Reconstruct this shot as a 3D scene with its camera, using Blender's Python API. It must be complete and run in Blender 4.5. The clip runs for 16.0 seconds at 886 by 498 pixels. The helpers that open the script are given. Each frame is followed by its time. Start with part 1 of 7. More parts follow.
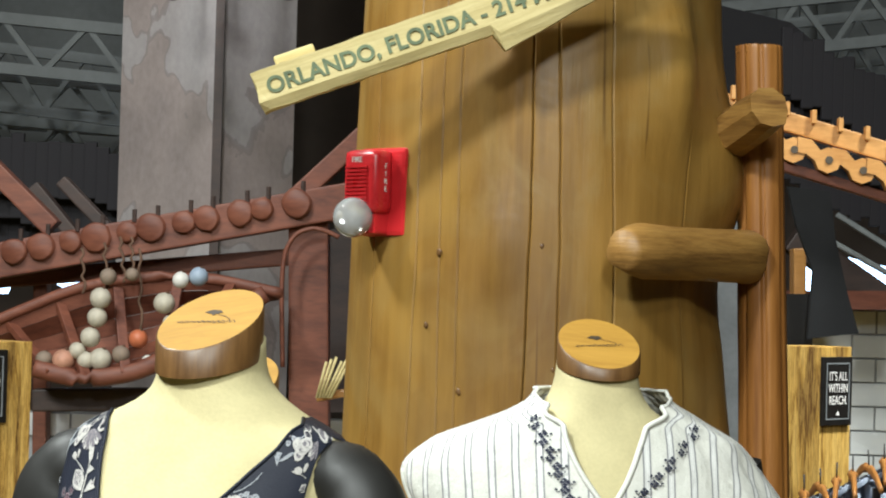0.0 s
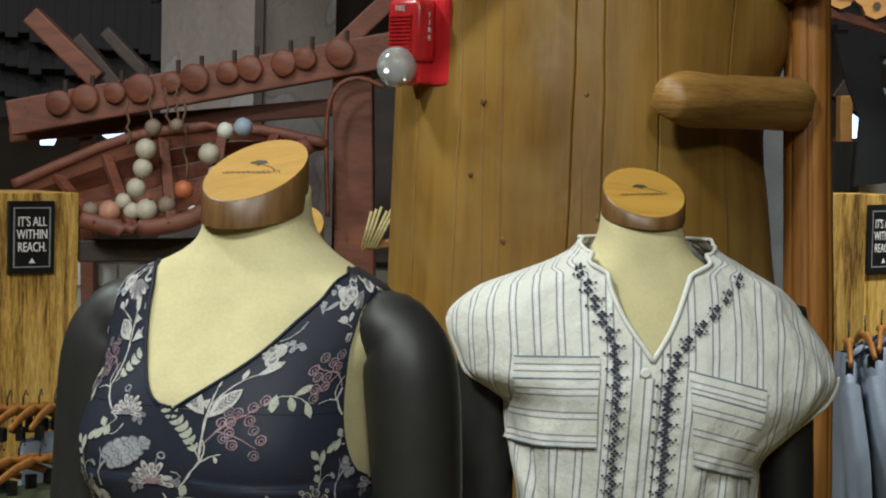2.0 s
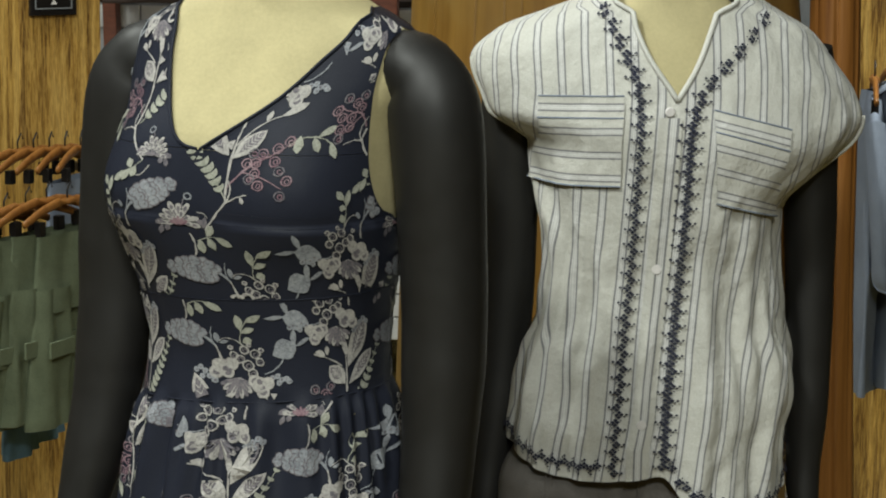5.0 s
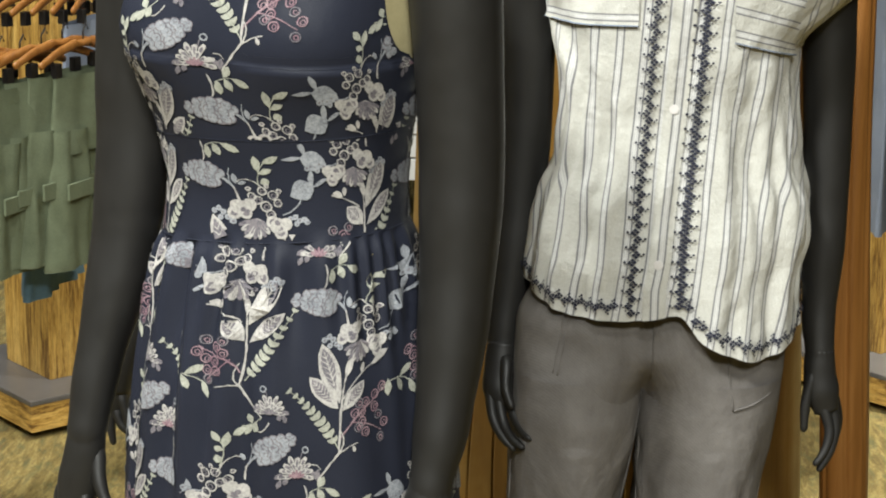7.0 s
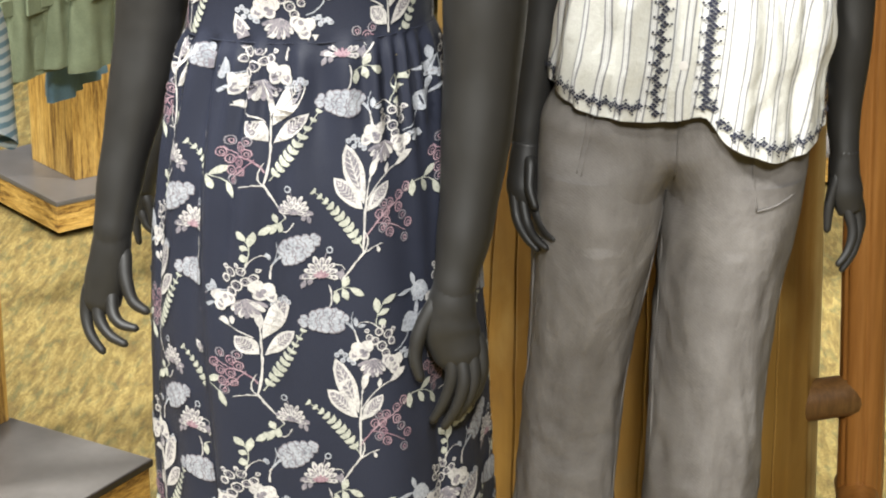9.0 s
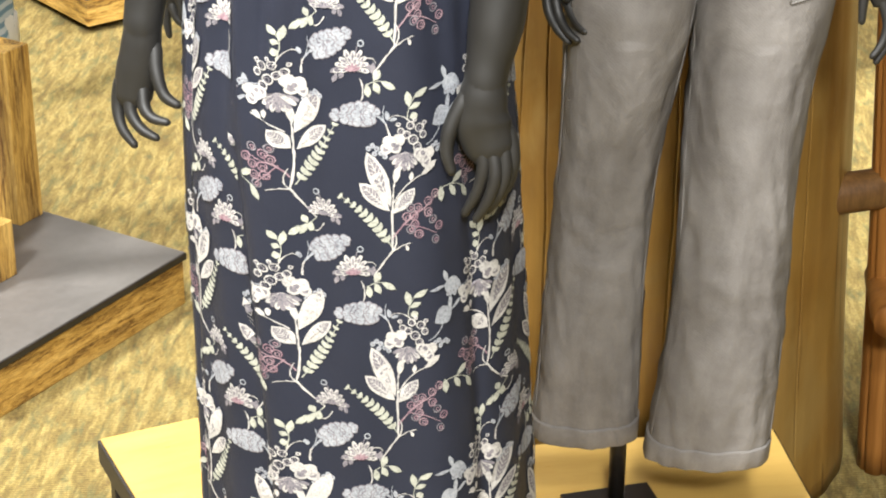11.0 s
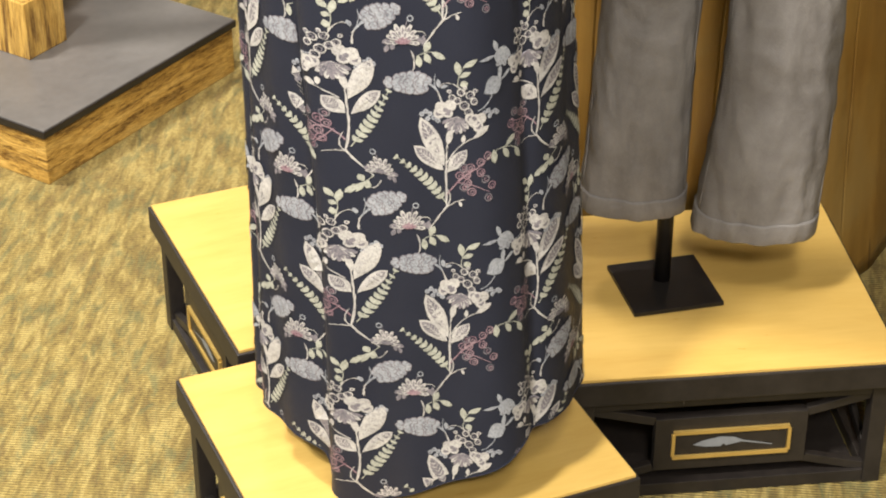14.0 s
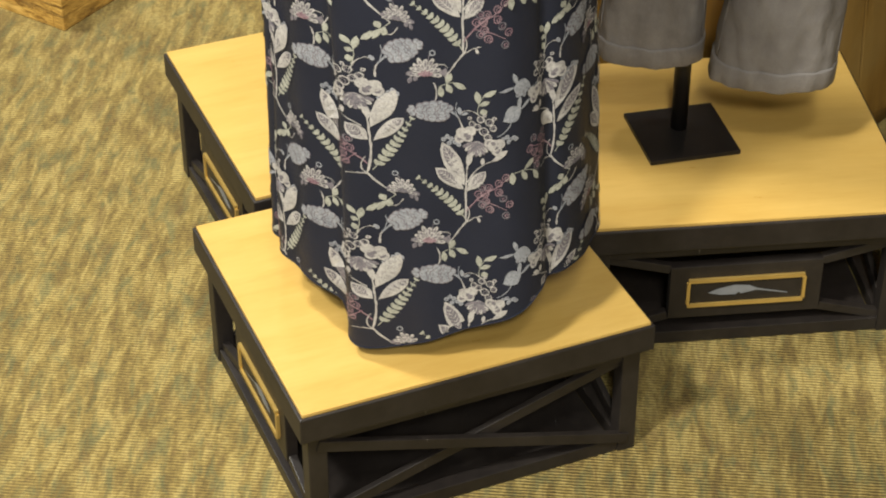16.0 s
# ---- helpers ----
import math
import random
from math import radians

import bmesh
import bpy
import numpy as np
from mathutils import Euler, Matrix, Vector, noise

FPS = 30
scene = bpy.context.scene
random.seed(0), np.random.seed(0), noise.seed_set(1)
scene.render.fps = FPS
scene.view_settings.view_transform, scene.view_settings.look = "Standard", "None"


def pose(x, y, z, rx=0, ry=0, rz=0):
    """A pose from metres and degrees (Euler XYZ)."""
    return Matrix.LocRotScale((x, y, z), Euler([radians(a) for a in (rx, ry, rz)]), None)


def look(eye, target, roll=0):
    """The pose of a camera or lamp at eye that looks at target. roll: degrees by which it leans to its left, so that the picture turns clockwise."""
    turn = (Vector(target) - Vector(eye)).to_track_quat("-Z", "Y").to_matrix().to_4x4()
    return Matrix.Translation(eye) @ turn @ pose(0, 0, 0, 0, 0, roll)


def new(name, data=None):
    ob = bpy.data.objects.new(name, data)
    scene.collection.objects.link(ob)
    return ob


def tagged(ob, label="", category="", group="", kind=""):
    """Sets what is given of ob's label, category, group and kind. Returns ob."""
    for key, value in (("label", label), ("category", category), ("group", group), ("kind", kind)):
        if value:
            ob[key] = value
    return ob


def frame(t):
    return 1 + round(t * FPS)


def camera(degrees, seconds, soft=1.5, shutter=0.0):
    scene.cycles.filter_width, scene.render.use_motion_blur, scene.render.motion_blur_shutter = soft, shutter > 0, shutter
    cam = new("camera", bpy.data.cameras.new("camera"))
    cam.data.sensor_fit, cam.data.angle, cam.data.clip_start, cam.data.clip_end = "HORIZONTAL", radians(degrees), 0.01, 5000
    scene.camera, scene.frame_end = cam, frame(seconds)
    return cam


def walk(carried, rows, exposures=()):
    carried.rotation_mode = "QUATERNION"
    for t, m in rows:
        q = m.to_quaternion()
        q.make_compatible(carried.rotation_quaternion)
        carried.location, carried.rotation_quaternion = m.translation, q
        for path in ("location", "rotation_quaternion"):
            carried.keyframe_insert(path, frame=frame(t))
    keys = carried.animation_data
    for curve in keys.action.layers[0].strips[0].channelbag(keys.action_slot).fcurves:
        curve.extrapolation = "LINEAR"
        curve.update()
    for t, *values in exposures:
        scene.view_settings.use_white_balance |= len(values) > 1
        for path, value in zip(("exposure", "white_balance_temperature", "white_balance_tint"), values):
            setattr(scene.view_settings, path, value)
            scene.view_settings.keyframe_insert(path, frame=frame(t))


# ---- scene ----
FOV = 23.927
EYE = 1.64
cam = camera(FOV, 16.0, soft=2.0)
# seconds, turn to the right, tilt up, lean (degrees): the camera stands and tilts down
ROWS = [
    (0.0, -0.000, 1.200, -1.561),
    (0.5, -0.442, 0.052, -1.484),
    (1.0, -0.754, -1.073, -1.377),
    (1.5, -0.991, -1.976, -1.315),
    (2.0, -1.118, -2.954, -1.287),
    (2.5, -1.169, -3.943, -1.193),
    (3.0, -1.257, -5.000, -1.130),
    (3.5, -1.501, -6.007, -1.067),
    (4.0, -1.633, -7.123, -1.031),
    (4.5, -1.626, -8.635, -1.001),
    (7.0, -2.066, -14.447, -0.736),
    (7.5, -2.212, -15.469, -0.634),
    (8.0, -2.365, -16.781, -0.595),
    (8.5, -2.503, -18.225, -0.534),
    (9.0, -2.685, -19.914, -0.595),
    (9.5, -2.887, -21.492, -0.357),
    (12.0, -4.093, -27.923, -0.270),
    (12.5, -4.461, -29.015, -0.217),
    (13.0, -4.938, -30.031, -0.090),
    (13.5, -5.047, -30.977, -0.103),
    (14.0, -5.085, -31.863, -0.058),
    (14.5, -5.118, -32.887, -0.042),
    (15.0, -5.184, -33.990, -0.052),
    (15.5, -5.296, -34.969, 0.059),
    (16.0, -5.621, -36.030, 0.105),
]
walk(cam, [(t, pose(0, 0, EYE, 0, 0, -turn) @ pose(0, 0, 0, 90 + tilt) @ pose(0, 0, 0, 0, 0, -lean)) for t, turn, tilt, lean in ROWS],
     [(0.0, 0.05, 5800, 6), (1.0, -0.35, 5800, 5), (2.5, -0.75, 5900, 5), (4.5, -0.85, 6000, 5), (7.0, 0.25, 6050, 10), (8.0, 0.5, 6050, 11),
      (9.5, 1.2, 6050, 14), (12.0, 1.37, 6150, 14), (13.0, 0.99, 6300, 16), (14.0, 0.84, 6400, 16), (16.0, 0.40, 6400, 13)])

# ---- light ----
world = bpy.data.worlds.new("world")
world.use_nodes = True
scene.world = world
bg = world.node_tree.nodes["Background"]
bg.inputs[0].default_value = (0.75, 0.85, 1.0, 1)
bg.inputs[1].default_value = 0.35
scene.view_settings.exposure = 0.0


def area_lamp(x, y, z, target, watts, size, colour, spread=180):
    d = bpy.data.lights.new("ceiling_lamp_light", "AREA")
    d.energy, d.size, d.color = watts, size, colour
    d.shape = "DISK"
    d.spread = radians(spread)
    ob = new("ceiling_lamp_light", d)
    ob.matrix_world = look((x, y, z), target)
    return ob


WARM = (1.0, 0.975, 0.86)
area_lamp(-1.6, -0.6, 4.3, (-0.1, 2.1, 0.6), 195, 0.5, WARM)
area_lamp(0.5, -0.9, 4.3, (0.1, 2.2, 0.6), 42, 0.5, WARM)
area_lamp(0.3, -2.6, 4.0, (0.0, 2.2, 0.5), 135, 0.6, WARM)
area_lamp(-2.4, 2.6, 4.3, (-1.0, 3.2, 0.0), 150, 0.5, WARM)
area_lamp(2.0, 4.0, 4.3, (1.0, 4.9, 0.8), 34, 0.5, WARM, 60)
area_lamp(-1.0, 4.2, 4.3, (-0.8, 6.2, 1.6), 56, 0.5, (1.0, 0.93, 0.85))


# ---- materials ----
class Nodes:
    """A material's node tree, with short calls to add to it."""

    def __init__(self, name):
        self.m = bpy.data.materials.new(name)
        self.m.use_nodes = True
        self.t = self.m.node_tree
        self.p = self.t.nodes["Principled BSDF"]
        self.coord = self.t.nodes.new("ShaderNodeTexCoord")

    def add(self, kind, **values):
        n = self.t.nodes.new(kind)
        for k, v in values.items():
            n.inputs[k.replace("_", " ")].default_value = v
        return n

    def link(self, a, b):
        self.t.links.new(a, b)

    def scaled(self, sx, sy, sz, source="Object"):
        n = self.add("ShaderNodeMapping", Scale=(sx, sy, sz))
        self.link(self.coord.outputs[source], n.inputs["Vector"])
        return n.outputs[0]

    def noise(self, vec, scale, detail=4.0, rough=0.6, distort=0.0):
        n = self.add("ShaderNodeTexNoise", Scale=scale, Detail=detail, Roughness=rough, Distortion=distort)
        self.link(vec, n.inputs["Vector"])
        return n.outputs["Fac"]

    def ramp(self, fac, *stops):
        n = self.t.nodes.new("ShaderNodeValToRGB")
        e = n.color_ramp.elements
        while len(e) < len(stops):
            e.new(0.5)
        for el, (pos, col) in zip(e, stops):
            el.position, el.color = pos, (*col, 1)
        self.link(fac, n.inputs[0])
        return n.outputs[0]

    def mix(self, fac, a, b, blend="MIX"):
        n = self.t.nodes.new("ShaderNodeMix")
        n.data_type, n.blend_type = "RGBA", blend
        for sock, v in ((n.inputs[0], fac), (n.inputs[6], a), (n.inputs[7], b)):
            if isinstance(v, (int, float)):
                sock.default_value = v
            elif isinstance(v, tuple):
                sock.default_value = (*v, 1)
            else:
                self.link(v, sock)
        return n.outputs[2]

    def math(self, op, a, b=0.0, c=0.0):
        n = self.t.nodes.new("ShaderNodeMath")
        n.operation = op
        for i, v in enumerate((a, b, c)):
            if isinstance(v, (int, float)):
                n.inputs[i].default_value = v
            else:
                self.link(v, n.inputs[i])
        return n.outputs[0]

    def finish(self, colour, rough=0.6, metal=0.0, bump=None, strength=0.3, dist=0.002, **more):
        if isinstance(colour, tuple):
            self.p.inputs["Base Color"].default_value = (*colour, 1)
        else:
            self.link(colour, self.p.inputs["Base Color"])
        if isinstance(rough, (int, float)):
            self.p.inputs["Roughness"].default_value = rough
        else:
            self.link(rough, self.p.inputs["Roughness"])
        self.p.inputs["Metallic"].default_value = metal
        for k, v in more.items():
            self.p.inputs[k.replace("_", " ")].default_value = v
        if bump is not None:
            n = self.add("ShaderNodeBump", Strength=strength, Distance=dist)
            self.link(bump, n.inputs["Height"])
            self.link(n.outputs[0], self.p.inputs["Normal"])
        return self.m


def plain(name, colour, rough=0.6, metal=0.0, grain=60.0, vary=0.25, strength=0.15, **more):
    """One colour with soft stains and a fine grain."""
    n = Nodes(name)
    v = n.scaled(1, 1, 1)
    big, fine = n.noise(v, grain / 12, 3), n.noise(v, grain, 5)
    lo = tuple(c * (1 - vary) for c in colour)
    hi = tuple(min(1, c * (1 + vary)) for c in colour)
    c = n.mix(0.4, n.ramp(big, (0.3, lo), (0.7, hi)), n.ramp(fine, (0.3, lo), (0.7, hi)))
    return n.finish(c, n.math("MULTIPLY_ADD", fine, 0.2, rough - 0.1), metal, fine, strength, 0.001, **more)


def wood(name, dark, mid, light, along=(14, 14, 1.2), rough=0.45, knots=0.25, strength=0.25, source="Object", hard=0.0):
    """Wood with the grain along the axis of the smallest scale."""
    n = Nodes(name)
    v = n.scaled(*along, source)
    a, b = n.noise(v, 1.0, 6, 0.65, 0.6), n.noise(v, 6.0, 3, 0.7)
    big = n.noise(n.scaled(1, 1, 1, source), 2.2, 2)
    c = n.ramp(a, (0.3 + hard, dark), (0.5, mid), (0.72 - hard, light))
    c = n.mix(0.35, c, n.ramp(b, (0.35 + hard, dark), (0.65 - hard, light)))
    c = n.mix(n.ramp(big, (0.35, (0, 0, 0)), (0.7, (knots, knots, knots))), c, dark)
    return n.finish(c, n.math("MULTIPLY_ADD", b, 0.2, rough - 0.1), 0.0, b, strength, 0.0015)


def log_material():
    """Aged varnished pine: long grain, pale and dark patches, fine drying checks."""
    n = Nodes("varnished_log")
    v, w = n.scaled(9, 9, 0.5), n.scaled(1, 1, 0.55)
    grain, fine = n.noise(v, 1.0, 6, 0.65, 0.6), n.noise(v, 6.0, 4, 0.7)
    patch, blot = n.noise(w, 3.2, 4, 0.6, 0.8), n.noise(n.scaled(1, 1, 0.8), 9.0, 4, 0.65, 0.5)
    checks = n.noise(n.scaled(70, 70, 1.1), 1.0, 2, 0.5)
    c = n.ramp(grain, (0.3, (0.121, 0.060, 0.009)), (0.5, (0.205, 0.106, 0.019)), (0.72, (0.288, 0.162, 0.034)))
    c = n.mix(0.22, c, n.ramp(fine, (0.35, (0.130, 0.062, 0.009)), (0.65, (0.347, 0.195, 0.042))))
    c = n.mix(n.ramp(patch, (0.48, (0, 0, 0)), (0.68, (0.6, 0.6, 0.6))), c, (0.337, 0.205, 0.050))
    c = n.mix(n.ramp(patch, (0.30, (0.75, 0.75, 0.75)), (0.47, (0, 0, 0))), c, (0.114, 0.052, 0.011))
    c = n.mix(n.ramp(n.noise(n.scaled(1, 1, 0.7), 5.5, 5, 0.6, 1.2), (0.50, (0, 0, 0)), (0.66, (0.5, 0.5, 0.5))), c, (0.255, 0.168, 0.055))
    c = n.mix(n.ramp(blot, (0.60, (0, 0, 0)), (0.72, (0.35, 0.35, 0.35))), c, (0.163, 0.084, 0.019))
    c = n.mix(n.ramp(checks, (0.27, (0.75, 0.75, 0.75)), (0.33, (0, 0, 0))), c, (0.054, 0.022, 0.004))
    rough = n.math("MULTIPLY_ADD", blot, 0.35, 0.22)
    return n.finish(c, rough, 0.0, n.math("ADD", fine, n.math("MULTIPLY", blot, 1.5)), 0.35, 0.002)


def worn_black():
    """Black paint, rubbed and scuffed."""
    n = Nodes("scuffed_black_paint")
    v = n.scaled(1, 1, 1)
    fine, scuff = n.noise(v, 90, 5), n.noise(n.scaled(60, 60, 9), 1.6, 3, 0.6, 1.5)
    dust = n.noise(v, 7, 4)
    c = n.ramp(fine, (0.3, (0.009, 0.007, 0.006)), (0.7, (0.017, 0.013, 0.011)))
    c = n.mix(n.ramp(dust, (0.5, (0, 0, 0)), (0.75, (0.35, 0.35, 0.35))), c, (0.045, 0.036, 0.028))
    c = n.mix(n.ramp(scuff, (0.735, (0, 0, 0)), (0.76, (0.8, 0.8, 0.8))), c, (0.16, 0.14, 0.12))
    return n.finish(c, n.math("MULTIPLY_ADD", dust, 0.3, 0.35), 0.0, fine, 0.15, 0.001)


LOG = log_material()
HEWN = wood("hewn_peg", (0.11, 0.046, 0.011), (0.26, 0.132, 0.028), (0.38, 0.215, 0.055), (5, 5, 60), 0.5, 0.1, 0.4)
BLACKNET = plain("black_net", (0.006, 0.006, 0.007), 0.95, 0.0, 90, 0.4)
MIRROR = plain("polished_reflector", (0.85, 0.85, 0.87), 0.12, 1.0)
POLE = wood("stained_pole", (0.16, 0.058, 0.012), (0.29, 0.120, 0.023), (0.40, 0.180, 0.042), (16, 16, 0.9), 0.42)
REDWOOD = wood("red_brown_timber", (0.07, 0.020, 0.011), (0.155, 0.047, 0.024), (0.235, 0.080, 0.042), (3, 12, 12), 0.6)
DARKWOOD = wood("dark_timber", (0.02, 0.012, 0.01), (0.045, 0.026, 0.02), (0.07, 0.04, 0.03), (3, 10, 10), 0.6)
CARVED = wood("carved_honey_wood", (0.30, 0.13, 0.03), (0.45, 0.22, 0.06), (0.55, 0.29, 0.09), (3, 14, 14), 0.4)
OSB = wood("strand_board", (0.12, 0.052, 0.009), (0.49, 0.280, 0.052), (0.66, 0.425, 0.115), (38, 38, 3.2), 0.5, 0.1, 0.5, hard=0.11)
OSB_FLAT = wood("strand_board_level", (0.12, 0.052, 0.009), (0.49, 0.280, 0.052), (0.66, 0.425, 0.115), (8, 8, 62), 0.5, 0.1, 0.5, hard=0.11)
MAPLE = wood("maple_laminate", (0.50, 0.310, 0.074), (0.55, 0.357, 0.094), (0.60, 0.402, 0.118), (2.0, 11, 11), 0.32, 0.05, 0.03)
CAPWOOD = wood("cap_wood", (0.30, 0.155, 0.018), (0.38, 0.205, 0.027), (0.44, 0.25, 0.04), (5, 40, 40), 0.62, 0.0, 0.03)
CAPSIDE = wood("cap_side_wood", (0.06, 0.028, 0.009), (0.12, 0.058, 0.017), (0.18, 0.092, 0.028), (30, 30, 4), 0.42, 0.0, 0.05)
SIGNWOOD = wood("rough_sawn_sign", (0.42, 0.33, 0.13), (0.58, 0.48, 0.22), (0.70, 0.60, 0.32), (2, 30, 30), 0.8, 0.1, 0.6)
BLACKFRAME = worn_black()
BLACKTOP = plain("dark_laminate", (0.115, 0.107, 0.10), 0.34, 0.0, 70, 0.25, 0.05)
IRON = plain("black_iron", (0.016, 0.014, 0.013), 0.38, 0.3, 120, 0.3)
GOLD = plain("brass_edge", (0.62, 0.42, 0.12), 0.35, 0.6, 60, 0.15)
CREAM = plain("cream_linen_skin", (0.53, 0.465, 0.255), 0.85, 0.0, 260, 0.12, 0.4)
CHARCOAL = plain("charcoal_enamel", (0.0142, 0.0134, 0.0123), 0.52, 0.0, 40, 0.15, 0.03)
INK = plain("dark_ink", (0.05, 0.035, 0.02), 0.6)
RED = plain("red_plastic", (0.52, 0.02, 0.025), 0.3, 0.0, 40, 0.08, 0.02)
WHITE = plain("white_letters", (0.75, 0.72, 0.7), 0.5)
GREENINK = plain("faded_green_letters", (0.15, 0.19, 0.11), 0.8, 0.0, 150, 0.5)


def plaster_material():
    """Stained plaster: cloudy patches with thin dark cracked edges."""
    n = Nodes("cracked_plaster")
    v = n.scaled(1, 1, 0.8)
    cloud, fine = n.noise(v, 1.7, 3, 0.5, 0.6), n.noise(v, 40, 5)
    c = n.ramp(cloud, (0.30, (0.22, 0.18, 0.17)), (0.5, (0.33, 0.27, 0.25)), (0.515, (0.38, 0.35, 0.35)), (0.75, (0.43, 0.41, 0.42)))
    c = n.mix(0.3, c, n.ramp(fine, (0.3, (0.22, 0.19, 0.18)), (0.7, (0.42, 0.37, 0.36))))
    edge = n.math("LESS_THAN", n.math("ABSOLUTE", n.math("SUBTRACT", n.math("MULTIPLY_ADD", fine, 0.03, cloud), 0.522)), 0.006)
    c = n.mix(n.math("MULTIPLY", edge, 0.3), c, (0.10, 0.08, 0.08))
    return n.finish(c, 0.75, 0.0, fine, 0.3, 0.002)


PLASTER = plaster_material()
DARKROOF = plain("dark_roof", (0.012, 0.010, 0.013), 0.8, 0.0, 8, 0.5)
STEEL = plain("painted_steel", (0.16, 0.17, 0.17), 0.6, 0.0, 20, 0.3)
WALL = plain("brown_wall", (0.10, 0.075, 0.06), 0.8, 0.0, 6, 0.3)
TILE = plain("white_tile", (0.62, 0.63, 0.63), 0.25, 0.0, 20, 0.05)
GROUT = plain("grey_grout", (0.3, 0.3, 0.3), 0.9)
ROPE = plain("tarred_rope", (0.11, 0.06, 0.035), 0.9, 0.0, 200, 0.4)
GREY = plain("grey_panel", (0.2, 0.21, 0.22), 0.6)


def glow(name, colour, strength):
    n = Nodes(name)
    return n.finish((0.8, 0.8, 0.8), 0.4, Emission_Color=(*colour, 1), Emission_Strength=strength)


DAYLIGHT = glow("daylight_window", (0.55, 0.75, 1.0), 4.5)
LAMPGLOW = glow("lamp_lens", (1.0, 0.95, 0.9), 14.0)


def clear_glass():
    n = Nodes("clear_glass")
    return n.finish((0.95, 0.96, 0.97), 0.06, Transmission_Weight=0.7, IOR=1.4)


GLASS = clear_glass()


def cloth(name, colour, rough=0.85, weave=900.0, vary=0.12, strength=0.25):
    n = Nodes(name)
    v = n.scaled(1, 1, 1)
    big, fine = n.noise(v, 14, 3), n.noise(v, weave, 2)
    lo = tuple(c * (1 - vary) for c in colour)
    hi = tuple(min(1, c * (1 + vary)) for c in colour)
    c = n.mix(0.5, n.ramp(big, (0.3, lo), (0.7, hi)), n.ramp(fine, (0.3, lo), (0.7, hi)))
    return n.finish(c, rough, 0.0, n.math("ADD", n.math("MULTIPLY", big, 4.0), fine), strength, 0.0015, Specular_IOR_Level=0.12)


NAVY = cloth("navy_jersey", (0.021, 0.0235, 0.036), 0.45)


def printed(name, pale, dark):
    """Ink on jersey, sketched in fine uneven strokes that let the cloth through."""
    n = Nodes(name)
    v = n.scaled(1, 1, 1)
    c = n.ramp(n.noise(v, 420, 3, 0.6, 0.8), (0.34, dark), (0.60, pale))
    c = n.mix(0.35, c, n.ramp(n.noise(v, 60, 3), (0.35, dark), (0.6, pale)))
    return n.finish(c, 0.75, 0.0, n.noise(v, 900, 2), 0.2, 0.001, Specular_IOR_Level=0.12)


SILVER = printed("print_cream", (0.52, 0.50, 0.47), (0.25, 0.24, 0.235))
LILAC = printed("print_lilac", (0.24, 0.22, 0.235), (0.085, 0.080, 0.10))
SLATE = printed("print_slate", (0.36, 0.375, 0.40), (0.15, 0.16, 0.185))
BURGUNDY = printed("print_burgundy", (0.34, 0.245, 0.265), (0.14, 0.065, 0.095))
PALEGREEN = printed("print_pale_green", (0.43, 0.435, 0.37), (0.22, 0.225, 0.19))


def twill_material():
    """Washed grey twill: diagonal rib, faded areas, darker folds."""
    n = Nodes("grey_twill")
    v = n.scaled(1, 1, 1)
    big, mid, fine = n.noise(n.scaled(1, 1, 0.5), 11, 4, 0.6, 0.6), n.noise(v, 40, 4), n.noise(v, 800, 2)
    wave = n.add("ShaderNodeTexWave", Scale=160.0, Distortion=0.4)
    wave.bands_direction = "DIAGONAL"
    n.link(v, wave.inputs["Vector"])
    c = n.ramp(big, (0.32, (0.125, 0.113, 0.105)), (0.5, (0.180, 0.166, 0.155)), (0.70, (0.250, 0.233, 0.219)))
    c = n.mix(0.25, c, n.ramp(mid, (0.3, (0.14, 0.128, 0.118)), (0.7, (0.26, 0.243, 0.226))))
    c = n.mix(0.3, c, n.ramp(fine, (0.3, (0.5, 0.5, 0.5)), (0.7, (1, 1, 1))), "MULTIPLY")
    h = n.math("ADD", n.math("MULTIPLY", big, 5.0), n.math("ADD", n.math("MULTIPLY", mid, 1.5), n.math("MULTIPLY", wave.outputs["Fac"], 0.08)))
    return n.finish(c, 0.88, 0.0, h, 0.55, 0.002, Specular_IOR_Level=0.15)


TWILL = twill_material()
OLIVE = cloth("olive_twill", (0.125, 0.145, 0.09), 0.9, 500, 0.3, 0.6)
BLUEGREY = cloth("blue_grey_cotton", (0.22, 0.25, 0.31), 0.9, 500, 0.15, 0.5)
DENIM = cloth("faded_denim", (0.12, 0.2, 0.26), 0.9, 500, 0.2, 0.5)


def banded_cotton():
    """Faded blue cotton with level white bands."""
    n = Nodes("banded_cotton")
    wave = n.add("ShaderNodeTexWave", Scale=16.0, Distortion=0.6)
    wave.bands_direction = "Z"
    n.link(n.scaled(1, 1, 1), wave.inputs["Vector"])
    c = n.ramp(wave.outputs["Fac"], (0.35, (0.13, 0.22, 0.28)), (0.6, (0.42, 0.48, 0.50)))
    return n.finish(c, 0.9, 0.0, n.noise(n.scaled(1, 1, 1), 400, 2), 0.4, 0.0015)


BANDED = banded_cotton()
STITCH = cloth("navy_thread", (0.035, 0.038, 0.06), 0.9)
WHITECOTTON = cloth("white_cotton", (0.63, 0.625, 0.58), 0.9, 900, 0.04, 0.3)


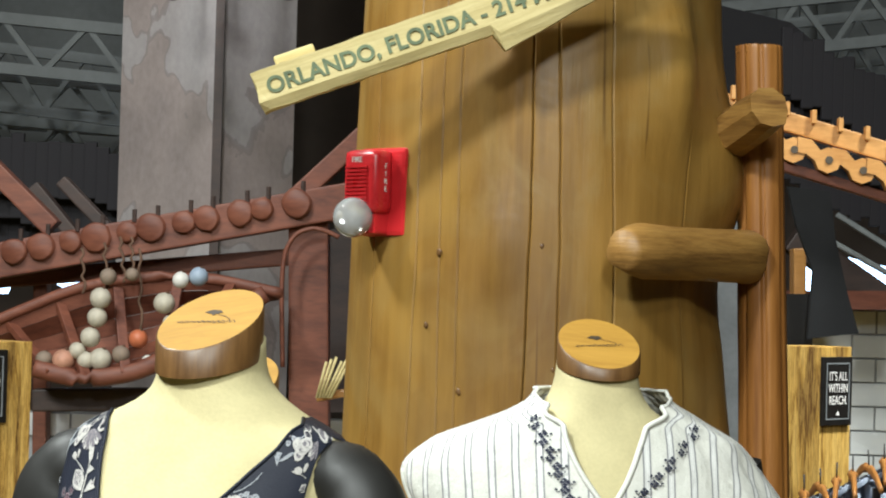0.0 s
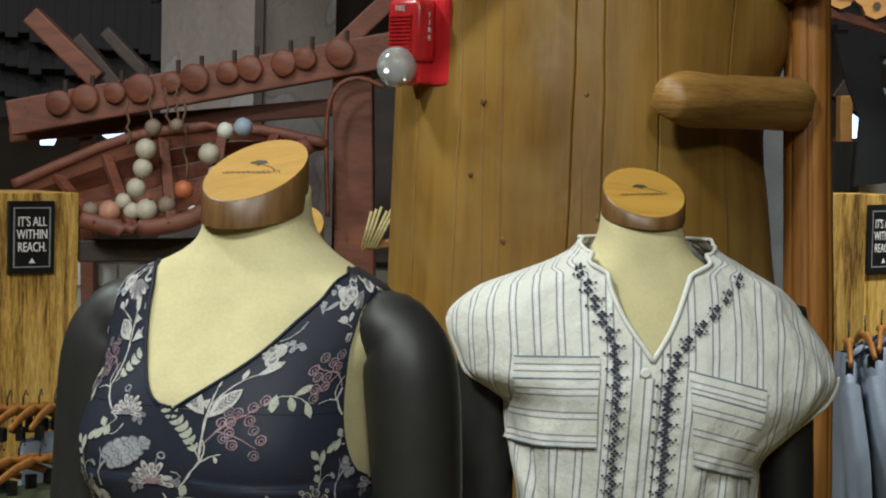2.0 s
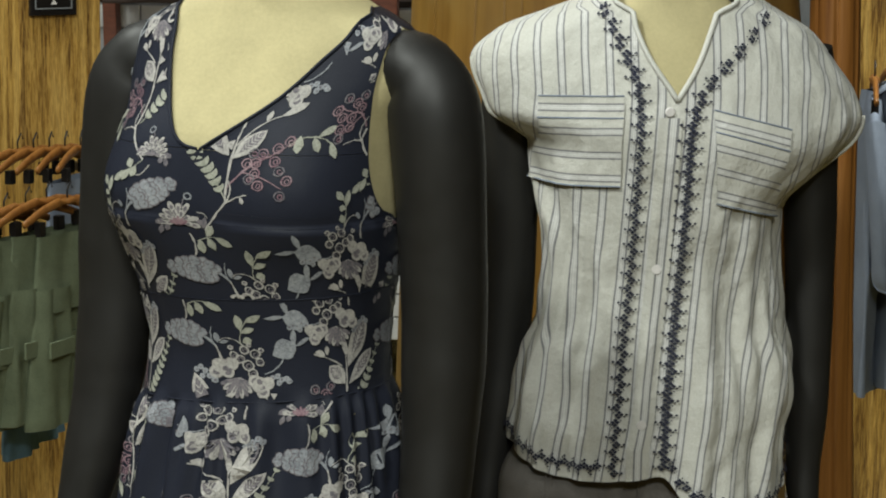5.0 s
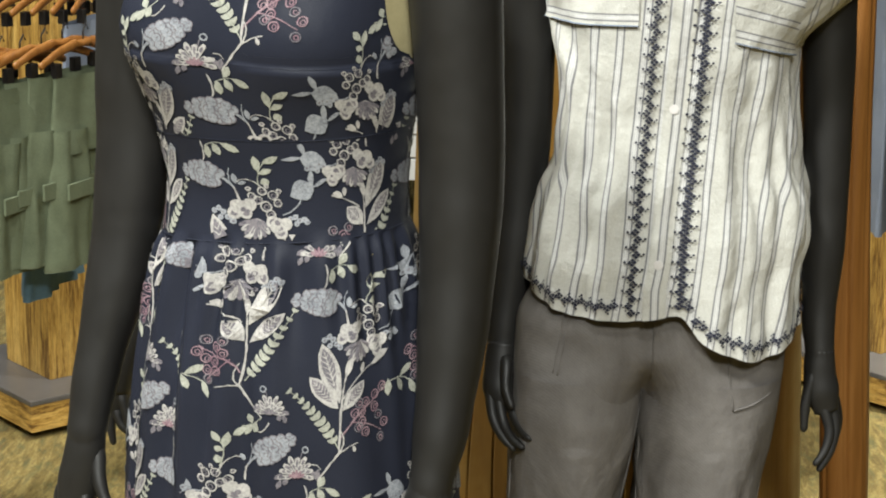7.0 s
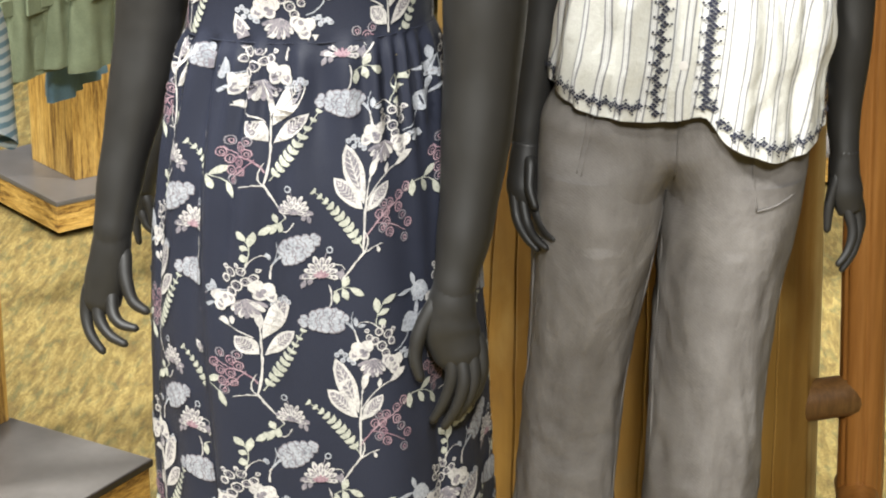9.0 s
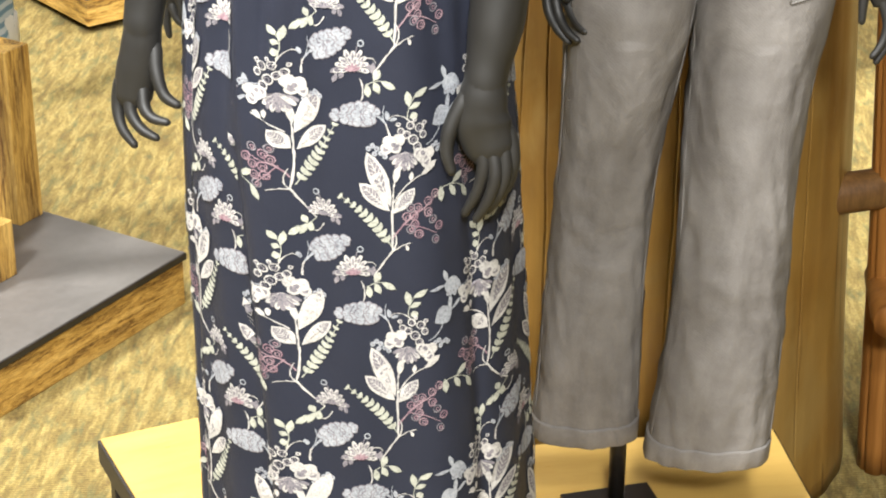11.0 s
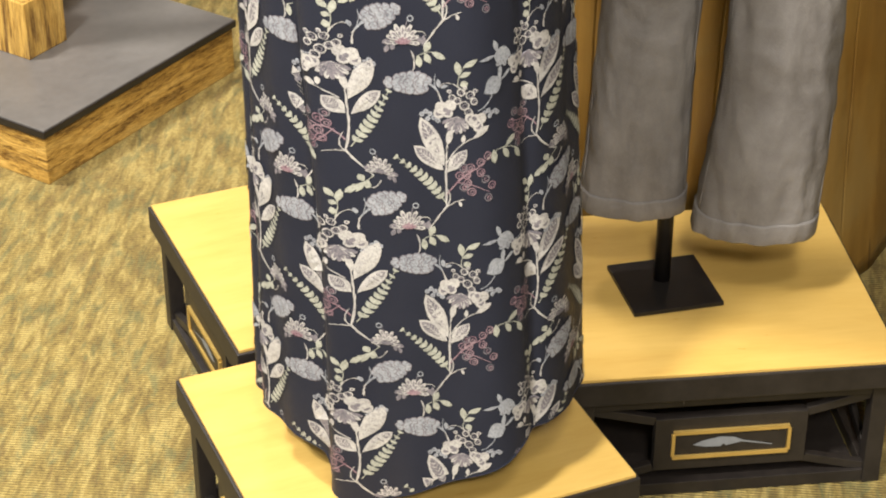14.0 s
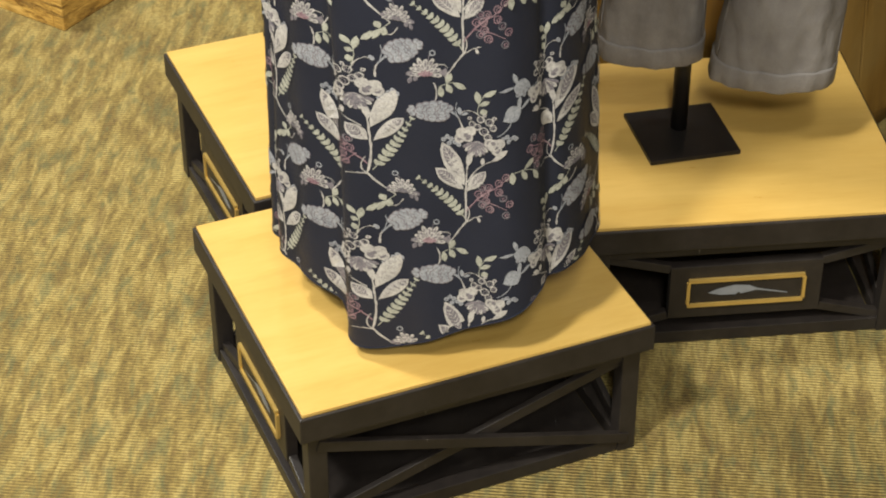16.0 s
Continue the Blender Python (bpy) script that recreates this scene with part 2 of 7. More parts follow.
def striped_cotton():
    """Off-white cotton with fine paired grey stripes along the second texture axis (metres)."""
    n = Nodes("striped_cotton")
    sep = n.t.nodes.new("ShaderNodeSeparateXYZ")
    n.link(n.coord.outputs["UV"], sep.inputs[0])
    v = n.scaled(1, 1, 1)
    u = n.math("ADD", sep.outputs[0], n.math("MULTIPLY", n.noise(v, 18, 2), 0.0012))
    d = n.math("ABSOLUTE", n.math("SUBTRACT", n.math("FRACT", n.math("DIVIDE", u, 0.0245)), 0.5))
    d = n.math("MULTIPLY", d, 0.0245)
    line = n.math("LESS_THAN", n.math("ABSOLUTE", n.math("SUBTRACT", d, 0.0034)), 0.00092)
    core = n.math("LESS_THAN", n.math("ABSOLUTE", n.math("SUBTRACT", d, 0.0011)), 0.0003)
    chain = n.math("LESS_THAN", d, 0.0026)
    weave = n.noise(v, 700, 2)
    big = n.noise(v, 25, 3)
    base = n.mix(0.5, n.ramp(big, (0.3, (0.52, 0.51, 0.455)), (0.7, (0.63, 0.622, 0.57))), n.ramp(weave, (0.3, (0.53, 0.525, 0.48)), (0.7, (0.71, 0.705, 0.66))))
    c = n.mix(n.math("MULTIPLY", chain, 0.55), base, (0.74, 0.74, 0.74))
    c = n.mix(n.math("MULTIPLY", core, 0.30), c, (0.13, 0.13, 0.16))
    c = n.mix(n.math("MULTIPLY", line, n.math("MULTIPLY_ADD", weave, 0.5, 0.46)), c, (0.10, 0.10, 0.13))
    crumple = n.math("ADD", n.math("MULTIPLY", big, 6.0), n.math("MULTIPLY", n.noise(n.scaled(1, 1, 0.35), 90, 3, 0.6), 2.2))
    return n.finish(c, 0.9, 0.0, n.math("ADD", weave, crumple), 0.5, 0.0018)


STRIPED = striped_cotton()


def carpet_material():
    """Ribbed loop pile: gold ground with slanting olive, brown and slate flecks, broken at each rib."""
    n = Nodes("looped_carpet")
    where = n.coord.outputs["Object"]

    def slanted(turn, sx, sy, shift):
        m = n.add("ShaderNodeMapping", Rotation=(0, 0, radians(turn)), Scale=(sx, sy, 1), Location=(shift, shift * 2, 0))
        n.link(where, m.inputs["Vector"])
        return m.outputs[0]
    streak = n.noise(slanted(15, 42, 9, 0), 1.3, 4, 0.65, 0.5)
    green = n.noise(slanted(11, 36, 11, 3), 1.3, 4, 0.7, 0.5)
    brown = n.noise(slanted(17, 46, 13, 8), 1.3, 4, 0.7, 0.5)
    loop = n.noise(slanted(2, 130, 300, 0), 1.0, 2, 0.6)
    rib = n.add("ShaderNodeTexWave", Scale=62.0, Distortion=1.2, Detail=2.0)
    rib.bands_direction = "Y"
    n.link(where, rib.inputs["Vector"])
    jag = n.math("MULTIPLY_ADD", loop, 0.16, -0.08)
    c = n.ramp(n.math("ADD", streak, jag), (0.38, (0.205, 0.142, 0.037)), (0.50, (0.315, 0.228, 0.062)), (0.60, (0.425, 0.322, 0.100)))
    c = n.mix(n.ramp(n.math("ADD", brown, jag), (0.54, (0, 0, 0)), (0.66, (0.6, 0.6, 0.6))), c, (0.18, 0.115, 0.036))
    c = n.mix(n.ramp(n.math("ADD", green, jag), (0.51, (0, 0, 0)), (0.64, (0.65, 0.65, 0.65))), c, (0.135, 0.138, 0.055))
    c = n.mix(0.55, c, n.ramp(loop, (0.3, (0.35, 0.35, 0.35)), (0.65, (1, 1, 1))), "MULTIPLY")
    c = n.mix(0.35, c, n.ramp(rib.outputs["Fac"], (0.1, (0.35, 0.35, 0.35)), (0.6, (1, 1, 1))), "MULTIPLY")
    return n.finish(c, 0.95, 0.0, n.math("ADD", loop, n.math("MULTIPLY", rib.outputs["Fac"], 0.8)), 0.8, 0.003)


CARPET = carpet_material()


# ---- mesh helpers ----
def mesh_object(name, bm, mats, smooth=True):
    me = bpy.data.meshes.new(name)
    bm.to_mesh(me)
    bm.free()
    for m in mats if isinstance(mats, (list, tuple)) else [mats]:
        me.materials.append(m)
    if smooth:
        me.polygons.foreach_set("use_smooth", [True] * len(me.polygons))
        me.update()
    return new(name, me)


def part(name, bm, material, parent, label="", smooth=False):
    ob = mesh_object(name, bm, material, smooth)
    ob.parent = parent
    if label:
        ob["label"] = label
    return ob


def thing(name, label, category, at=(0, 0, 0), turn=0.0, group="", kind=""):
    ob = new(name)
    ob.empty_display_size = 0.1
    ob.matrix_world = pose(*at, 0, 0, turn)
    return tagged(ob, label, category, group, kind)


def box(bm, x, y, z, sx, sy, sz, bevel=0.0, m=None, mat=0):
    """A box round (x, y, z) of full sizes sx, sy, sz."""
    got = bmesh.ops.create_cube(bm, size=1.0)["verts"]
    t = Matrix.Translation((x, y, z)) @ Matrix.Diagonal((sx, sy, sz, 1))
    bmesh.ops.transform(bm, matrix=(m @ t) if m is not None else t, verts=got)
    faces = {f for v in got for f in v.link_faces}
    if bevel > 0:
        edges = {e for f in faces for e in f.edges}
        r = bmesh.ops.bevel(bm, geom=list(edges), offset=bevel, segments=2, affect="EDGES", profile=0.6)
        faces = {f for f in r["faces"]} | {f for f in faces if f.is_valid}
    for f in faces:
        f.material_index = mat
    return got


def beam(bm, a, b, w, h, bevel=0.0, mat=0, up=(0, 0, 1)):
    """A bar of section w x h from a to b."""
    a, b = Vector(a), Vector(b)
    d = (b - a)
    x = d.normalized()
    y = Vector(up).cross(x)
    if y.length < 1e-4:
        y = Vector((0, 1, 0)).cross(x)
    y.normalize()
    z = x.cross(y)
    m = Matrix((x, y, z)).transposed().to_4x4()
    m.translation = (a + b) / 2
    box(bm, 0, 0, 0, d.length, w, h, bevel, m, mat)


def loft(bm, rings, cap=True, mat=0):
    """Joins rings of equal point counts into a skin."""
    vs = [[bm.verts.new(p) for p in r] for r in rings]
    n = len(vs[0])
    for a, b in zip(vs, vs[1:]):
        for i in range(n):
            f = bm.faces.new((a[i], a[(i + 1) % n], b[(i + 1) % n], b[i]))
            f.material_index = mat
    if cap:
        for r, flip in ((vs[0], True), (vs[-1], False)):
            f = bm.faces.new(list(reversed(r)) if flip else r)
            f.material_index = mat
    return vs


def tube(bm, points, radii, n=14, cap=True, mat=0, flat=1.0, rough=0.0, seed=0):
    """A round limb through points; flat squeezes it along its second axis."""
    pts = [Vector(p) for p in points]
    rings = []
    side = Vector((1, 0, 0))
    for i, p in enumerate(pts):
        d = (pts[min(i + 1, len(pts) - 1)] - pts[max(i - 1, 0)]).normalized()
        u = side - d * side.dot(d)
        if u.length < 0.05:
            u = Vector((0, 1, 0)) - d * d.y
        u.normalize()
        w = d.cross(u)
        r = radii[i] if isinstance(radii, (list, tuple)) else radii
        ring = []
        for k in range(n):
            a = 2 * math.pi * k / n
            rr = r * (1 + rough * noise.noise((math.cos(a) * 1.5 + seed, math.sin(a) * 1.5, p.length * 6)))
            ring.append(p + u * (rr * math.cos(a)) + w * (rr * flat * math.sin(a)))
        rings.append(ring)
    loft(bm, rings, cap, mat)


def smooth_path(points, radii, k=5):
    """Catmull-Rom through points with their radii."""
    P = [Vector(p) for p in points]
    out, rad = [], []
    for i in range(len(P) - 1):
        p0, p1, p2, p3 = P[max(i - 1, 0)], P[i], P[i + 1], P[min(i + 2, len(P) - 1)]
        for j in range(k):
            t = j / k
            out.append(0.5 * ((2 * p1) + (p2 - p0) * t + (2 * p0 - 5 * p1 + 4 * p2 - p3) * t * t + (3 * p1 - p0 - 3 * p2 + p3) * t ** 3))
            rad.append(radii[i] + (radii[i + 1] - radii[i]) * (3 * t * t - 2 * t ** 3))
    return out + [P[-1]], rad + [radii[-1]]


def curve_of(stops):
    """A smooth function through (x, value) stops, x rising."""
    xs = [s[0] for s in stops]
    ys = [s[1] for s in stops]
    slope = [0.0] * len(xs)
    for i in range(1, len(xs) - 1):
        a = (ys[i] - ys[i - 1]) / (xs[i] - xs[i - 1])
        b = (ys[i + 1] - ys[i]) / (xs[i + 1] - xs[i])
        slope[i] = 0.0 if a * b <= 0 else 2 * a * b / (a + b)
    slope[0] = (ys[1] - ys[0]) / (xs[1] - xs[0])
    slope[-1] = (ys[-1] - ys[-2]) / (xs[-1] - xs[-2])

    def f(x):
        if x <= xs[0]:
            return ys[0]
        if x >= xs[-1]:
            return ys[-1]
        i = next(k for k in range(len(xs) - 1) if x <= xs[k + 1])
        h = xs[i + 1] - xs[i]
        t = (x - xs[i]) / h
        return ((1 + 2 * t) * (1 - t) ** 2 * ys[i] + t * (1 - t) ** 2 * h * slope[i] + t * t * (3 - 2 * t) * ys[i + 1] + t * t * (t - 1) * h * slope[i + 1])
    return f


def bump_at(x, c, w):
    return math.exp(-((x - c) / w) ** 2)


# ---- setting: floor, ceiling, walls ----
def floor_sheet():
    bm = bmesh.new()
    box(bm, 0, 4.0, -0.05, 16, 20, 0.1)
    return tagged(mesh_object("floor", bm, CARPET, False), "beige and olive looped carpet with diagonal streaks", "carpet", kind="structure")


floor_sheet()
for nm, x, y, sx, sy in (("wall_north", 0, 14.1, 16.4, 0.2), ("wall_south", 0, -6.1, 16.4, 0.2), ("wall_west", -8.1, 4, 0.2, 20), ("wall_east", 8.1, 4, 0.2, 20)):
    bm = bmesh.new()
    box(bm, x, y, 2.6, sx, sy, 5.2)
    tagged(mesh_object(nm, bm, WALL, False), "dim brown shop wall behind the displays", "wall", kind="structure")
bm = bmesh.new()
box(bm, 0, 4, 5.3, 16.4, 20.4, 0.2)
for i in range(60):
    box(bm, 0, -5.8 + i * 0.34, 5.17, 16, 0.15, 0.06)
tagged(mesh_object("ceiling", bm, STEEL, False), "grey corrugated steel deck ceiling", "ceiling", kind="structure")


# ---- display platforms ----
def display_platform(x, y, turn, w, d, plaques):
    """A low plinth: maple top, black apron, legs, rails and crossed braces; plaques on the sides named."""
    p = thing("display_platform", "low display platform with maple top on worn black braced frame", "platform", (x, y, 0), turn, "display platforms under the mannequins")
    h = 0.19
    bm = bmesh.new()
    box(bm, 0, 0, h - 0.0025, w - 0.008, d - 0.008, 0.005, 0.001)
    part("top", bm, MAPLE, p, "honey maple laminate top")
    bm = bmesh.new()
    box(bm, 0, 0, h - 0.021, w, d, 0.034, 0.002)
    part("apron", bm, BLACKFRAME, p)
    lx, ly = w / 2 - 0.022, d / 2 - 0.022
    bm = bmesh.new()
    box(bm, 0, 0, 0.006, w - 0.07, d - 0.07, 0.006, 0.001)
    part("base_board", bm, BLACKFRAME, p)
    for sx in (-1, 1):
        for sy in (-1, 1):
            bm = bmesh.new()
            box(bm, sx * lx, sy * ly, (h - 0.038) / 2, 0.022, 0.022, h - 0.038, 0.0015)
            part("leg", bm, BLACKFRAME, p)
    for name, ax, ay, bx, by in (("front", -lx, -ly, lx, -ly), ("back", -lx, ly, lx, ly), ("left", -lx, -ly, -lx, ly), ("right", lx, -ly, lx, ly)):
        a, b = Vector((ax, ay, 0)), Vector((bx, by, 0))
        u = (b - a).normalized()
        for z in (0.010, h - 0.046):
            bm = bmesh.new()
            beam(bm, a + u * 0.011 + Vector((0, 0, z)), b - u * 0.011 + Vector((0, 0, z)), 0.018, 0.018, 0.001)
            part("rail", bm, BLACKFRAME, p)
        lo, hi = Vector((0, 0, 0.019)), Vector((0, 0, h - 0.055))
        m = (a + b) / 2
        if name in plaques:
            out = Vector((0, -1, 0)) if name == "front" else Vector((-1, 0, 0))
            half = (b - a).length * 0.26
            c = m + Vector((0, 0, (h - 0.036) / 2))
            bm = bmesh.new()
            beam(bm, c - u * half, c + u * half, 0.014, 0.078, 0.001)
            panel = part("plaque", bm, BLACKFRAME, p, "black panel with brass-edged feather plaque")
            bm = bmesh.new()
            f = c + out * 0.009
            ph, pw = 0.0185, half * 0.76
            for s in (-1, 1):
                beam(bm, f - u * pw + Vector((0, 0, s * ph)), f + u * pw + Vector((0, 0, s * ph)), 0.004, 0.005)
                beam(bm, f + u * (s * pw) - Vector((0, 0, ph - 0.0025)), f + u * (s * pw) + Vector((0, 0, ph - 0.0025)), 0.004, 0.005)
            part("plaque_edge", bm, GOLD, panel, "brass plaque edge")
            bm = bmesh.new()
            beam(bm, c + out * 0.0075 - u * (pw - 0.003), c + out * 0.0075 + u * (pw - 0.003), 0.002, 2 * ph - 0.006)
            part("plaque_face", bm, BLACKFRAME, panel)
            bm = bmesh.new()
            pts = [(-0.66, -0.05), (-0.50, 0.20), (-0.2, 0.42), (0.05, 0.34), (0.2, 0.10), (0.72, -0.30), (0.73, -0.36), (0.18, -0.02), (0.05, -0.12), (-0.08, -0.22), (-0.12, -0.08), (-0.18, -0.26), (-0.45, -0.22)]
            bm.faces.new([bm.verts.new(c + out * 0.0092 + u * (px * pw) + Vector((0, 0, pz * ph * 1.2))) for px, pz in pts])
            part("feather", bm, GREY, panel, "grey inlaid feather")
            ends = [(c - u * half, a), (c + u * half, b)]
            for e, corner in ends:
                for z0, z1 in ((0.035, hi.z), (-0.035, lo.z)):
                    bm = bmesh.new()
                    beam(bm, e + Vector((0, 0, z0)), Vector((corner.x, corner.y, z1)), 0.010, 0.012, 0.001)
                    part("brace", bm, BLACKFRAME, p)
        else:
            for q, r in ((a + lo, b + hi), (a + hi, b + lo)):
                off = Vector((0, 0, 0)) if q.z < r.z else u.cross(Vector((0, 0, 1))) * 0.009
                bm = bmesh.new()
                beam(bm, q + off, r + off, 0.008, 0.014, 0.001)
                part("brace", bm, BLACKFRAME, p)
    return p


display_platform(-0.2215, 1.935, 28.3, 0.4246, 0.386, ("left",))
display_platform(-0.350, 2.327, 28.3, 0.40, 0.386, ("left",))
display_platform(0.135, 2.265, 11.5, 0.412, 0.386, ("front",))


# ---- mannequins and clothes ----
class Body:
    """An upright form of elliptic sections: point(phi, z) with phi 0 straight ahead, rising to its left side."""

    def __init__(self, x, y, turn, wide, front, back, cx=None, cy=None, extra=None, taper=None, other=None):
        self.x, self.y, self.turn = x, y, radians(turn)
        self.wide, self.front, self.back = curve_of(wide), curve_of(front), curve_of(back)
        self.cx = curve_of(cx) if cx else (lambda z: 0.0)
        self.cy = curve_of(cy) if cy else (lambda z: 0.0)
        self.extra = extra or (lambda phi, z: 0.0)
        self.other = curve_of(other) if other else self.wide
        self.taper = curve_of(taper) if taper else (lambda z: 0.85)

    def point(self, phi, z, off=0.0):
        c, s = math.cos(phi), math.sin(phi)
        a = self.wide(z) if s >= 0 else self.other(z)
        b = self.front(z) if c >= 0 else self.back(z)
        e = self.extra(phi, z) + off
        lx = a * math.copysign(abs(s) ** 0.92, s)
        ly = -b * math.copysign(abs(c) ** self.taper(z), c)
        n = Vector((lx / (a * a), ly / (b * b), 0)).normalized()
        lx += n.x * e
        ly += n.y * e
        ct, st = math.cos(self.turn), math.sin(self.turn)
        return Vector((self.x + self.cx(z) + lx * ct - ly * st, self.y + self.cy(z) + lx * st + ly * ct, z))

    def girth(self, z):
        a, b = (self.wide(z) + self.other(z)) / 2, (self.front(z) + self.back(z)) / 2
        return math.pi * (3 * (a + b) - math.sqrt((3 * a + b) * (a + 3 * b)))

    def across(self, x, z):
        """The angle at which the front lies x to its left of the middle."""
        return math.asin(max(-1, min(1, (abs(x) / (self.wide(z) if x >= 0 else self.other(z))) ** (1 / 0.92)))) * (1 if x >= 0 else -1)


def relaxed_palm(bm, spine, radii, flat, fingers, r, mat):
    """A hanging palm along a spine with slim bent fingers, each from its root to its tip."""
    p, q = smooth_path(spine, radii, 5)
    rings, n = [], len(p) - 1
    for i, c in enumerate(p):
        d = (p[min(i + 1, n)] - p[max(i - 1, 0)]).normalized()
        u = (Vector((1, 0, 0)) - d * d.x).normalized()
        w = d.cross(u)
        f = 1.0 + (flat - 1.0) * min(1.0, i / (0.55 * n))
        rings.append([c + u * (q[i] * math.cos(2 * math.pi * k / 18)) + w * (q[i] * f * math.sin(2 * math.pi * k / 18)) for k in range(18)])
    loft(bm, rings, True, mat)
    for k, pts in enumerate(fingers):
        pts = [Vector(v) for v in pts]
        root = min(p, key=lambda v: (v - pts[0]).length)
        pts = [pts[0].lerp(root, 0.6) + Vector((0, 0, 0.006))] + pts
        n = len(pts) - 1
        rr = r * (1.12 if k == 0 else 1.0)
        way, thick = smooth_path(pts, [rr * (1.25 - 0.60 * (i / n) ** 1.5) for i in range(n + 1)], 5)
        tip = way[-1] + (way[-1] - way[-2]).normalized() * rr * 0.5
        tube(bm, way + [tip], thick + [rr * 0.28], 12, True, mat)


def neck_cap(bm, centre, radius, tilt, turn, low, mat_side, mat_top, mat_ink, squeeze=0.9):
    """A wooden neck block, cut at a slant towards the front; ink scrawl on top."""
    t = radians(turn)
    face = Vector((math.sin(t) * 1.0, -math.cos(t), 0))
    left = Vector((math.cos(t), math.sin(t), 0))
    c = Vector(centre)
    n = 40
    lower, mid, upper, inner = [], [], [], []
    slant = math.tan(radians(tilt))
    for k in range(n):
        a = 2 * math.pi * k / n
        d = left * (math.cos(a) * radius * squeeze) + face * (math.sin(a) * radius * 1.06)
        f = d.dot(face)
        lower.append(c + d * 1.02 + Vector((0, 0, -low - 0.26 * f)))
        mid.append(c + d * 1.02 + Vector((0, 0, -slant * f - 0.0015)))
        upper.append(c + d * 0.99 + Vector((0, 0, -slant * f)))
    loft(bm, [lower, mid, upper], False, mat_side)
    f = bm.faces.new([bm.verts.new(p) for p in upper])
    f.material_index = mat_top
    along = (left * 1.0 + Vector((0, 0, 0))).normalized()
    down = (face - Vector((0, 0, slant))).normalized()
    up = along.cross(down)
    if up.z < 0:
        up = -up

    def stroke(points, w):
        ps = [c + along * px * radius + down * py * radius + up * 0.0006 for px, py in points]
        for p, q in zip(ps, ps[1:]):
            s = (q - p).cross(up).normalized() * w
            f = bm.faces.new([bm.verts.new(v) for v in (p - s, q - s, q + s, p + s)])
            f.material_index = mat_ink
    rnd = random.Random(7)
    pts = [(-0.62 + 1.2 * i / 42, 0.16 - 0.10 * i / 42 + 0.07 * math.sin(i * 1.7) * rnd.uniform(0.3, 1.2)) for i in range(43)]
    stroke(pts, 0.00035)
    stroke([(-0.6, 0.2), (-0.2, 0.12), (0.4, 0.14)], 0.0003)
    stroke([(0.06, -0.18), (0.25, -0.12), (0.42, 0.0)], 0.00035)
    leafy = [(-0.25, -0.17), (-0.12, -0.25), (0.06, -0.24), (0.14, -0.18), (0.02, -0.13), (-0.02, -0.09), (-0.08, -0.13)]
    f = bm.faces.new([bm.verts.new(c + along * px * radius + down * py * radius * 1.4 + up * 0.0006) for px, py in leafy])
    f.material_index = mat_ink


def skin(bm, body, z0, z1, nz, n=72, mat=0, off=0.0, cut=9.0, slant=0.0):
    """The form's own skin; above cut it leans into a slanted top."""
    rings = []
    for i in range(nz + 1):
        z = z0 + (z1 - z0) * i / nz
        k1 = max(0.0, min(1.0, (z - cut) / (z1 - cut))) if z > cut else 0.0
        ring = [body.point(2 * math.pi * k / n, z, off) for k in range(n)]
        for k, v in enumerate(ring):
            v.z -= slant * k1 * body.front(z) * math.cos(2 * math.pi * k / n)
        rings.append(ring)
    loft(bm, rings, True, mat)


def panels(body, zs, spans, off, zmap=None, swap=False, lean=None):
    """Cloth over a body: at each height the spans of angle that it covers. Neighbouring heights with as many spans are joined."""
    bm = bmesh.new()
    uv = bm.loops.layers.uv.new("UVMap")
    rows = []
    for z in zs:
        rows.append((z, spans(z)))
    cache = {}

    def vert(z, phi):
        key = (round(z, 5), round(phi, 6))
        if key not in cache:
            cache[key] = bm.verts.new(body.point(phi, zmap(phi, z) if zmap else z, off))
        return cache[key]
    for (za, sa), (zb, sb) in zip(rows, rows[1:]):
        if len(sa) != len(sb):
            if len(sa) == 1 and len(sb) >= 2:
                lo, hi = sa[0]
                cuts = [lo] + [(sb[i][1] + sb[i + 1][0]) / 2 for i in range(len(sb) - 1)] + [hi]
                sa = [(max(lo, cuts[i]), min(hi, cuts[i + 1])) for i in range(len(sb))]
                sa = [(max(p, q[0]), min(r, q[1])) if i not in (0, len(sb) - 1) else (p if i == 0 else q[0], q[1] if i == 0 else r) for i, ((p, r), q) in enumerate(zip(sa, sb))]
            else:
                continue
        for (a0, a1), (b0, b1) in zip(sa, sb):
            n = 240 if a1 - a0 > 3 else 30
            for k in range(n):
                q = [(za, a0 + (a1 - a0) * k / n), (za, a0 + (a1 - a0) * (k + 1) / n), (zb, b0 + (b1 - b0) * (k + 1) / n), (zb, b0 + (b1 - b0) * k / n)]
                vs = []
                for z, phi in q:
                    v = vert(z, phi)
                    if v not in vs:
                        vs.append(v)
                if len(vs) < 3:
                    continue
                try:
                    f = bm.faces.new(vs)
                except ValueError:
                    continue
                for l in f.loops:
                    for (z, phi) in q:
                        if vert(z, phi) is l.vert:
                            w = math.atan2(math.sin(phi), math.cos(phi))
                            u = (body.wide(z) if w >= 0 else body.other(z)) * (math.sin(w) if abs(w) < 0.9 else math.copysign(0.783 + 0.62 * (abs(w) - 0.9), w))
                            l[uv].uv = (z, u) if swap else (u + (lean(u, z) if lean else 0.0), z)
                            break
    bmesh.ops.recalc_face_normals(bm, faces=bm.faces)
    return bm


def waist_z(phi):
    """The height of the waist seam, which climbs towards one side."""
    return 1.166 + 0.012 * math.sin(phi)


def bust_z(phi):
    return 1.262 + 0.009 * math.sin(phi)


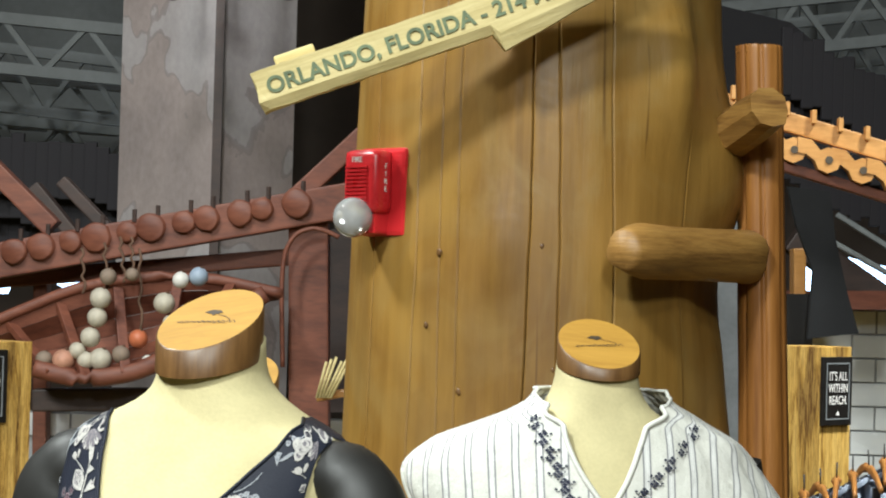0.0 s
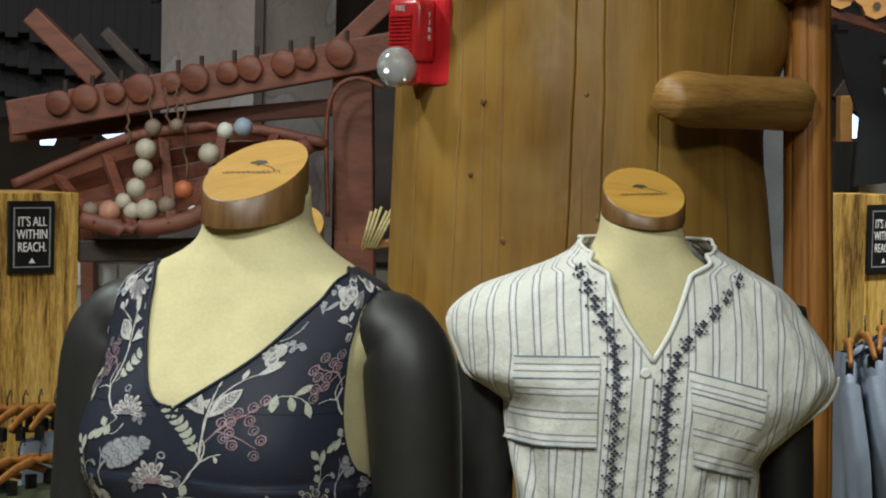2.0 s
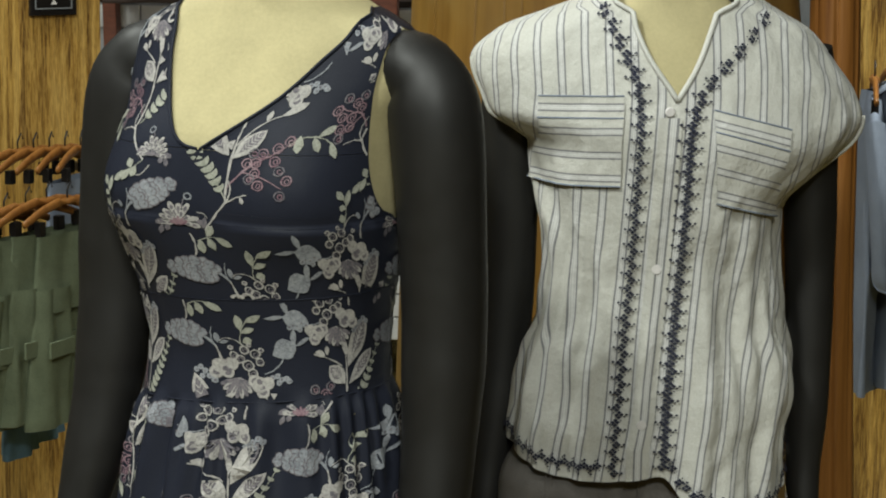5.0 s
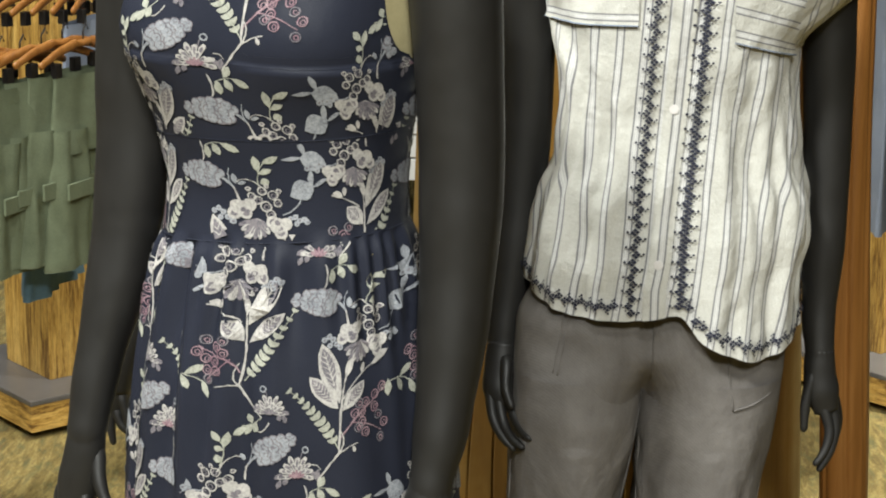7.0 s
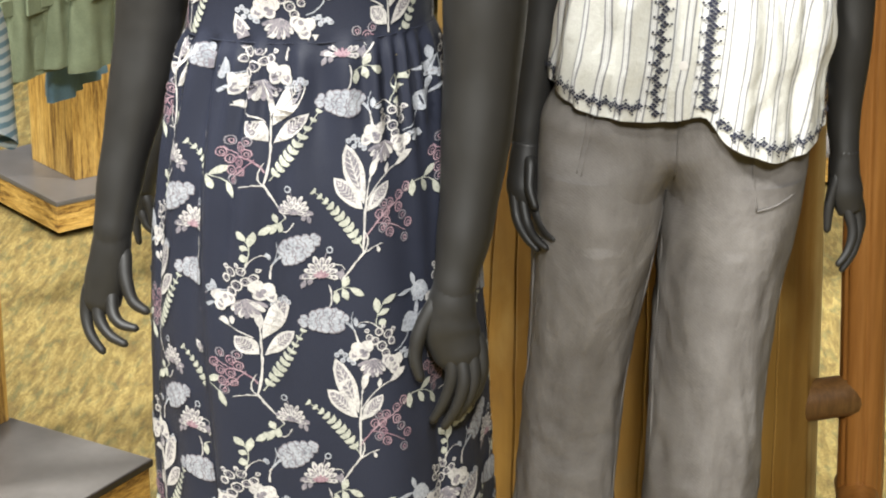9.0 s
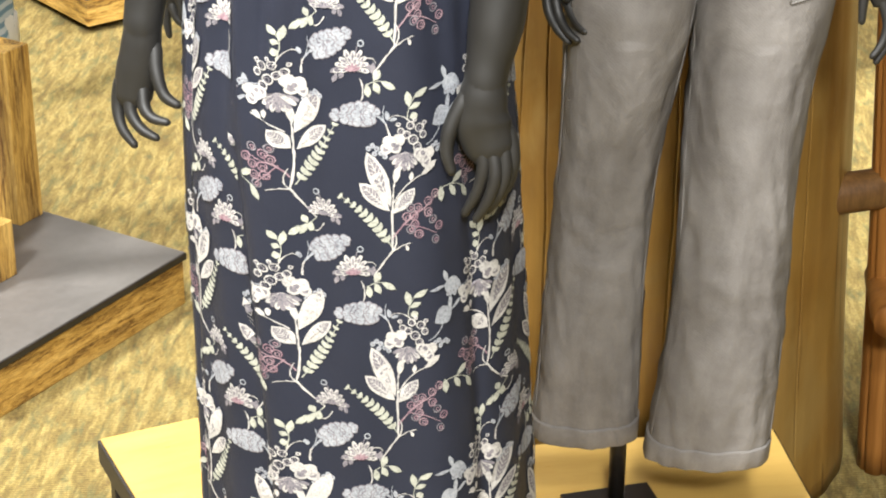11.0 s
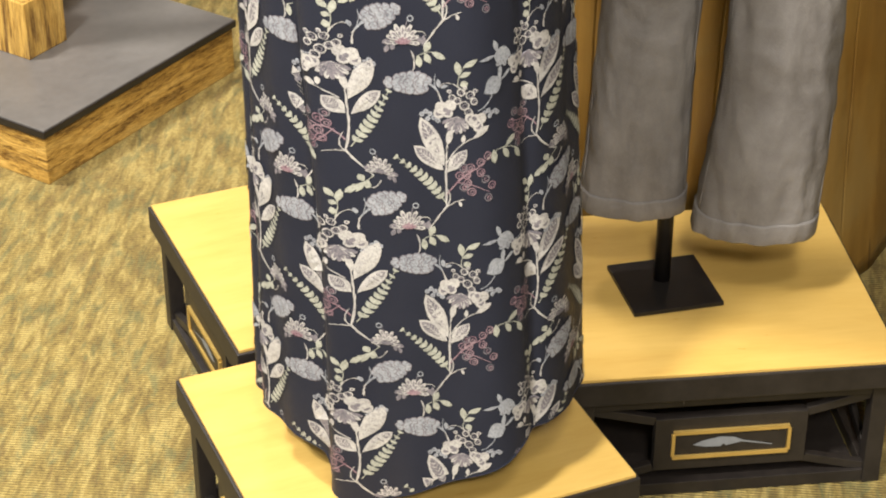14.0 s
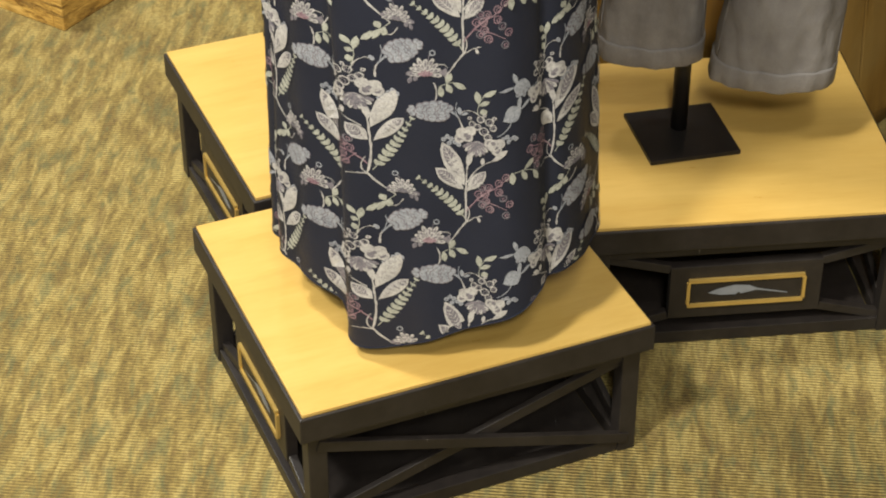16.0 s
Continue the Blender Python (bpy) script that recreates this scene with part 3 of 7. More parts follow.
def fold_phi(z):
    """Where the deep fold of the skirt lies."""
    return -0.05 - 0.33 * max(0.0, z - 0.5)


def dress_folds(phi, z):
    """Bust, gathers under the waist seam, one deep fold and long soft folds in the skirt."""
    e = 0.0
    p = math.atan2(math.sin(phi), math.cos(phi))
    if z > 1.26:
        e += 0.016 * bump_at(z, 1.355, 0.05) * (bump_at(p, 0.62, 0.42) + bump_at(p, -0.62, 0.42)) - 0.006 * bump_at(z, 1.36, 0.05) * bump_at(p, 0, 0.25)
    top = waist_z(p)
    if z < top:
        d = top - z
        g = min(1, d / 0.25)
        e += 0.004 * min(1, d / 0.015) + g * (0.0022 * math.sin(13 * p + 0.6 + 1.2 * math.sin(3 * p) + 0.8 * z) + 0.002 * math.sin(6 * p + 2.1 + z))
        e += 0.0042 * math.sin(30 * p + 3 * math.sin(5 * p)) * bump_at(d, 0.045, 0.045)
        e += 0.0045 * math.sin(17 * p + 2 * math.sin(4 * p)) * (bump_at(p, -0.5, 0.7) + 0.35) * bump_at(d, 0.15, 0.17)
        # the deep fold: the middle panel stands over the side panel
        f, k = fold_phi(z), min(1, d / 0.75)
        q = 1 / (1 + math.exp(-max(-30.0, min(30.0, (p - f) / 0.022))))
        e += k * (0.014 * q * bump_at(max(p, f), f + 0.05, 0.24) - 0.013 * (1 - q) * bump_at(min(p, f), f, 0.34))
        e -= min(1, d / 0.6) * (0.007 * bump_at(p, -0.82, 0.06) - 0.005 * bump_at(p, -0.66, 0.10))
        e -= k * 0.007 * bump_at(p, 0.72, 0.30)
        e -= k * 0.005 * bump_at(p, 1.36, 0.06)
    return e


FORM_A = Body(-0.21, 1.93, -27,
              [(0.2, 0.184), (0.36, 0.178), (0.5, 0.173), (0.65, 0.168), (0.78, 0.165), (0.9, 0.159), (1.02, 0.146), (1.1, 0.132), (1.16, 0.122), (1.205, 0.118), (1.25, 0.124), (1.3, 0.136), (1.36, 0.143), (1.42, 0.140), (1.46, 0.146), (1.485, 0.146), (1.503, 0.138), (1.515, 0.119), (1.526, 0.094), (1.537, 0.073), (1.55, 0.058), (1.568, 0.051), (1.62, 0.048)],
              [(0.2, 0.150), (0.5, 0.148), (0.8, 0.14), (1.02, 0.125), (1.16, 0.097), (1.205, 0.092), (1.27, 0.10), (1.35, 0.115), (1.40, 0.110), (1.45, 0.088), (1.49, 0.070), (1.52, 0.058), (1.55, 0.052), (1.62, 0.049)],
              [(0.2, 0.150), (0.8, 0.14), (1.02, 0.13), (1.2, 0.082), (1.35, 0.09), (1.45, 0.085), (1.50, 0.07), (1.53, 0.06), (1.56, 0.052), (1.62, 0.050)],
              [(0.2, 0.010), (0.5, 0.006), (0.9, -0.006), (1.2, -0.007), (1.36, -0.014), (1.45, -0.004), (1.5, 0.0)], None, dress_folds)


def mannequin_of_dress():
    bm = bmesh.new()
    skin(bm, FORM_A, 1.158, 1.585, 60, 80, 0, -0.003, 1.52, 0.30)
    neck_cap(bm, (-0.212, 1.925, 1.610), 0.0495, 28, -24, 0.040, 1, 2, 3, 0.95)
    # arm on the side of the other mannequin
    p, r = smooth_path([(-0.112, 1.875, 1.474), (-0.078, 1.865, 1.466), (-0.062, 1.858, 1.425), (-0.053, 1.858, 1.30), (-0.051, 1.856, 1.215), (-0.055, 1.845, 1.11), (-0.064, 1.825, 1.01), (-0.073, 1.812, 0.955), (-0.076, 1.808, 0.93)], [0.030, 0.037, 0.043, 0.040, 0.039, 0.034, 0.0265, 0.0205, 0.0180], 6)
    tube(bm, p, r, 22, False, 4)
    relaxed_palm(bm, [(-0.0735, 1.811, 0.953), (-0.0765, 1.807, 0.925), (-0.076, 1.805, 0.905), (-0.070, 1.803, 0.885), (-0.065, 1.802, 0.868)], [0.0190, 0.0235, 0.0275, 0.0245, 0.016], 0.62,
                 [[(-0.092, 1.803, 0.930), (-0.105, 1.797, 0.905), (-0.109, 1.793, 0.882), (-0.104, 1.790, 0.862)],
                  [(-0.079, 1.800, 0.896), (-0.074, 1.794, 0.868), (-0.080, 1.793, 0.841), (-0.092, 1.796, 0.817)],
                  [(-0.069, 1.800, 0.890), (-0.063, 1.792, 0.862), (-0.069, 1.790, 0.835), (-0.081, 1.794, 0.812)],
                  [(-0.059, 1.802, 0.892), (-0.054, 1.796, 0.864), (-0.059, 1.795, 0.840), (-0.070, 1.799, 0.819)],
                  [(-0.053, 1.806, 0.898), (-0.047, 1.803, 0.874), (-0.050, 1.803, 0.850), (-0.058, 1.806, 0.831)]], 0.0066, 4)
    # arm on the free side
    p, r = smooth_path([(-0.318, 1.980, 1.474), (-0.345, 1.988, 1.464), (-0.362, 1.994, 1.425), (-0.372, 1.996, 1.30), (-0.375, 1.992, 1.215), (-0.389, 1.978, 1.11), (-0.410, 1.957, 1.01), (-0.419, 1.945, 0.955), (-0.421, 1.941, 0.935)], [0.030, 0.036, 0.042, 0.040, 0.038, 0.032, 0.0235, 0.0200, 0.0178], 6)
    tube(bm, p, r, 22, False, 4)
    relaxed_palm(bm, [(-0.419, 1.944, 0.952), (-0.423, 1.940, 0.922), (-0.428, 1.937, 0.897), (-0.432, 1.935, 0.874), (-0.433, 1.933, 0.862)], [0.0185, 0.0205, 0.0215, 0.0195, 0.013], 0.72,
                 [[(-0.409, 1.936, 0.924), (-0.406, 1.926, 0.902), (-0.398, 1.918, 0.881), (-0.384, 1.914, 0.872)],
                  [(-0.445, 1.937, 0.886), (-0.449, 1.934, 0.862), (-0.444, 1.926, 0.841), (-0.431, 1.920, 0.825)],
                  [(-0.435, 1.932, 0.880), (-0.434, 1.925, 0.859), (-0.423, 1.918, 0.844), (-0.407, 1.914, 0.836)],
                  [(-0.422, 1.930, 0.884), (-0.419, 1.921, 0.866), (-0.410, 1.915, 0.857), (-0.395, 1.912, 0.854)]], 0.0064, 4)
    ob = mesh_object("mannequin", bm, [CREAM, CAPSIDE, CAPWOOD, INK, CHARCOAL])
    return tagged(ob, "headless mannequin with cream bust, wooden neck cap and charcoal arms", "mannequin", "mannequins")


mannequin_of_dress()


# the dress
Z_ARM, Z_VEE = 1.335, 1.399
ARM_EDGE = curve_of([(1.335, 0.1425), (1.36, 0.1395), (1.40, 0.134), (1.43, 0.1315), (1.46, 0.132), (1.49, 0.134), (1.53, 0.138)])
VEE_EDGE = curve_of([(1.399, 0.0), (1.406, 0.010), (1.422, 0.032), (1.449, 0.063), (1.476, 0.085), (1.505, 0.105), (1.53, 0.109)])
VEE_BACK = curve_of([(1.399, 0.0), (1.401, 0.014), (1.407, 0.026), (1.42, 0.0385), (1.448, 0.057), (1.482, 0.071), (1.507, 0.077), (1.53, 0.092)])


def dress_spans(z):
    if z <= Z_ARM:
        return [(-math.pi, math.pi)]
    pa = FORM_A.across(ARM_EDGE(z), z)
    if z <= Z_VEE:
        return [(-pa, pa)]
    pn, pm = FORM_A.across(VEE_EDGE(z), z), FORM_A.across(VEE_BACK(z), z)
    return [(-pa, -pm), (pn, pa)]


def dress_back_spans(z):
    pa = FORM_A.across(ARM_EDGE(z), z)
    pn = FORM_A.across(0.085, z) if z > 1.47 else 0.0
    if pn:
        return [(math.pi - pa, math.pi - pn), (math.pi + pn, math.pi + pa)]
    return [(math.pi - pa, math.pi + pa)]


HEM_A = curve_of([(-3.2, 0.272), (-1.0, 0.257), (-0.5, 0.250), (-0.16, 0.236), (-0.06, 0.212), (0.05, 0.206), (0.2, 0.209), (0.58, 0.234), (1.1, 0.262), (1.4, 0.285), (3.2, 0.272)])


def hem_a(phi):
    return HEM_A(math.atan2(math.sin(phi), math.cos(phi)))


def skirt_zmap(phi, z):
    if z >= 0.5:
        return z
    h = hem_a(phi)
    return h + (z - 0.222) / 0.278 * (0.5 - h)


def on_dress(phi, z):
    if z < 0.20 or z > 1.522 or z < hem_a(phi) + 0.002:
        return False
    if z <= Z_ARM:
        return abs(phi) < math.pi
    pa = FORM_A.across(ARM_EDGE(z), z)
    pn = FORM_A.across(VEE_EDGE(z) if phi > 0 else VEE_BACK(z), z) if z > Z_VEE else -0.01
    return pn + 0.015 < abs(phi) < pa - 0.015


class Print:
    """A flat motif laid on the cloth. Sizes in millimetres; origin, mirrored or not, in metres on the cloth."""

    def __init__(self, body, inside):
        self.verts, self.faces, self.mats = [], [], []
        self.body, self.inside = body, inside
        self.u = self.v = 0.0
        self.base, self.wobble = 0.0011, 0.9

    def put(self, pts, mat, lift):
        ring = []
        for x, y in pts:
            x, y = x + self.wobble * noise.noise((x * 0.45, y * 0.45, 3.0)), y + self.wobble * noise.noise((x * 0.45, y * 0.45, 9.0))
            z = self.v + y / 1000
            phi = (self.u + x / 1000) / (self.body.girth(z) / (2 * math.pi))
            if not self.inside(phi, z):
                return
            ring.append(self.body.point(phi, z, self.base + 0.00014 * lift))
        i = len(self.verts)
        self.verts += ring
        self.faces.append(tuple(range(i, i + len(ring))))
        self.mats.append(mat)

    def line(self, pts, w0, w1, mat, lift=0):
        n = len(pts) - 1
        w0, w1 = w0 * 0.85, w1 * 0.85
        for i in range(n):
            (x0, y0), (x1, y1) = pts[i], pts[i + 1]
            d = math.hypot(x1 - x0, y1 - y0) or 1
            nx, ny = -(y1 - y0) / d, (x1 - x0) / d
            a, b = w0 + (w1 - w0) * i / n, w0 + (w1 - w0) * (i + 1) / n
            self.put([(x0 - nx * a, y0 - ny * a), (x1 - nx * b, y1 - ny * b), (x1 + nx * b, y1 + ny * b), (x0 + nx * a, y0 + ny * a)], mat, lift)

    def bow(self, a, b, c, w0, w1, mat, lift=0, n=8):
        """A curved line from a by way of b to c."""
        pts = []
        for i in range(n + 1):
            t = i / n
            pts.append(tuple((1 - t) ** 2 * a[k] + 2 * t * (1 - t) * b[k] + t * t * c[k] for k in (0, 1)))
        self.line(pts, w0, w1, mat, lift)

    def leaf(self, base, tip, width, rim=0, fill=None, lift=1):
        """A leaf, broader towards its tip, with a shaded inside and a pale vein where fill is given."""
        (x0, y0), (x1, y1) = base, tip
        L = math.hypot(x1 - x0, y1 - y0) or 1.0
        ux, uy = (x1 - x0) / L, (y1 - y0) / L
        n = 7 if width > 9 else 4

        def half(t):
            return width * 0.57 * math.sin(math.pi * min(1.0, max(0.0, t)) ** 1.15) ** 0.75

        def at(t, q):
            return (x0 + ux * L * t - uy * q, y0 + uy * L * t + ux * q)

        def body(mat, k, lf, t0, t1):
            for i in range(n):
                a, b = t0 + (t1 - t0) * i / n, t0 + (t1 - t0) * (i + 1) / n
                ha, hb = half((a - t0) / (t1 - t0)) * k, half((b - t0) / (t1 - t0)) * k
                self.put([at(a, ha), at(a, -ha), at(b, -hb), at(b, hb)] if 0 < i < n - 1 else [at(a, 0), at(b, -hb), at(b, hb)] if i == 0 else [at(a, ha), at(a, -ha), at(b, 0)], mat, lf)
        body(rim, 1.0, lift, 0.0, 1.0)
        if fill is not None and fill != rim:
            body(fill, 0.62, lift + 1, 0.22, 0.92)
            self.line([at(0.1, 0), at(0.86, 0)], width * 0.07, width * 0.03, rim, lift + 2)
            for i in range(6):
                t = 0.3 + 0.09 * i
                for q in (-1, 1):
                    self.line([at(t, 0), at(t + 0.10, q * half(t) * 0.60)], 0.55, 0.3, rim, lift + 2)

    def dot(self, c, r, mat, lift=1, n=8):
        self.put([(c[0] + r * math.cos(2 * math.pi * k / n), c[1] + r * math.sin(2 * math.pi * k / n)) for k in range(n)], mat, lift)

    def ring(self, c, r, w, mat, lift=1, n=9):
        for k in range(n):
            a, b = 2 * math.pi * k / n, 2 * math.pi * (k + 1) / n
            self.put([(c[0] + q * math.cos(t), c[1] + q * math.sin(t)) for q, t in ((r, a), (r, b), (r - w, b), (r - w, a))], mat, lift)

    def berries(self, spots, mat):
        """Open rings, each of a few small loops."""
        for i, (x, y) in enumerate(spots):
            self.ring((x, y), 4.6, 1.0, mat if i % 4 else 1, 1, 10)
            self.ring((x + 0.6, y - 0.4), 2.3, 0.8, mat, 2, 7)

    def peony(self, c, flip):
        """A large flower: two pale lobes, a fringe below and curls above."""
        def at(x, y):
            return (c[0] + flip * x, c[1] + y)
        for x, y in ((-37, -1), (-33, 2), (-29, -1), (-25, -5), (-31, -6), (-21, -8), (27, -1), (31, 1), (35, -2), (39, -1), (42, -3), (33, -5)):
            self.dot(at(x, y), 2.7, 2, 1, 8)
            self.dot(at(x, y), 1.0, 1, 2, 6)
        for k in range(9):
            a = -2.75 + 0.29 * k
            self.oval(at(-1, -3), at(-2 + 15 * math.cos(a), -4 + 17 * math.sin(a)), 4.6, 0 if k % 2 else 1, 2)
            self.oval(at(-1, -4), at(-2 + 12 * math.cos(a), -4 + 14 * math.sin(a)), 2.0, 1, 3)
        for x, y, r in ((6, 9, 6.0), (12, 20, 5.5), (3, 23, 5.0), (-6, 17, 4.6), (16, 13, 4.6), (-1, 14, 5.0), (10, 2, 5.2), (-9, 24, 2.6), (7, 28, 2.4), (17, 24, 2.8)):
            self.ring(at(x, y), r * 0.85, 1.2, 0, 3, 11)
            self.ring(at(x + 0.5, y - 0.5), r * 0.45, 0.9, 1, 3, 8)
        for x, y, r in ((-17, 6, 7.2), (-8, 9, 6.4), (-20, 0, 6.0), (-11, 1, 6.0), (17, -8, 7.6), (23, -6, 6.2), (12, -5, 6.0), (20, -14, 6.0)):
            self.ring(at(x, y), r * 0.95, 2.6, 0, 4, 12)
            self.dot(at(x, y), r * 0.66, 0 if r > 6.1 else 1, 3, 10)
        for x, y, r in ((-13, 4, 2.6), (-9, 3, 1.6), (16, -5, 2.4), (20, -10, 1.5)):
            self.dot(at(x, y), r, 1, 5, 8)

    def fan(self, c, s, heart):
        """A small flower, open like a fan."""
        k = abs(s)
        for row, (r, w, n) in enumerate(((16.0, 4.6, 9), (10.5, 3.9, 6))):
            for i in range(n):
                a = -0.25 + 3.65 * i / (n - 1)
                x, y = r * k * math.cos(a) * (1 + 0.10 * math.sin(5 * i)), r * k * (math.sin(a) * (1 + 0.14 * math.sin(3 * i)) + 0.12)
                self.oval((c[0] + 0.3 * x, c[1] + 0.3 * y), (c[0] + x, c[1] + y), w * k, 0, 1 + 2 * row)
                self.oval((c[0] + 0.45 * x, c[1] + 0.45 * y), (c[0] + 0.86 * x, c[1] + 0.86 * y), w * k * 0.5, 1, 2 + 2 * row)
        for i in range(5):
            a = 0.6 + 0.5 * i
            self.oval((c[0] + 1.0 * math.cos(a), c[1] - 2), (c[0] + 8 * k * math.cos(a), c[1] - 3 + 8 * k * math.sin(a)), 2.6 * k, heart, 6)
        t = 1 if s > 0 else -1
        self.bow((c[0] + 3 * t, c[1] + 13 * k), (c[0] + 2 * t, c[1] + 20 * k), (c[0] + 6 * t, c[1] + 23 * k), 0.5, 0.4, 1, 1, 4)
        self.ring((c[0] + 7 * t, c[1] + 24 * k), 3.4, 1.2, 2, 2, 8)
        for x, y, u, v in ((-12, 2, -20, -3), (-14, -3, -17, -12), (-9, -2, -11, -9), (12, 3, 19, 1)):
            self.leaf((c[0] + x * t * k, c[1] + y * k), (c[0] + u * t * k, c[1] + v * k), 4.4 * k, 1, None, 1)

    def oval(self, base, tip, w, mat, lift):
        """A petal, blunt at its tip."""
        (x0, y0), (x1, y1) = base, tip
        L = math.hypot(x1 - x0, y1 - y0) or 1
        ux, uy = (x1 - x0) / L, (y1 - y0) / L
        pts = []
        for t, h in ((0, 0.22), (0.35, 0.36), (0.7, 0.5), (0.92, 0.42), (1.04, 0.2), (1.04, -0.2), (0.92, -0.42), (0.7, -0.5), (0.35, -0.36), (0, -0.22)):
            pts.append((x0 + ux * L * t - uy * w * h, y0 + uy * L * t + ux * w * h))
        self.put(pts, mat, lift)

    def fern(self, base, by, tip, mat):
        """A spray of short leaflets along a bowed stem."""
        self.bow(base, by, tip, 0.6, 0.3, mat)
        for i in range(10):
            t = 0.10 + 0.88 * i / 9
            x, y = [(1 - t) ** 2 * base[k] + 2 * t * (1 - t) * by[k] + t * t * tip[k] for k in (0, 1)]
            dx, dy = [2 * (1 - t) * (by[k] - base[k]) + 2 * t * (tip[k] - by[k]) for k in (0, 1)]
            d = math.hypot(dx, dy)
            dx, dy = dx / d, dy / d
            k = 8.5 * (0.55 + 0.5 * math.sin(math.pi * min(1, t + 0.15)))
            for sd in (-1, 1):
                for turn, m in ((0.75, 1.0), (0.35, 0.75)):
                    c, w = math.cos(turn * sd), math.sin(turn * sd)
                    self.leaf((x, y), (x + m * k * (dx * c - dy * w), y + m * k * (dx * w + dy * c)), k * 0.42, mat)

    def plume(self, base, by, tip, mat):
        """A bowed leaf of overlapping scales with a tapered tail."""
        self.bow(base, by, [(a + 2 * b) / 3 for a, b in zip(tip, by)], 1.0, 2.4, mat, 0)
        for i in range(7):
            t = 0.36 + 0.60 * i / 6
            x, y = [(1 - t) ** 2 * base[k] + 2 * t * (1 - t) * by[k] + t * t * tip[k] for k in (0, 1)]
            dx, dy = [2 * (1 - t) * (by[k] - base[k]) + 2 * t * (tip[k] - by[k]) for k in (0, 1)]
            d = math.hypot(dx, dy)
            w = 9.0 * math.sin(math.pi * min(0.90, (t - 0.20) / 0.84)) ** 0.8
            for side in (-0.85, 0.0, 0.85):
                sh = 2.2 * (1 - abs(side)) + 0.6 * math.sin(i * 2.3 + side)
                px, py = x - dy / d * side * w + dx / d * sh, y + dx / d * side * w + dy / d * sh
                self.dot((px, py), 2.6 + w * 0.30, 1, 1 + 2 * (i % 2), 10)
                self.dot((px, py), 1.9 + w * 0.26, mat, 2 + 2 * (i % 2), 10)
                self.line([(px, py), (px + dx / d * (1.5 + w * 0.2), py + dy / d * (1.5 + w * 0.2))], 0.5, 0.3, 1, 5)

    def tile(self):
        """One repeat of two plants."""
        C, LI, SL, BU, PG = 0, 1, 2, 3, 4
        # plant with its berries on one side
        self.leaf((0, 8), (-24, 62), 16, C, LI)
        self.leaf((-1, 3), (-31, 31), 14, C, LI)
        self.leaf((2, 1), (23, 27), 12, C, LI)
        self.leaf((3, 31), (7, 49), 6, C)
        self.bow((1, 0), (2, 23), (3, 32), 1.0, 0.7, C)
        self.bow((1, 4), (1, -19), (1, -37), 1.3, 1.0, C)
        self.bow((2, -18), (8, -27), (1, -37), 0.7, 0.7, C)
        self.bow((1, -37), (-9, -51), (-19, -65), 1.1, 0.8, C)
        self.bow((1, -38), (10, -31), (19, -29), 0.7, 0.5, C)
        self.leaf((14, -31), (16, -37), 3, C)
        self.bow((3, 12), (12, 32), (29, 39), 0.7, 0.6, C)
        self.leaf((29, 39), (47, 51), 6, C)
        self.leaf((19, 34), (20, 43), 4, C)
        self.leaf((32, 41), (39, 48), 4, C)
        self.peony((15, 66), 1)
        self.bow((-1, 75), (-3, 84), (-6, 90), 1.0, 0.8, C)
        self.plume((-6, 90), (-15, 102), (-55, 98), SL)
        self.bow((-7, 91), (-10, 99), (-7, 108), 0.7, 0.3, SL)
        self.leaf((-4, 93), (-5, 103), 4, SL)
        self.leaf((-3, 93), (5, 96), 3, SL)
        self.bow((-3, 95), (8, 105), (22, 88), 0.5, 0.5, C)
        self.bow((15, 95), (14, 107), (22, 116), 0.6, 0.4, PG)
        self.leaf((16, 107), (14, 122), 6, PG)
        self.leaf((20, 115), (35, 123), 6, PG)
        self.leaf((16, 105), (28, 110), 5, PG)
        self.leaf((17, 96), (25, 99), 7, PG)
        self.leaf((42, 86), (63, 98), 17, SL, SL)
        self.bow((52, 86), (49, 74), (35, 68), 0.7, 0.6, SL)
        self.leaf((60, 95), (62, 112), 5, SL)
        self.leaf((62, 95), (76, 104), 3.5, SL)
        self.bow((1, -25), (11, -8), (28, 3), 0.8, 0.7, BU)
        self.bow((28, 3), (38, 8), (45, 16), 0.7, 0.4, BU)
        self.bow((11, -10), (28, -10), (46, -22), 0.6, 0.4, BU)
        self.berries(((19, 7), (15, -2), (26, 7), (22, -1), (19, -15), (27, -20), (23, -10), (37, 1), (42, -7), (37, 12), (45, 18), (49, -15), (45, -28)), BU)
        self.bow((45, 14), (55, 27), (74, 20), 0.6, 0.5, PG)
        self.bow((74, 20), (83, 16), (88, 7), 0.5, 0.3, PG)
        self.leaf((52, 23), (53, 8), 7, PG)
        self.leaf((64, 22), (71, 9), 6, PG)
        self.leaf((67, 22), (81, 32), 6, PG)
        self.leaf((80, 18), (88, 3), 6, PG)
        self.fern((0, -34), (-16, -5), (-48, 18), PG)
        self.fan((-38, -60), 1.0, BU)
        self.bow((-31, -69), (-25, -82), (-31, -93), 0.7, 0.6, C)
        self.bow((-26, -76), (-15, -68), (-3, -73), 0.5, 0.4, PG)
        self.leaf((-24, -74), (-23, -87), 6, PG)
        self.leaf((-18, -72), (-12, -83), 6, PG)
        self.leaf((-11, -71), (3, -78), 6, PG)
        self.leaf((-18, -71), (-12, -60), 6, PG)
        self.bow((-29, -51), (-19, -47), (-16, -54), 0.5, 0.4, C)
        self.leaf((-18, -53), (-20, -64), 5, LI)
        # its mirrored neighbour
        self.leaf((-91, 74), (-68, 119), 16, C, LI)
        self.leaf((-93, 59), (-111, 76), 14, C, LI)
        self.leaf((-89, 58), (-61, 88), 12, C, LI)
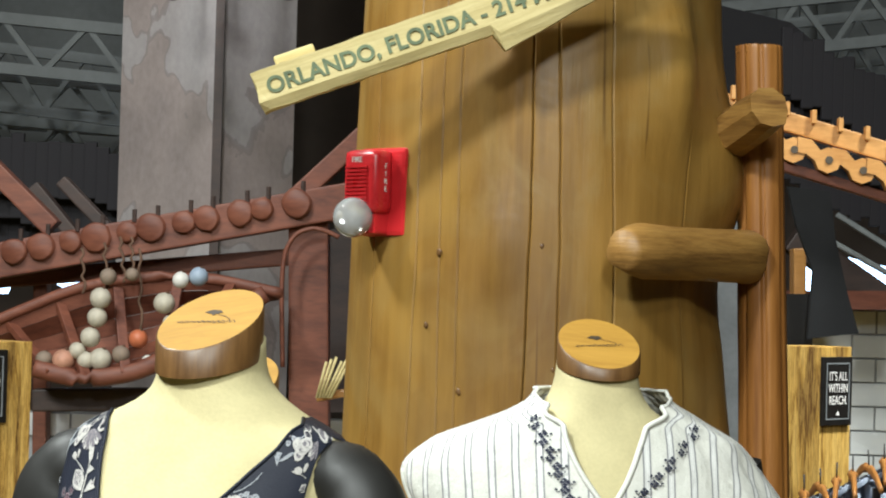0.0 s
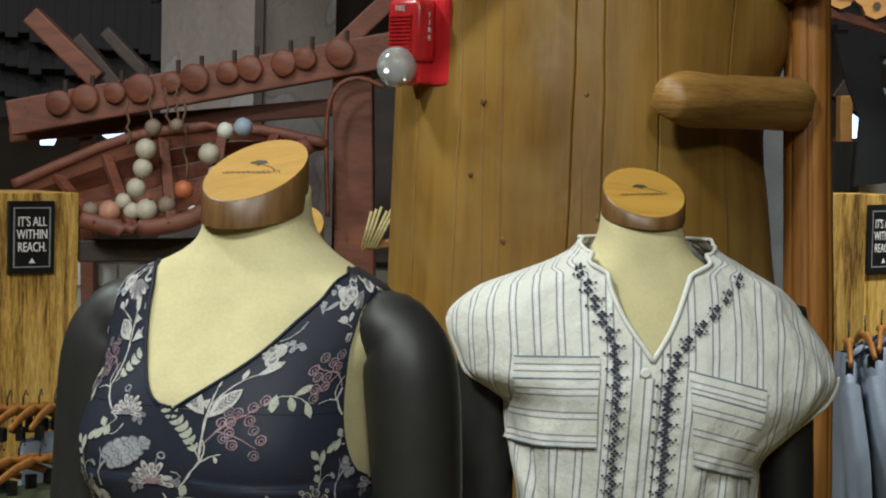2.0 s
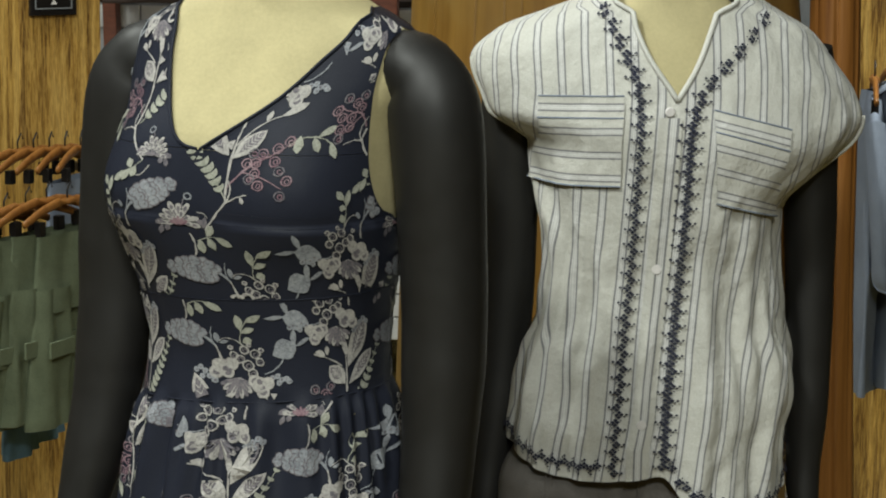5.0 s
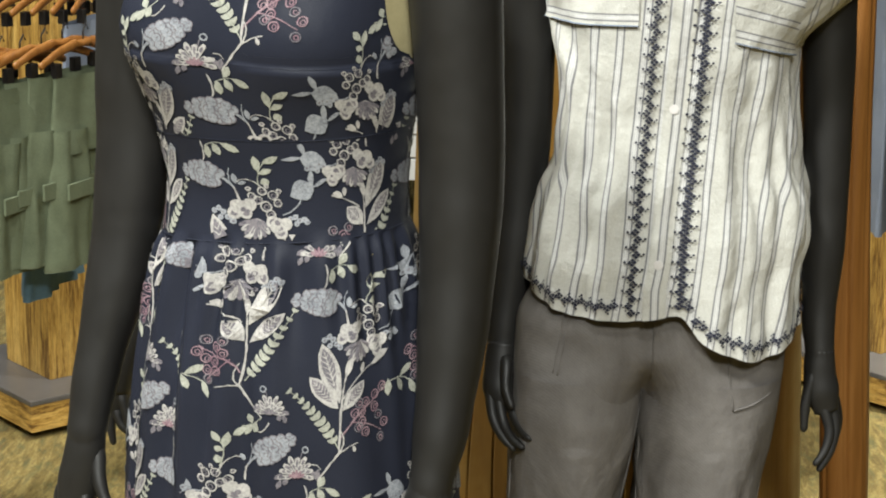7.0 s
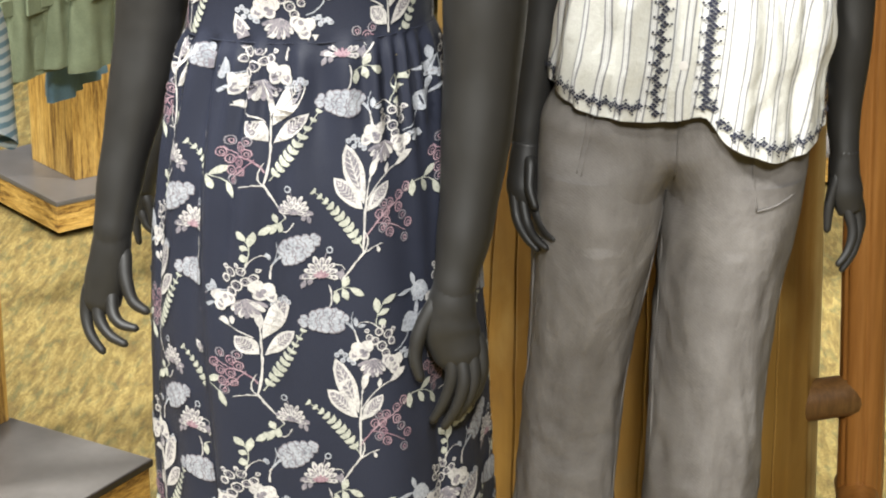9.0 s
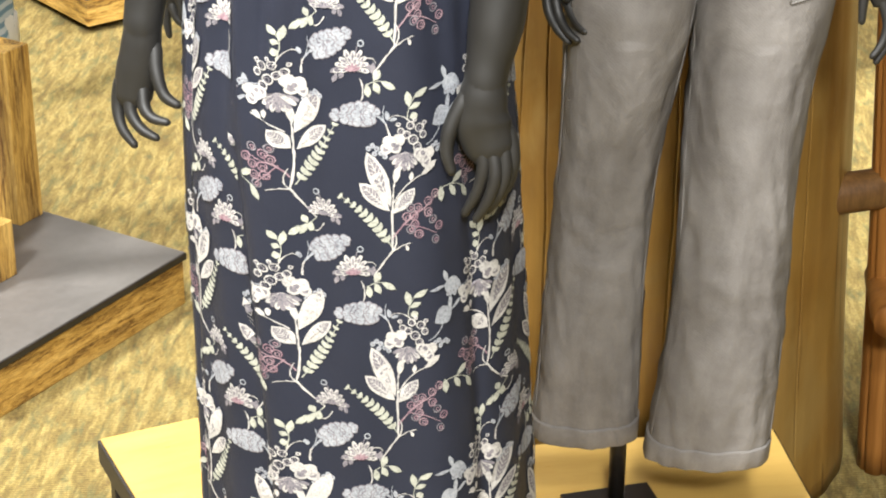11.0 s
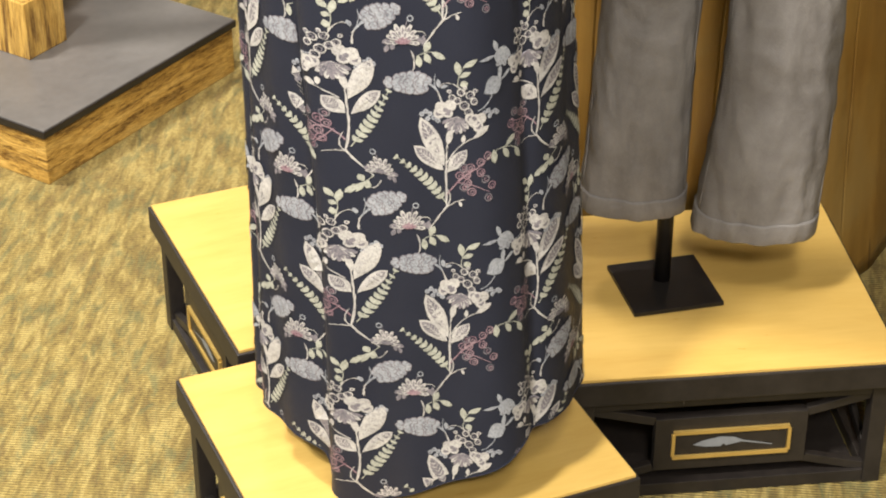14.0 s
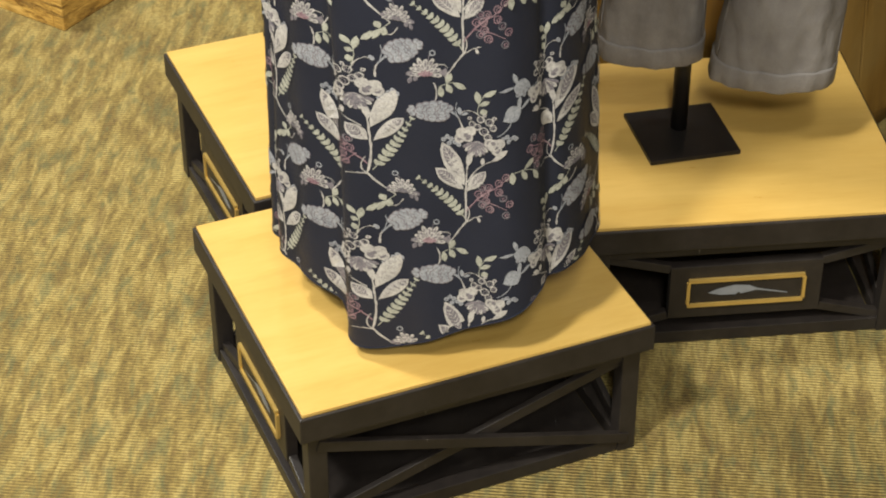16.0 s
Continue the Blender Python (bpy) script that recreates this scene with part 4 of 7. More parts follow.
        self.leaf((-92, 83), (-96, 102), 6, C)
        self.bow((-91, 54), (-92, 72), (-93, 84), 1.0, 0.7, C)
        self.bow((-91, 56), (-90, 38), (-94, 19), 1.3, 1.0, C)
        self.bow((-95, 39), (-103, 26), (-94, 18), 0.7, 0.7, C)
        self.bow((-94, 19), (-85, 3), (-71, -7), 1.1, 0.8, C)
        self.bow((-94, 18), (-105, 20), (-112, 15), 0.7, 0.5, C)
        self.peony((-104, 116), -1)
        self.bow((-126, 87), (-113, 86), (-97, 75), 0.7, 0.6, C)
        self.leaf((-113, 86), (-113, 95), 4, C)
        self.leaf((-115, 86), (-124, 90), 6, C)
        self.bow((-86, 132), (-87, 140), (-84, 147), 0.9, 0.7, C)
        self.plume((-84, 147), (-73, 161), (-43, 176), SL)
        self.bow((-83, 148), (-78, 159), (-81, 168), 0.6, 0.3, SL)
        self.leaf((-87, 150), (-90, 157), 4, SL)
        self.bow((-89, 153), (-99, 158), (-106, 139), 0.5, 0.5, C)
        self.bow((-104, 145), (-99, 160), (-104, 168), 0.6, 0.4, PG)
        self.leaf((-102, 162), (-99, 177), 6, PG)
        self.leaf((-104, 168), (-112, 176), 6, PG)
        self.leaf((-102, 160), (-109, 163), 5, PG)
        self.leaf((-102, 153), (-109, 151), 7, PG)
        self.leaf((-128, 117), (-151, 123), 17, SL, SL)
        self.bow((-139, 120), (-128, 112), (-117, 118), 0.7, 0.6, SL)
        self.leaf((-146, 125), (-151, 139), 5, SL)
        self.leaf((-149, 123), (-168, 120), 3.5, SL)
        self.bow((-94, 30), (-102, 44), (-114, 43), 0.8, 0.6, BU)
        self.bow((-114, 43), (-124, 44), (-129, 49), 0.6, 0.4, BU)
        self.bow((-102, 42), (-111, 31), (-120, 20), 0.6, 0.4, BU)
        self.berries(((-124, 55), (-130, 44), (-123, 38), (-114, 51), (-109, 58), (-108, 47), (-114, 38), (-112, 30), (-119, 20), (-121, 28)), BU)
        self.fern((-90, 23), (-72, 49), (-53, 89), PG)
        self.fan((-64, -1), -0.85, LI)
        self.bow((-64, -11), (-69, -22), (-74, -21), 0.6, 0.5, C)
        self.bow((-71, -7), (-80, -18), (-90, -19), 0.5, 0.4, PG)
        self.leaf((-86, -19), (-96, -28), 6, PG)
        self.leaf((-81, -15), (-87, -27), 6, PG)
        self.leaf((-76, -12), (-78, -23), 6, PG)
        self.leaf((-80, -15), (-85, -7), 6, PG)

    def thing_mesh(self, name, mats):
        me = bpy.data.meshes.new(name)
        me.from_pydata([tuple(v) for v in self.verts], [], self.faces)
        for m in mats:
            me.materials.append(m)
        me.polygons.foreach_set("material_index", self.mats)
        me.update()
        return new(name, me)


def floral_dress():
    d = thing("dress", "long sleeveless navy dress with cream and burgundy floral print", "dress", (-0.21, 1.93, 0.204))
    inv = d.matrix_world.inverted()
    zs = [0.222 + (Z_ARM - 0.222) * i / 150 for i in range(151)]
    z2 = zs + [Z_ARM + 0.0005] + [Z_ARM + (Z_VEE - Z_ARM) * i / 12 for i in range(1, 13)]
    bm = panels(FORM_A, z2, dress_spans, 0.0, skirt_zmap)
    up = [Z_VEE + 0.0004] + [Z_VEE + (1.524 - Z_VEE) * (i / 36) ** 1.4 for i in range(1, 37)]
    more = panels(FORM_A, up, dress_spans, 0.0)
    back = panels(FORM_A, [Z_ARM] + [Z_ARM + (1.47 - Z_ARM) * i / 12 for i in range(1, 13)], dress_back_spans, 0.0)
    for side in (0, 1):
        b2 = panels(FORM_A, [1.4701 + (1.524 - 1.4701) * i / 10 for i in range(11)], lambda z, k=side: dress_back_spans(z)[k:k + 1], 0.0)
        b2.transform(inv)
        part("back_strap", b2, NAVY, d, smooth=True)
    for name, b in (("skirt_and_bodice", bm), ("shoulder_strap", more), ("back_panel", back)):
        b.transform(inv)
        part(name, b, NAVY, d, smooth=True)
    # turned edges of the neckline and the hem, seams
    bm = bmesh.new()
    for q, edge in ((1, VEE_EDGE), (-1, VEE_BACK)):
        pts = [FORM_A.point(q * FORM_A.across(edge(z), z), z, 0.0008) for z in up]
        tube(bm, [inv @ p for p in pts], 0.0016, 6)
    part("neck_piping", bm, NAVY, d, smooth=True)
    bm = bmesh.new()
    tube(bm, [inv @ FORM_A.point(2 * math.pi * k / 260, hem_a(2 * math.pi * k / 260), 0.0) for k in range(261)], 0.0008, 6, False)
    part("hem", bm, NAVY, d, smooth=True)
    for seam, w in ((waist_z, 0.0007), (bust_z, 0.0005)):
        bm = bmesh.new()
        tube(bm, [inv @ FORM_A.point(2 * math.pi * k / 160, seam(2 * math.pi * k / 160), 0.0002) for k in range(161)], w, 5, False)
        part("seam", bm, NAVY, d, smooth=True)
    # the cloth is cut at the seams and tucked away in the fold, so each piece has its own run of the print
    pieces = (((0.114, 0.6193), lambda p, z: z < waist_z(p) - 0.002 and p > fold_phi(z) + 0.02),
              ((-0.011, 0.645), lambda p, z: z < waist_z(p) - 0.002 and p < fold_phi(z) - 0.03),
              ((0.007, 1.1285), lambda p, z: waist_z(p) + 0.002 < z < bust_z(p) - 0.001),
              ((0.027, 1.393), lambda p, z: z > bust_z(p) + 0.001))
    pr = Print(FORM_A, on_dress)
    for (u, v), piece in pieces:
        pr.inside = lambda p, z, f=piece: on_dress(p, z) and f(p, z)
        for i in range(-3, 4):
            for j in range(-3, 6):
                pr.u, pr.v = u + i * 0.205, v + j * 0.2016
                pr.tile()
    ob = pr.thing_mesh("floral_print", [SILVER, LILAC, SLATE, BURGUNDY, PALEGREEN])
    ob.data.transform(inv)
    ob.parent = d
    tagged(ob, "cream, lilac and burgundy flowers and leaves", kind="stuff")
    return d


floral_dress()


# the shirt and its mannequin
def shirt_folds(phi, z):
    p = math.atan2(math.sin(phi), math.cos(phi))
    e = 0.006 * bump_at(z, 1.35, 0.06) * (bump_at(p, 0.5, 0.4) + bump_at(p, -0.5, 0.4))
    if z < 1.33:
        g = min(1, (1.33 - z) / 0.15)
        e += g * (0.003 * math.sin(9 * p + 5 * z) + 0.0025 * math.sin(17 * p + 1.3 - 9 * z) + 0.0015 * math.sin(31 * p))
    e += 0.0055 * noise.noise((3 * p + 6 * z, z * 13, 2.0)) + 0.0028 * noise.noise((8 * p - 9 * z, z * 26, 5.0))
    return e


FORM_B = Body(0.172, 2.26, 3,
              [(0.92, 0.144), (1.04, 0.143), (1.09, 0.150), (1.13, 0.148), (1.17, 0.134), (1.22, 0.129), (1.27, 0.125), (1.294, 0.126), (1.331, 0.162), (1.369, 0.203), (1.393, 0.213), (1.42, 0.203), (1.453, 0.180), (1.484, 0.154), (1.503, 0.122), (1.515, 0.102), (1.53, 0.078), (1.55, 0.066)],
              [(0.92, 0.116), (1.09, 0.110), (1.2, 0.098), (1.3, 0.106), (1.37, 0.110), (1.42, 0.102), (1.46, 0.088), (1.50, 0.070), (1.53, 0.058), (1.55, 0.054)],
              [(0.92, 0.120), (1.09, 0.110), (1.2, 0.09), (1.35, 0.095), (1.45, 0.085), (1.50, 0.07), (1.53, 0.060), (1.55, 0.057)],
              None, None, shirt_folds,
              [(1.28, 0.85), (1.36, 1.15), (1.45, 1.25), (1.50, 0.95), (1.52, 0.85)],
              [(0.92, 0.157), (1.04, 0.158), (1.09, 0.154), (1.13, 0.147), (1.17, 0.130), (1.22, 0.124), (1.27, 0.130), (1.331, 0.140), (1.362, 0.144), (1.378, 0.164), (1.395, 0.190), (1.42, 0.198), (1.453, 0.207), (1.484, 0.178), (1.503, 0.130), (1.515, 0.098), (1.53, 0.072), (1.55, 0.060)])
NECK_B = Body(0.170, 2.262, 7,
              [(1.2, 0.10), (1.45, 0.11), (1.50, 0.085), (1.525, 0.056), (1.545, 0.0462), (1.565, 0.0432), (1.60, 0.042)],
              [(1.2, 0.07), (1.40, 0.088), (1.47, 0.066), (1.52, 0.050), (1.60, 0.045)],
              [(1.2, 0.07), (1.45, 0.07), (1.52, 0.055), (1.60, 0.046)])


def mannequin_of_shirt():
    bm = bmesh.new()
    skin(bm, NECK_B, 1.1, 1.569, 50, 60, 0, 0.0, 1.51, 0.3)
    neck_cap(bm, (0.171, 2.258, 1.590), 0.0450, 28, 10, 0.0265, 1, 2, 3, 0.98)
    p, r = smooth_path([(0.03, 2.285, 1.46), (0.010, 2.29, 1.40), (0.006, 2.295, 1.30), (0.006, 2.295, 1.19), (0.000, 2.285, 1.08), (-0.010, 2.270, 0.98), (-0.012, 2.262, 0.945), (-0.010, 2.259, 0.918)], [0.036, 0.036, 0.033, 0.031, 0.027, 0.021, 0.0178, 0.0158], 6)
    tube(bm, p, r, 20, False, 4)
    relaxed_palm(bm, [(-0.012, 2.258, 0.950), (-0.014, 2.250, 0.925), (-0.014, 2.243, 0.903), (-0.006, 2.236, 0.885)], [0.0175, 0.0190, 0.0205, 0.0150], 0.75,
                 [[(-0.008, 2.238, 0.932), (-0.008, 2.224, 0.908), (-0.001, 2.214, 0.889)],
                  [(-0.025, 2.240, 0.906), (-0.022, 2.228, 0.874), (-0.012, 2.214, 0.856), (0.002, 2.204, 0.843)],
                  [(-0.016, 2.236, 0.896), (-0.010, 2.222, 0.868), (0.000, 2.206, 0.855), (0.012, 2.196, 0.848)],
                  [(-0.006, 2.234, 0.894), (0.004, 2.216, 0.874), (0.012, 2.202, 0.864), (0.020, 2.192, 0.860)]], 0.0060, 4)
    p, r = smooth_path([(0.318, 2.285, 1.46), (0.330, 2.29, 1.40), (0.338, 2.292, 1.30), (0.342, 2.290, 1.19), (0.344, 2.282, 1.08), (0.341, 2.270, 0.99), (0.343, 2.263, 0.955), (0.344, 2.260, 0.935)], [0.036, 0.034, 0.030, 0.027, 0.024, 0.019, 0.0168, 0.0155], 6)
    tube(bm, p, r, 20, False, 4)
    relaxed_palm(bm, [(0.3435, 2.262, 0.950), (0.344, 2.259, 0.928), (0.347, 2.256, 0.905), (0.354, 2.254, 0.880)], [0.0165, 0.0180, 0.0200, 0.0140], 0.8,
                 [[(0.336, 2.252, 0.922), (0.329, 2.246, 0.893), (0.328, 2.242, 0.862)],
                  [(0.356, 2.254, 0.896), (0.364, 2.250, 0.866), (0.360, 2.244, 0.838), (0.347, 2.238, 0.816)],
                  [(0.349, 2.250, 0.890), (0.357, 2.244, 0.860), (0.352, 2.238, 0.838), (0.342, 2.234, 0.824)],
                  [(0.361, 2.262, 0.896), (0.368, 2.262, 0.868), (0.364, 2.258, 0.842), (0.354, 2.252, 0.826)]], 0.0058, 4)
    ob = mesh_object("mannequin", bm, [CREAM, CAPSIDE, CAPWOOD, INK, CHARCOAL])
    return tagged(ob, "headless mannequin with cream neck, wooden cap and slim charcoal arms", "mannequin", "mannequins")


mannequin_of_shirt()


HEM_B = curve_of([(-3.2, 1.0), (-2.1, 1.03), (-1.6, 1.029), (-1.1, 1.019), (-0.7, 1.009), (-0.34, 1.011), (-0.02, 1.017), (0.13, 0.989), (0.35, 0.973), (0.6, 0.963), (0.88, 0.970), (1.24, 0.992), (1.8, 1.015), (3.2, 1.0)])
LINE_L = curve_of([(1.0, -0.0555), (1.08, -0.0515), (1.15, -0.047), (1.22, -0.042), (1.31, -0.0385), (1.39, -0.0365), (1.43, -0.040), (1.474, -0.058), (1.52, -0.077)])
LINE_R = curve_of([(1.0, -0.003), (1.08, -0.001), (1.155, 0.004), (1.22, 0.008), (1.31, 0.0115), (1.378, 0.0140), (1.42, 0.0245), (1.459, 0.057), (1.50, 0.096)])
LINE_MID = curve_of([(1.0, -0.029), (1.1, -0.023), (1.22, -0.0145), (1.4, -0.0065), (1.44, -0.003)])


def hem_b(phi):
    return HEM_B(math.atan2(math.sin(phi), math.cos(phi)))


def stripe_lean(u, z):
    """The shirt hangs askew: its stripes swing to one side on the way down."""
    d = 1.42 - z
    return d * (0.055 + 0.55 * max(0.0, u)) if d > 0 else 0.5 * d * u


def shirt_zmap(phi, z):
    h = hem_b(phi)
    if z > 1.505:
        return z - (z - 1.505) * (0.2 + 0.42 * max(0.0, math.cos(phi)) ** 0.7)
    return z if z >= 1.08 else h + (z - 0.92) / 0.16 * (1.08 - h)


SHIRT_VEE = curve_of([(1.417, 0.0), (1.45, 0.020), (1.50, 0.040), (1.535, 0.050), (1.565, 0.046)])


def shirt_spans(z):
    if z <= 1.417:
        return [(0.0, 2 * math.pi)]
    pn = FORM_B.across(SHIRT_VEE(z), z)
    return [(pn, 2 * math.pi - pn)]


def striped_shirt():
    s = thing("shirt", "white cap-sleeved shirt with grey stripes and navy embroidery", "shirt", (0.172, 2.26, 0.94))
    inv = s.matrix_world.inverted()
    zs = [0.92 + (1.417 - 0.92) * i / 80 for i in range(81)] + [1.417 + (1.548 - 1.417) * i / 30 for i in range(1, 31)]
    bm = panels(FORM_B, zs, shirt_spans, 0.002, shirt_zmap, False, stripe_lean)
    bm.transform(inv)
    part("body", bm, STRIPED, s, smooth=True)
    # button band
    bm = panels(FORM_B, [0.92 + (1.40 - 0.92) * i / 60 for i in range(61)], lambda z: [(FORM_B.across(LINE_MID(z) - 0.0125, z), FORM_B.across(LINE_MID(z) + 0.0115, z))], 0.0042, shirt_zmap, False, lambda u, z: 0.008 - LINE_MID(z))
    bm.transform(inv)
    part("button_band", bm, STRIPED, s, smooth=True)
    # chest pockets with the stripes lying across
    for x0, x1, za, zb, slope in ((-0.139, -0.054, 1.326, 1.4195, 0.04), (0.038, 0.118, 1.300, 1.397, -0.26)):
        zm = lambda phi, z, sl=slope, m=(x0 + x1) / 2: z + sl * (FORM_B.wide(z) * math.sin(phi) - m)
        bm = panels(FORM_B, [za + (zb - za) * i / 14 for i in range(15)], lambda z, a=x0, b=x1: [(FORM_B.across(a, z), FORM_B.across(b, z))], 0.0058, zm, True)
        bm.transform(inv)
        pocket = part("pocket", bm, STRIPED, s, smooth=True)
        for zz in (za, zb, zb - 0.022):
            bm = bmesh.new()
            pts = []
            for i in range(15):
                ph = FORM_B.across(x0 + (x1 - x0) * i / 14, zz)
                pts.append(inv @ FORM_B.point(ph, zm(ph, zz), 0.006))
            tube(bm, pts, 0.0010, 5)
            part("pocket_trim", bm, BLUEGREY, pocket)
    # stand collar edge and neckline facing
    bm = bmesh.new()
    for sgn in (1, -1):
        pts = [FORM_B.point(sgn * FORM_B.across(SHIRT_VEE(z), z), shirt_zmap(FORM_B.across(SHIRT_VEE(z), z), z), 0.0035) for z in [1.417 + (1.548 - 1.417) * i / 24 for i in range(25)]]
        tube(bm, [inv @ p for p in pts], 0.0030, 6)
    top = FORM_B.across(SHIRT_VEE(1.548), 1.548)
    tube(bm, [inv @ FORM_B.point(top + (2 * math.pi - 2 * top) * i / 60, shirt_zmap(top + (2 * math.pi - 2 * top) * i / 60, 1.548), 0.002) for i in range(61)], 0.0022, 6)
    part("collar_edge", bm, WHITECOTTON, s, smooth=True)
    # sleeve hems
    for sgn, za, zb in ((1, 1.296, 1.395), (-1, 1.368, 1.452)):
        for a in (1.40, 1.74):
            bm = bmesh.new()
            tube(bm, [inv @ FORM_B.point(sgn * a, za + (zb - za) * i / 16, 0.0030) for i in range(17)], 0.0022, 6)
            part("sleeve_hem", bm, STRIPED, s, smooth=True)
    # embroidery: small diamonds along the front edges and the hem
    pr = Print(FORM_B, lambda phi, z: True)
    pr.base, pr.wobble = 0.0045, 0.5

    def motif(phi, z, side, across=1.0):
        g = FORM_B.girth(z) / (2 * math.pi)
        pr.u, pr.v = phi * g, z
        for dx, dy, q in ((2.1, 0.2, 2.05), (-2.1, -0.1, 2.05), (0.1, 2.6, 1.95), (-0.1, -2.6, 1.95), (6.3 * side, 0.4, 1.5), (4.6 * side, -1.8, 1.1), (-4.8 * side, 2.4, 0.9)):
            x, y = (dx, dy) if across else (dy, dx)
            pr.put([(x - q, y), (x, y - q), (x + q, y), (x, y + q)], 0, 9)
    for q, line in ((1, LINE_R), (-1, LINE_L)):
        z, k = 0.99, 0
        while z < (1.506 if q > 0 else 1.518):
            x = line(z)
            phi = FORM_B.across(x + 0.0016 * (-1) ** k, z)
            if z > hem_b(phi) + 0.010:
                motif(phi, z, (-1) ** k)
            z, k = z + 0.0079, k + 1
    for i in range(-42, 43):
        phi = i * 0.046 - 0.15
        if not -0.40 < phi < 0.03:
            motif(phi, hem_b(phi) + 0.017 + 0.0016 * (-1) ** i, (-1) ** i, 0.0)
    ob = pr.thing_mesh("embroidery", [STITCH])
    ob.data.transform(inv)
    ob.parent = s
    tagged(ob, "navy cross-stitch borders", kind="stuff")
    bm = bmesh.new()
    for z, proud in ((1.406, 0.0030), (1.240, 0.0004), (1.075, 0.0004)):
        phi = FORM_B.across(LINE_MID(z) - 0.002, z)
        p = inv @ FORM_B.point(phi, z, 0.0048)
        q = inv @ FORM_B.point(phi, z, 0.0048 + proud)
        d = (q - p)
        tube(bm, [p, p + d * 0.7, q], [0.0052, 0.0052, 0.0042], 14)
        part("button", bm, WHITE, s)
        bm = bmesh.new()
    bm.free()
    return s


striped_shirt()


def trousers():
    t = thing("trousers", "faded grey-brown twill trousers with rolled cuffs", "trousers", (0.15, 2.25, 0.25))
    inv = t.matrix_world.inverted()

    def ring(cx, cy, a, b, z, seed, n=64):
        out = []
        for k in range(n):
            p = 2 * math.pi * k / n
            w = 1 + 0.022 * noise.noise((math.cos(p) * 1.3 + seed, math.sin(p) * 1.3, z * 9)) + 0.022 * bump_at(z, 0.86, 0.1) * noise.noise((math.cos(p) * 3 + seed, math.sin(p) * 3, z * 30 + 6 * math.cos(p))) + 0.012 * noise.noise((math.cos(p) * 4 + seed, math.sin(p) * 4, z * 40))
            c, q = math.cos(p), math.sin(p)
            fold = 0.0030 * noise.noise((c * 2 + seed, q * 2 + 3 * c, z * 26 + 5 * c)) + 0.0022 * noise.noise((c * 5 + seed, q * 5, z * 11))
            knee = 0.0035 * bump_at(z, 0.60, 0.07) * math.sin(z * 150 + 3 * c) * max(0.0, noise.noise((c * 2, seed, z * 9)) + 0.2)
            press = 0.004 * bump_at(c, 0.05, 0.10) if q < 0 and z < 0.85 else 0.0
            calm = max(0.0, min(1.0, (0.893 - z) / 0.05))
            w, fold = 1 + (w - 1) * calm, fold * calm
            bx, by = math.copysign(abs(c) ** 0.86, c), math.copysign(abs(q) ** 0.80, q)
            out.append(inv @ Vector((cx + (a * w + fold) * bx, cy + (b * w + fold + knee + press) * by, z)))
        return out
    legs = ((1, [(0.30, 0.036), (0.48, 0.041), (0.6, 0.047), (0.71, 0.055), (0.80, 0.064), (0.90, 0.0715), (1.02, 0.078)], [(0.26, 0.068), (0.48, 0.061), (0.6, 0.059), (0.71, 0.061), (0.82, 0.070), (0.90, 0.0735), (1.02, 0.0735)], 2.285, 0.300),
            (2, [(0.30, 0.186), (0.48, 0.199), (0.6, 0.202), (0.71, 0.204), (0.80, 0.210), (0.90, 0.2200), (1.02, 0.228)], [(0.25, 0.079), (0.48, 0.069), (0.6, 0.066), (0.71, 0.067), (0.82, 0.073), (0.90, 0.0790), (1.02, 0.0780)], 2.235, 0.304))
    both = [(curve_of(q[1]), curve_of(q[2])) for q in legs]

    def ease(x, lo, hi):
        x = max(0.0, min(1.0, (x - lo) / (hi - lo)))
        return x * x * (3 - 2 * x)
    bm = bmesh.new()
    rings = []
    for i in range(40):
        z = 0.893 + 0.0042 * i
        off = -0.0016 + 0.0026 * ease(z, 0.893, 0.935)
        x0, x1 = both[0][0](z) - both[0][1](z) - off, both[1][0](z) + both[1][1](z) + off
        x0, x1 = x0 + 0.03 * ease(z, 0.98, 1.06), x1 - 0.03 * ease(z, 0.99, 1.06)
        mid, half = (x0 + x1) / 2, (x1 - x0) / 2
        deep = 0.093 + off - 0.01 * ease(z, 0.98, 1.06)
        s = ease(z, 0.90, 0.965)
        front, back = [], []
        for k in range(91):
            x = mid - half * math.cos(math.pi * k / 90)
            whole = deep * max(0.0, 1 - (abs(x - mid) / half) ** 2.5) ** 0.4
            two = max((0.091 + off) * max(0.0, 1 - (abs(x - fx(z)) / (fa(z) + off)) ** 2.33) ** 0.4 for fx, fa in both)
            y = two + (whole - two) * s
            w = 0.0016 * noise.noise((x * 30, z * 45, 1.0)) + 0.002 * noise.noise((x * 9 + z * 20, z * 12, 7.0))
            front.append(inv @ Vector((x, 2.262 - y - w * min(1, y / 0.02), z)))
            if 0 < k < 90:
                back.append(inv @ Vector((x, 2.262 + whole, z)))
        rings.append(front + back[::-1])
    loft(bm, rings)
    part("seat", bm, TWILL, t, smooth=True)

    def front_y(x, z):
        x0, x1 = both[0][0](z) - both[0][1](z), both[1][0](z) + both[1][1](z)
        mid, half = (x0 + x1) / 2, (x1 - x0) / 2
        whole = 0.094 * max(0.0, 1 - (abs(x - mid) / half) ** 2.5) ** 0.4
        two = max(0.092 * max(0.0, 1 - (abs(x - fx(z)) / fa(z)) ** 2.33) ** 0.4 for fx, fa in both)
        return 2.262 - (two + (whole - two) * ease(z, 0.90, 0.965)) - 0.0005
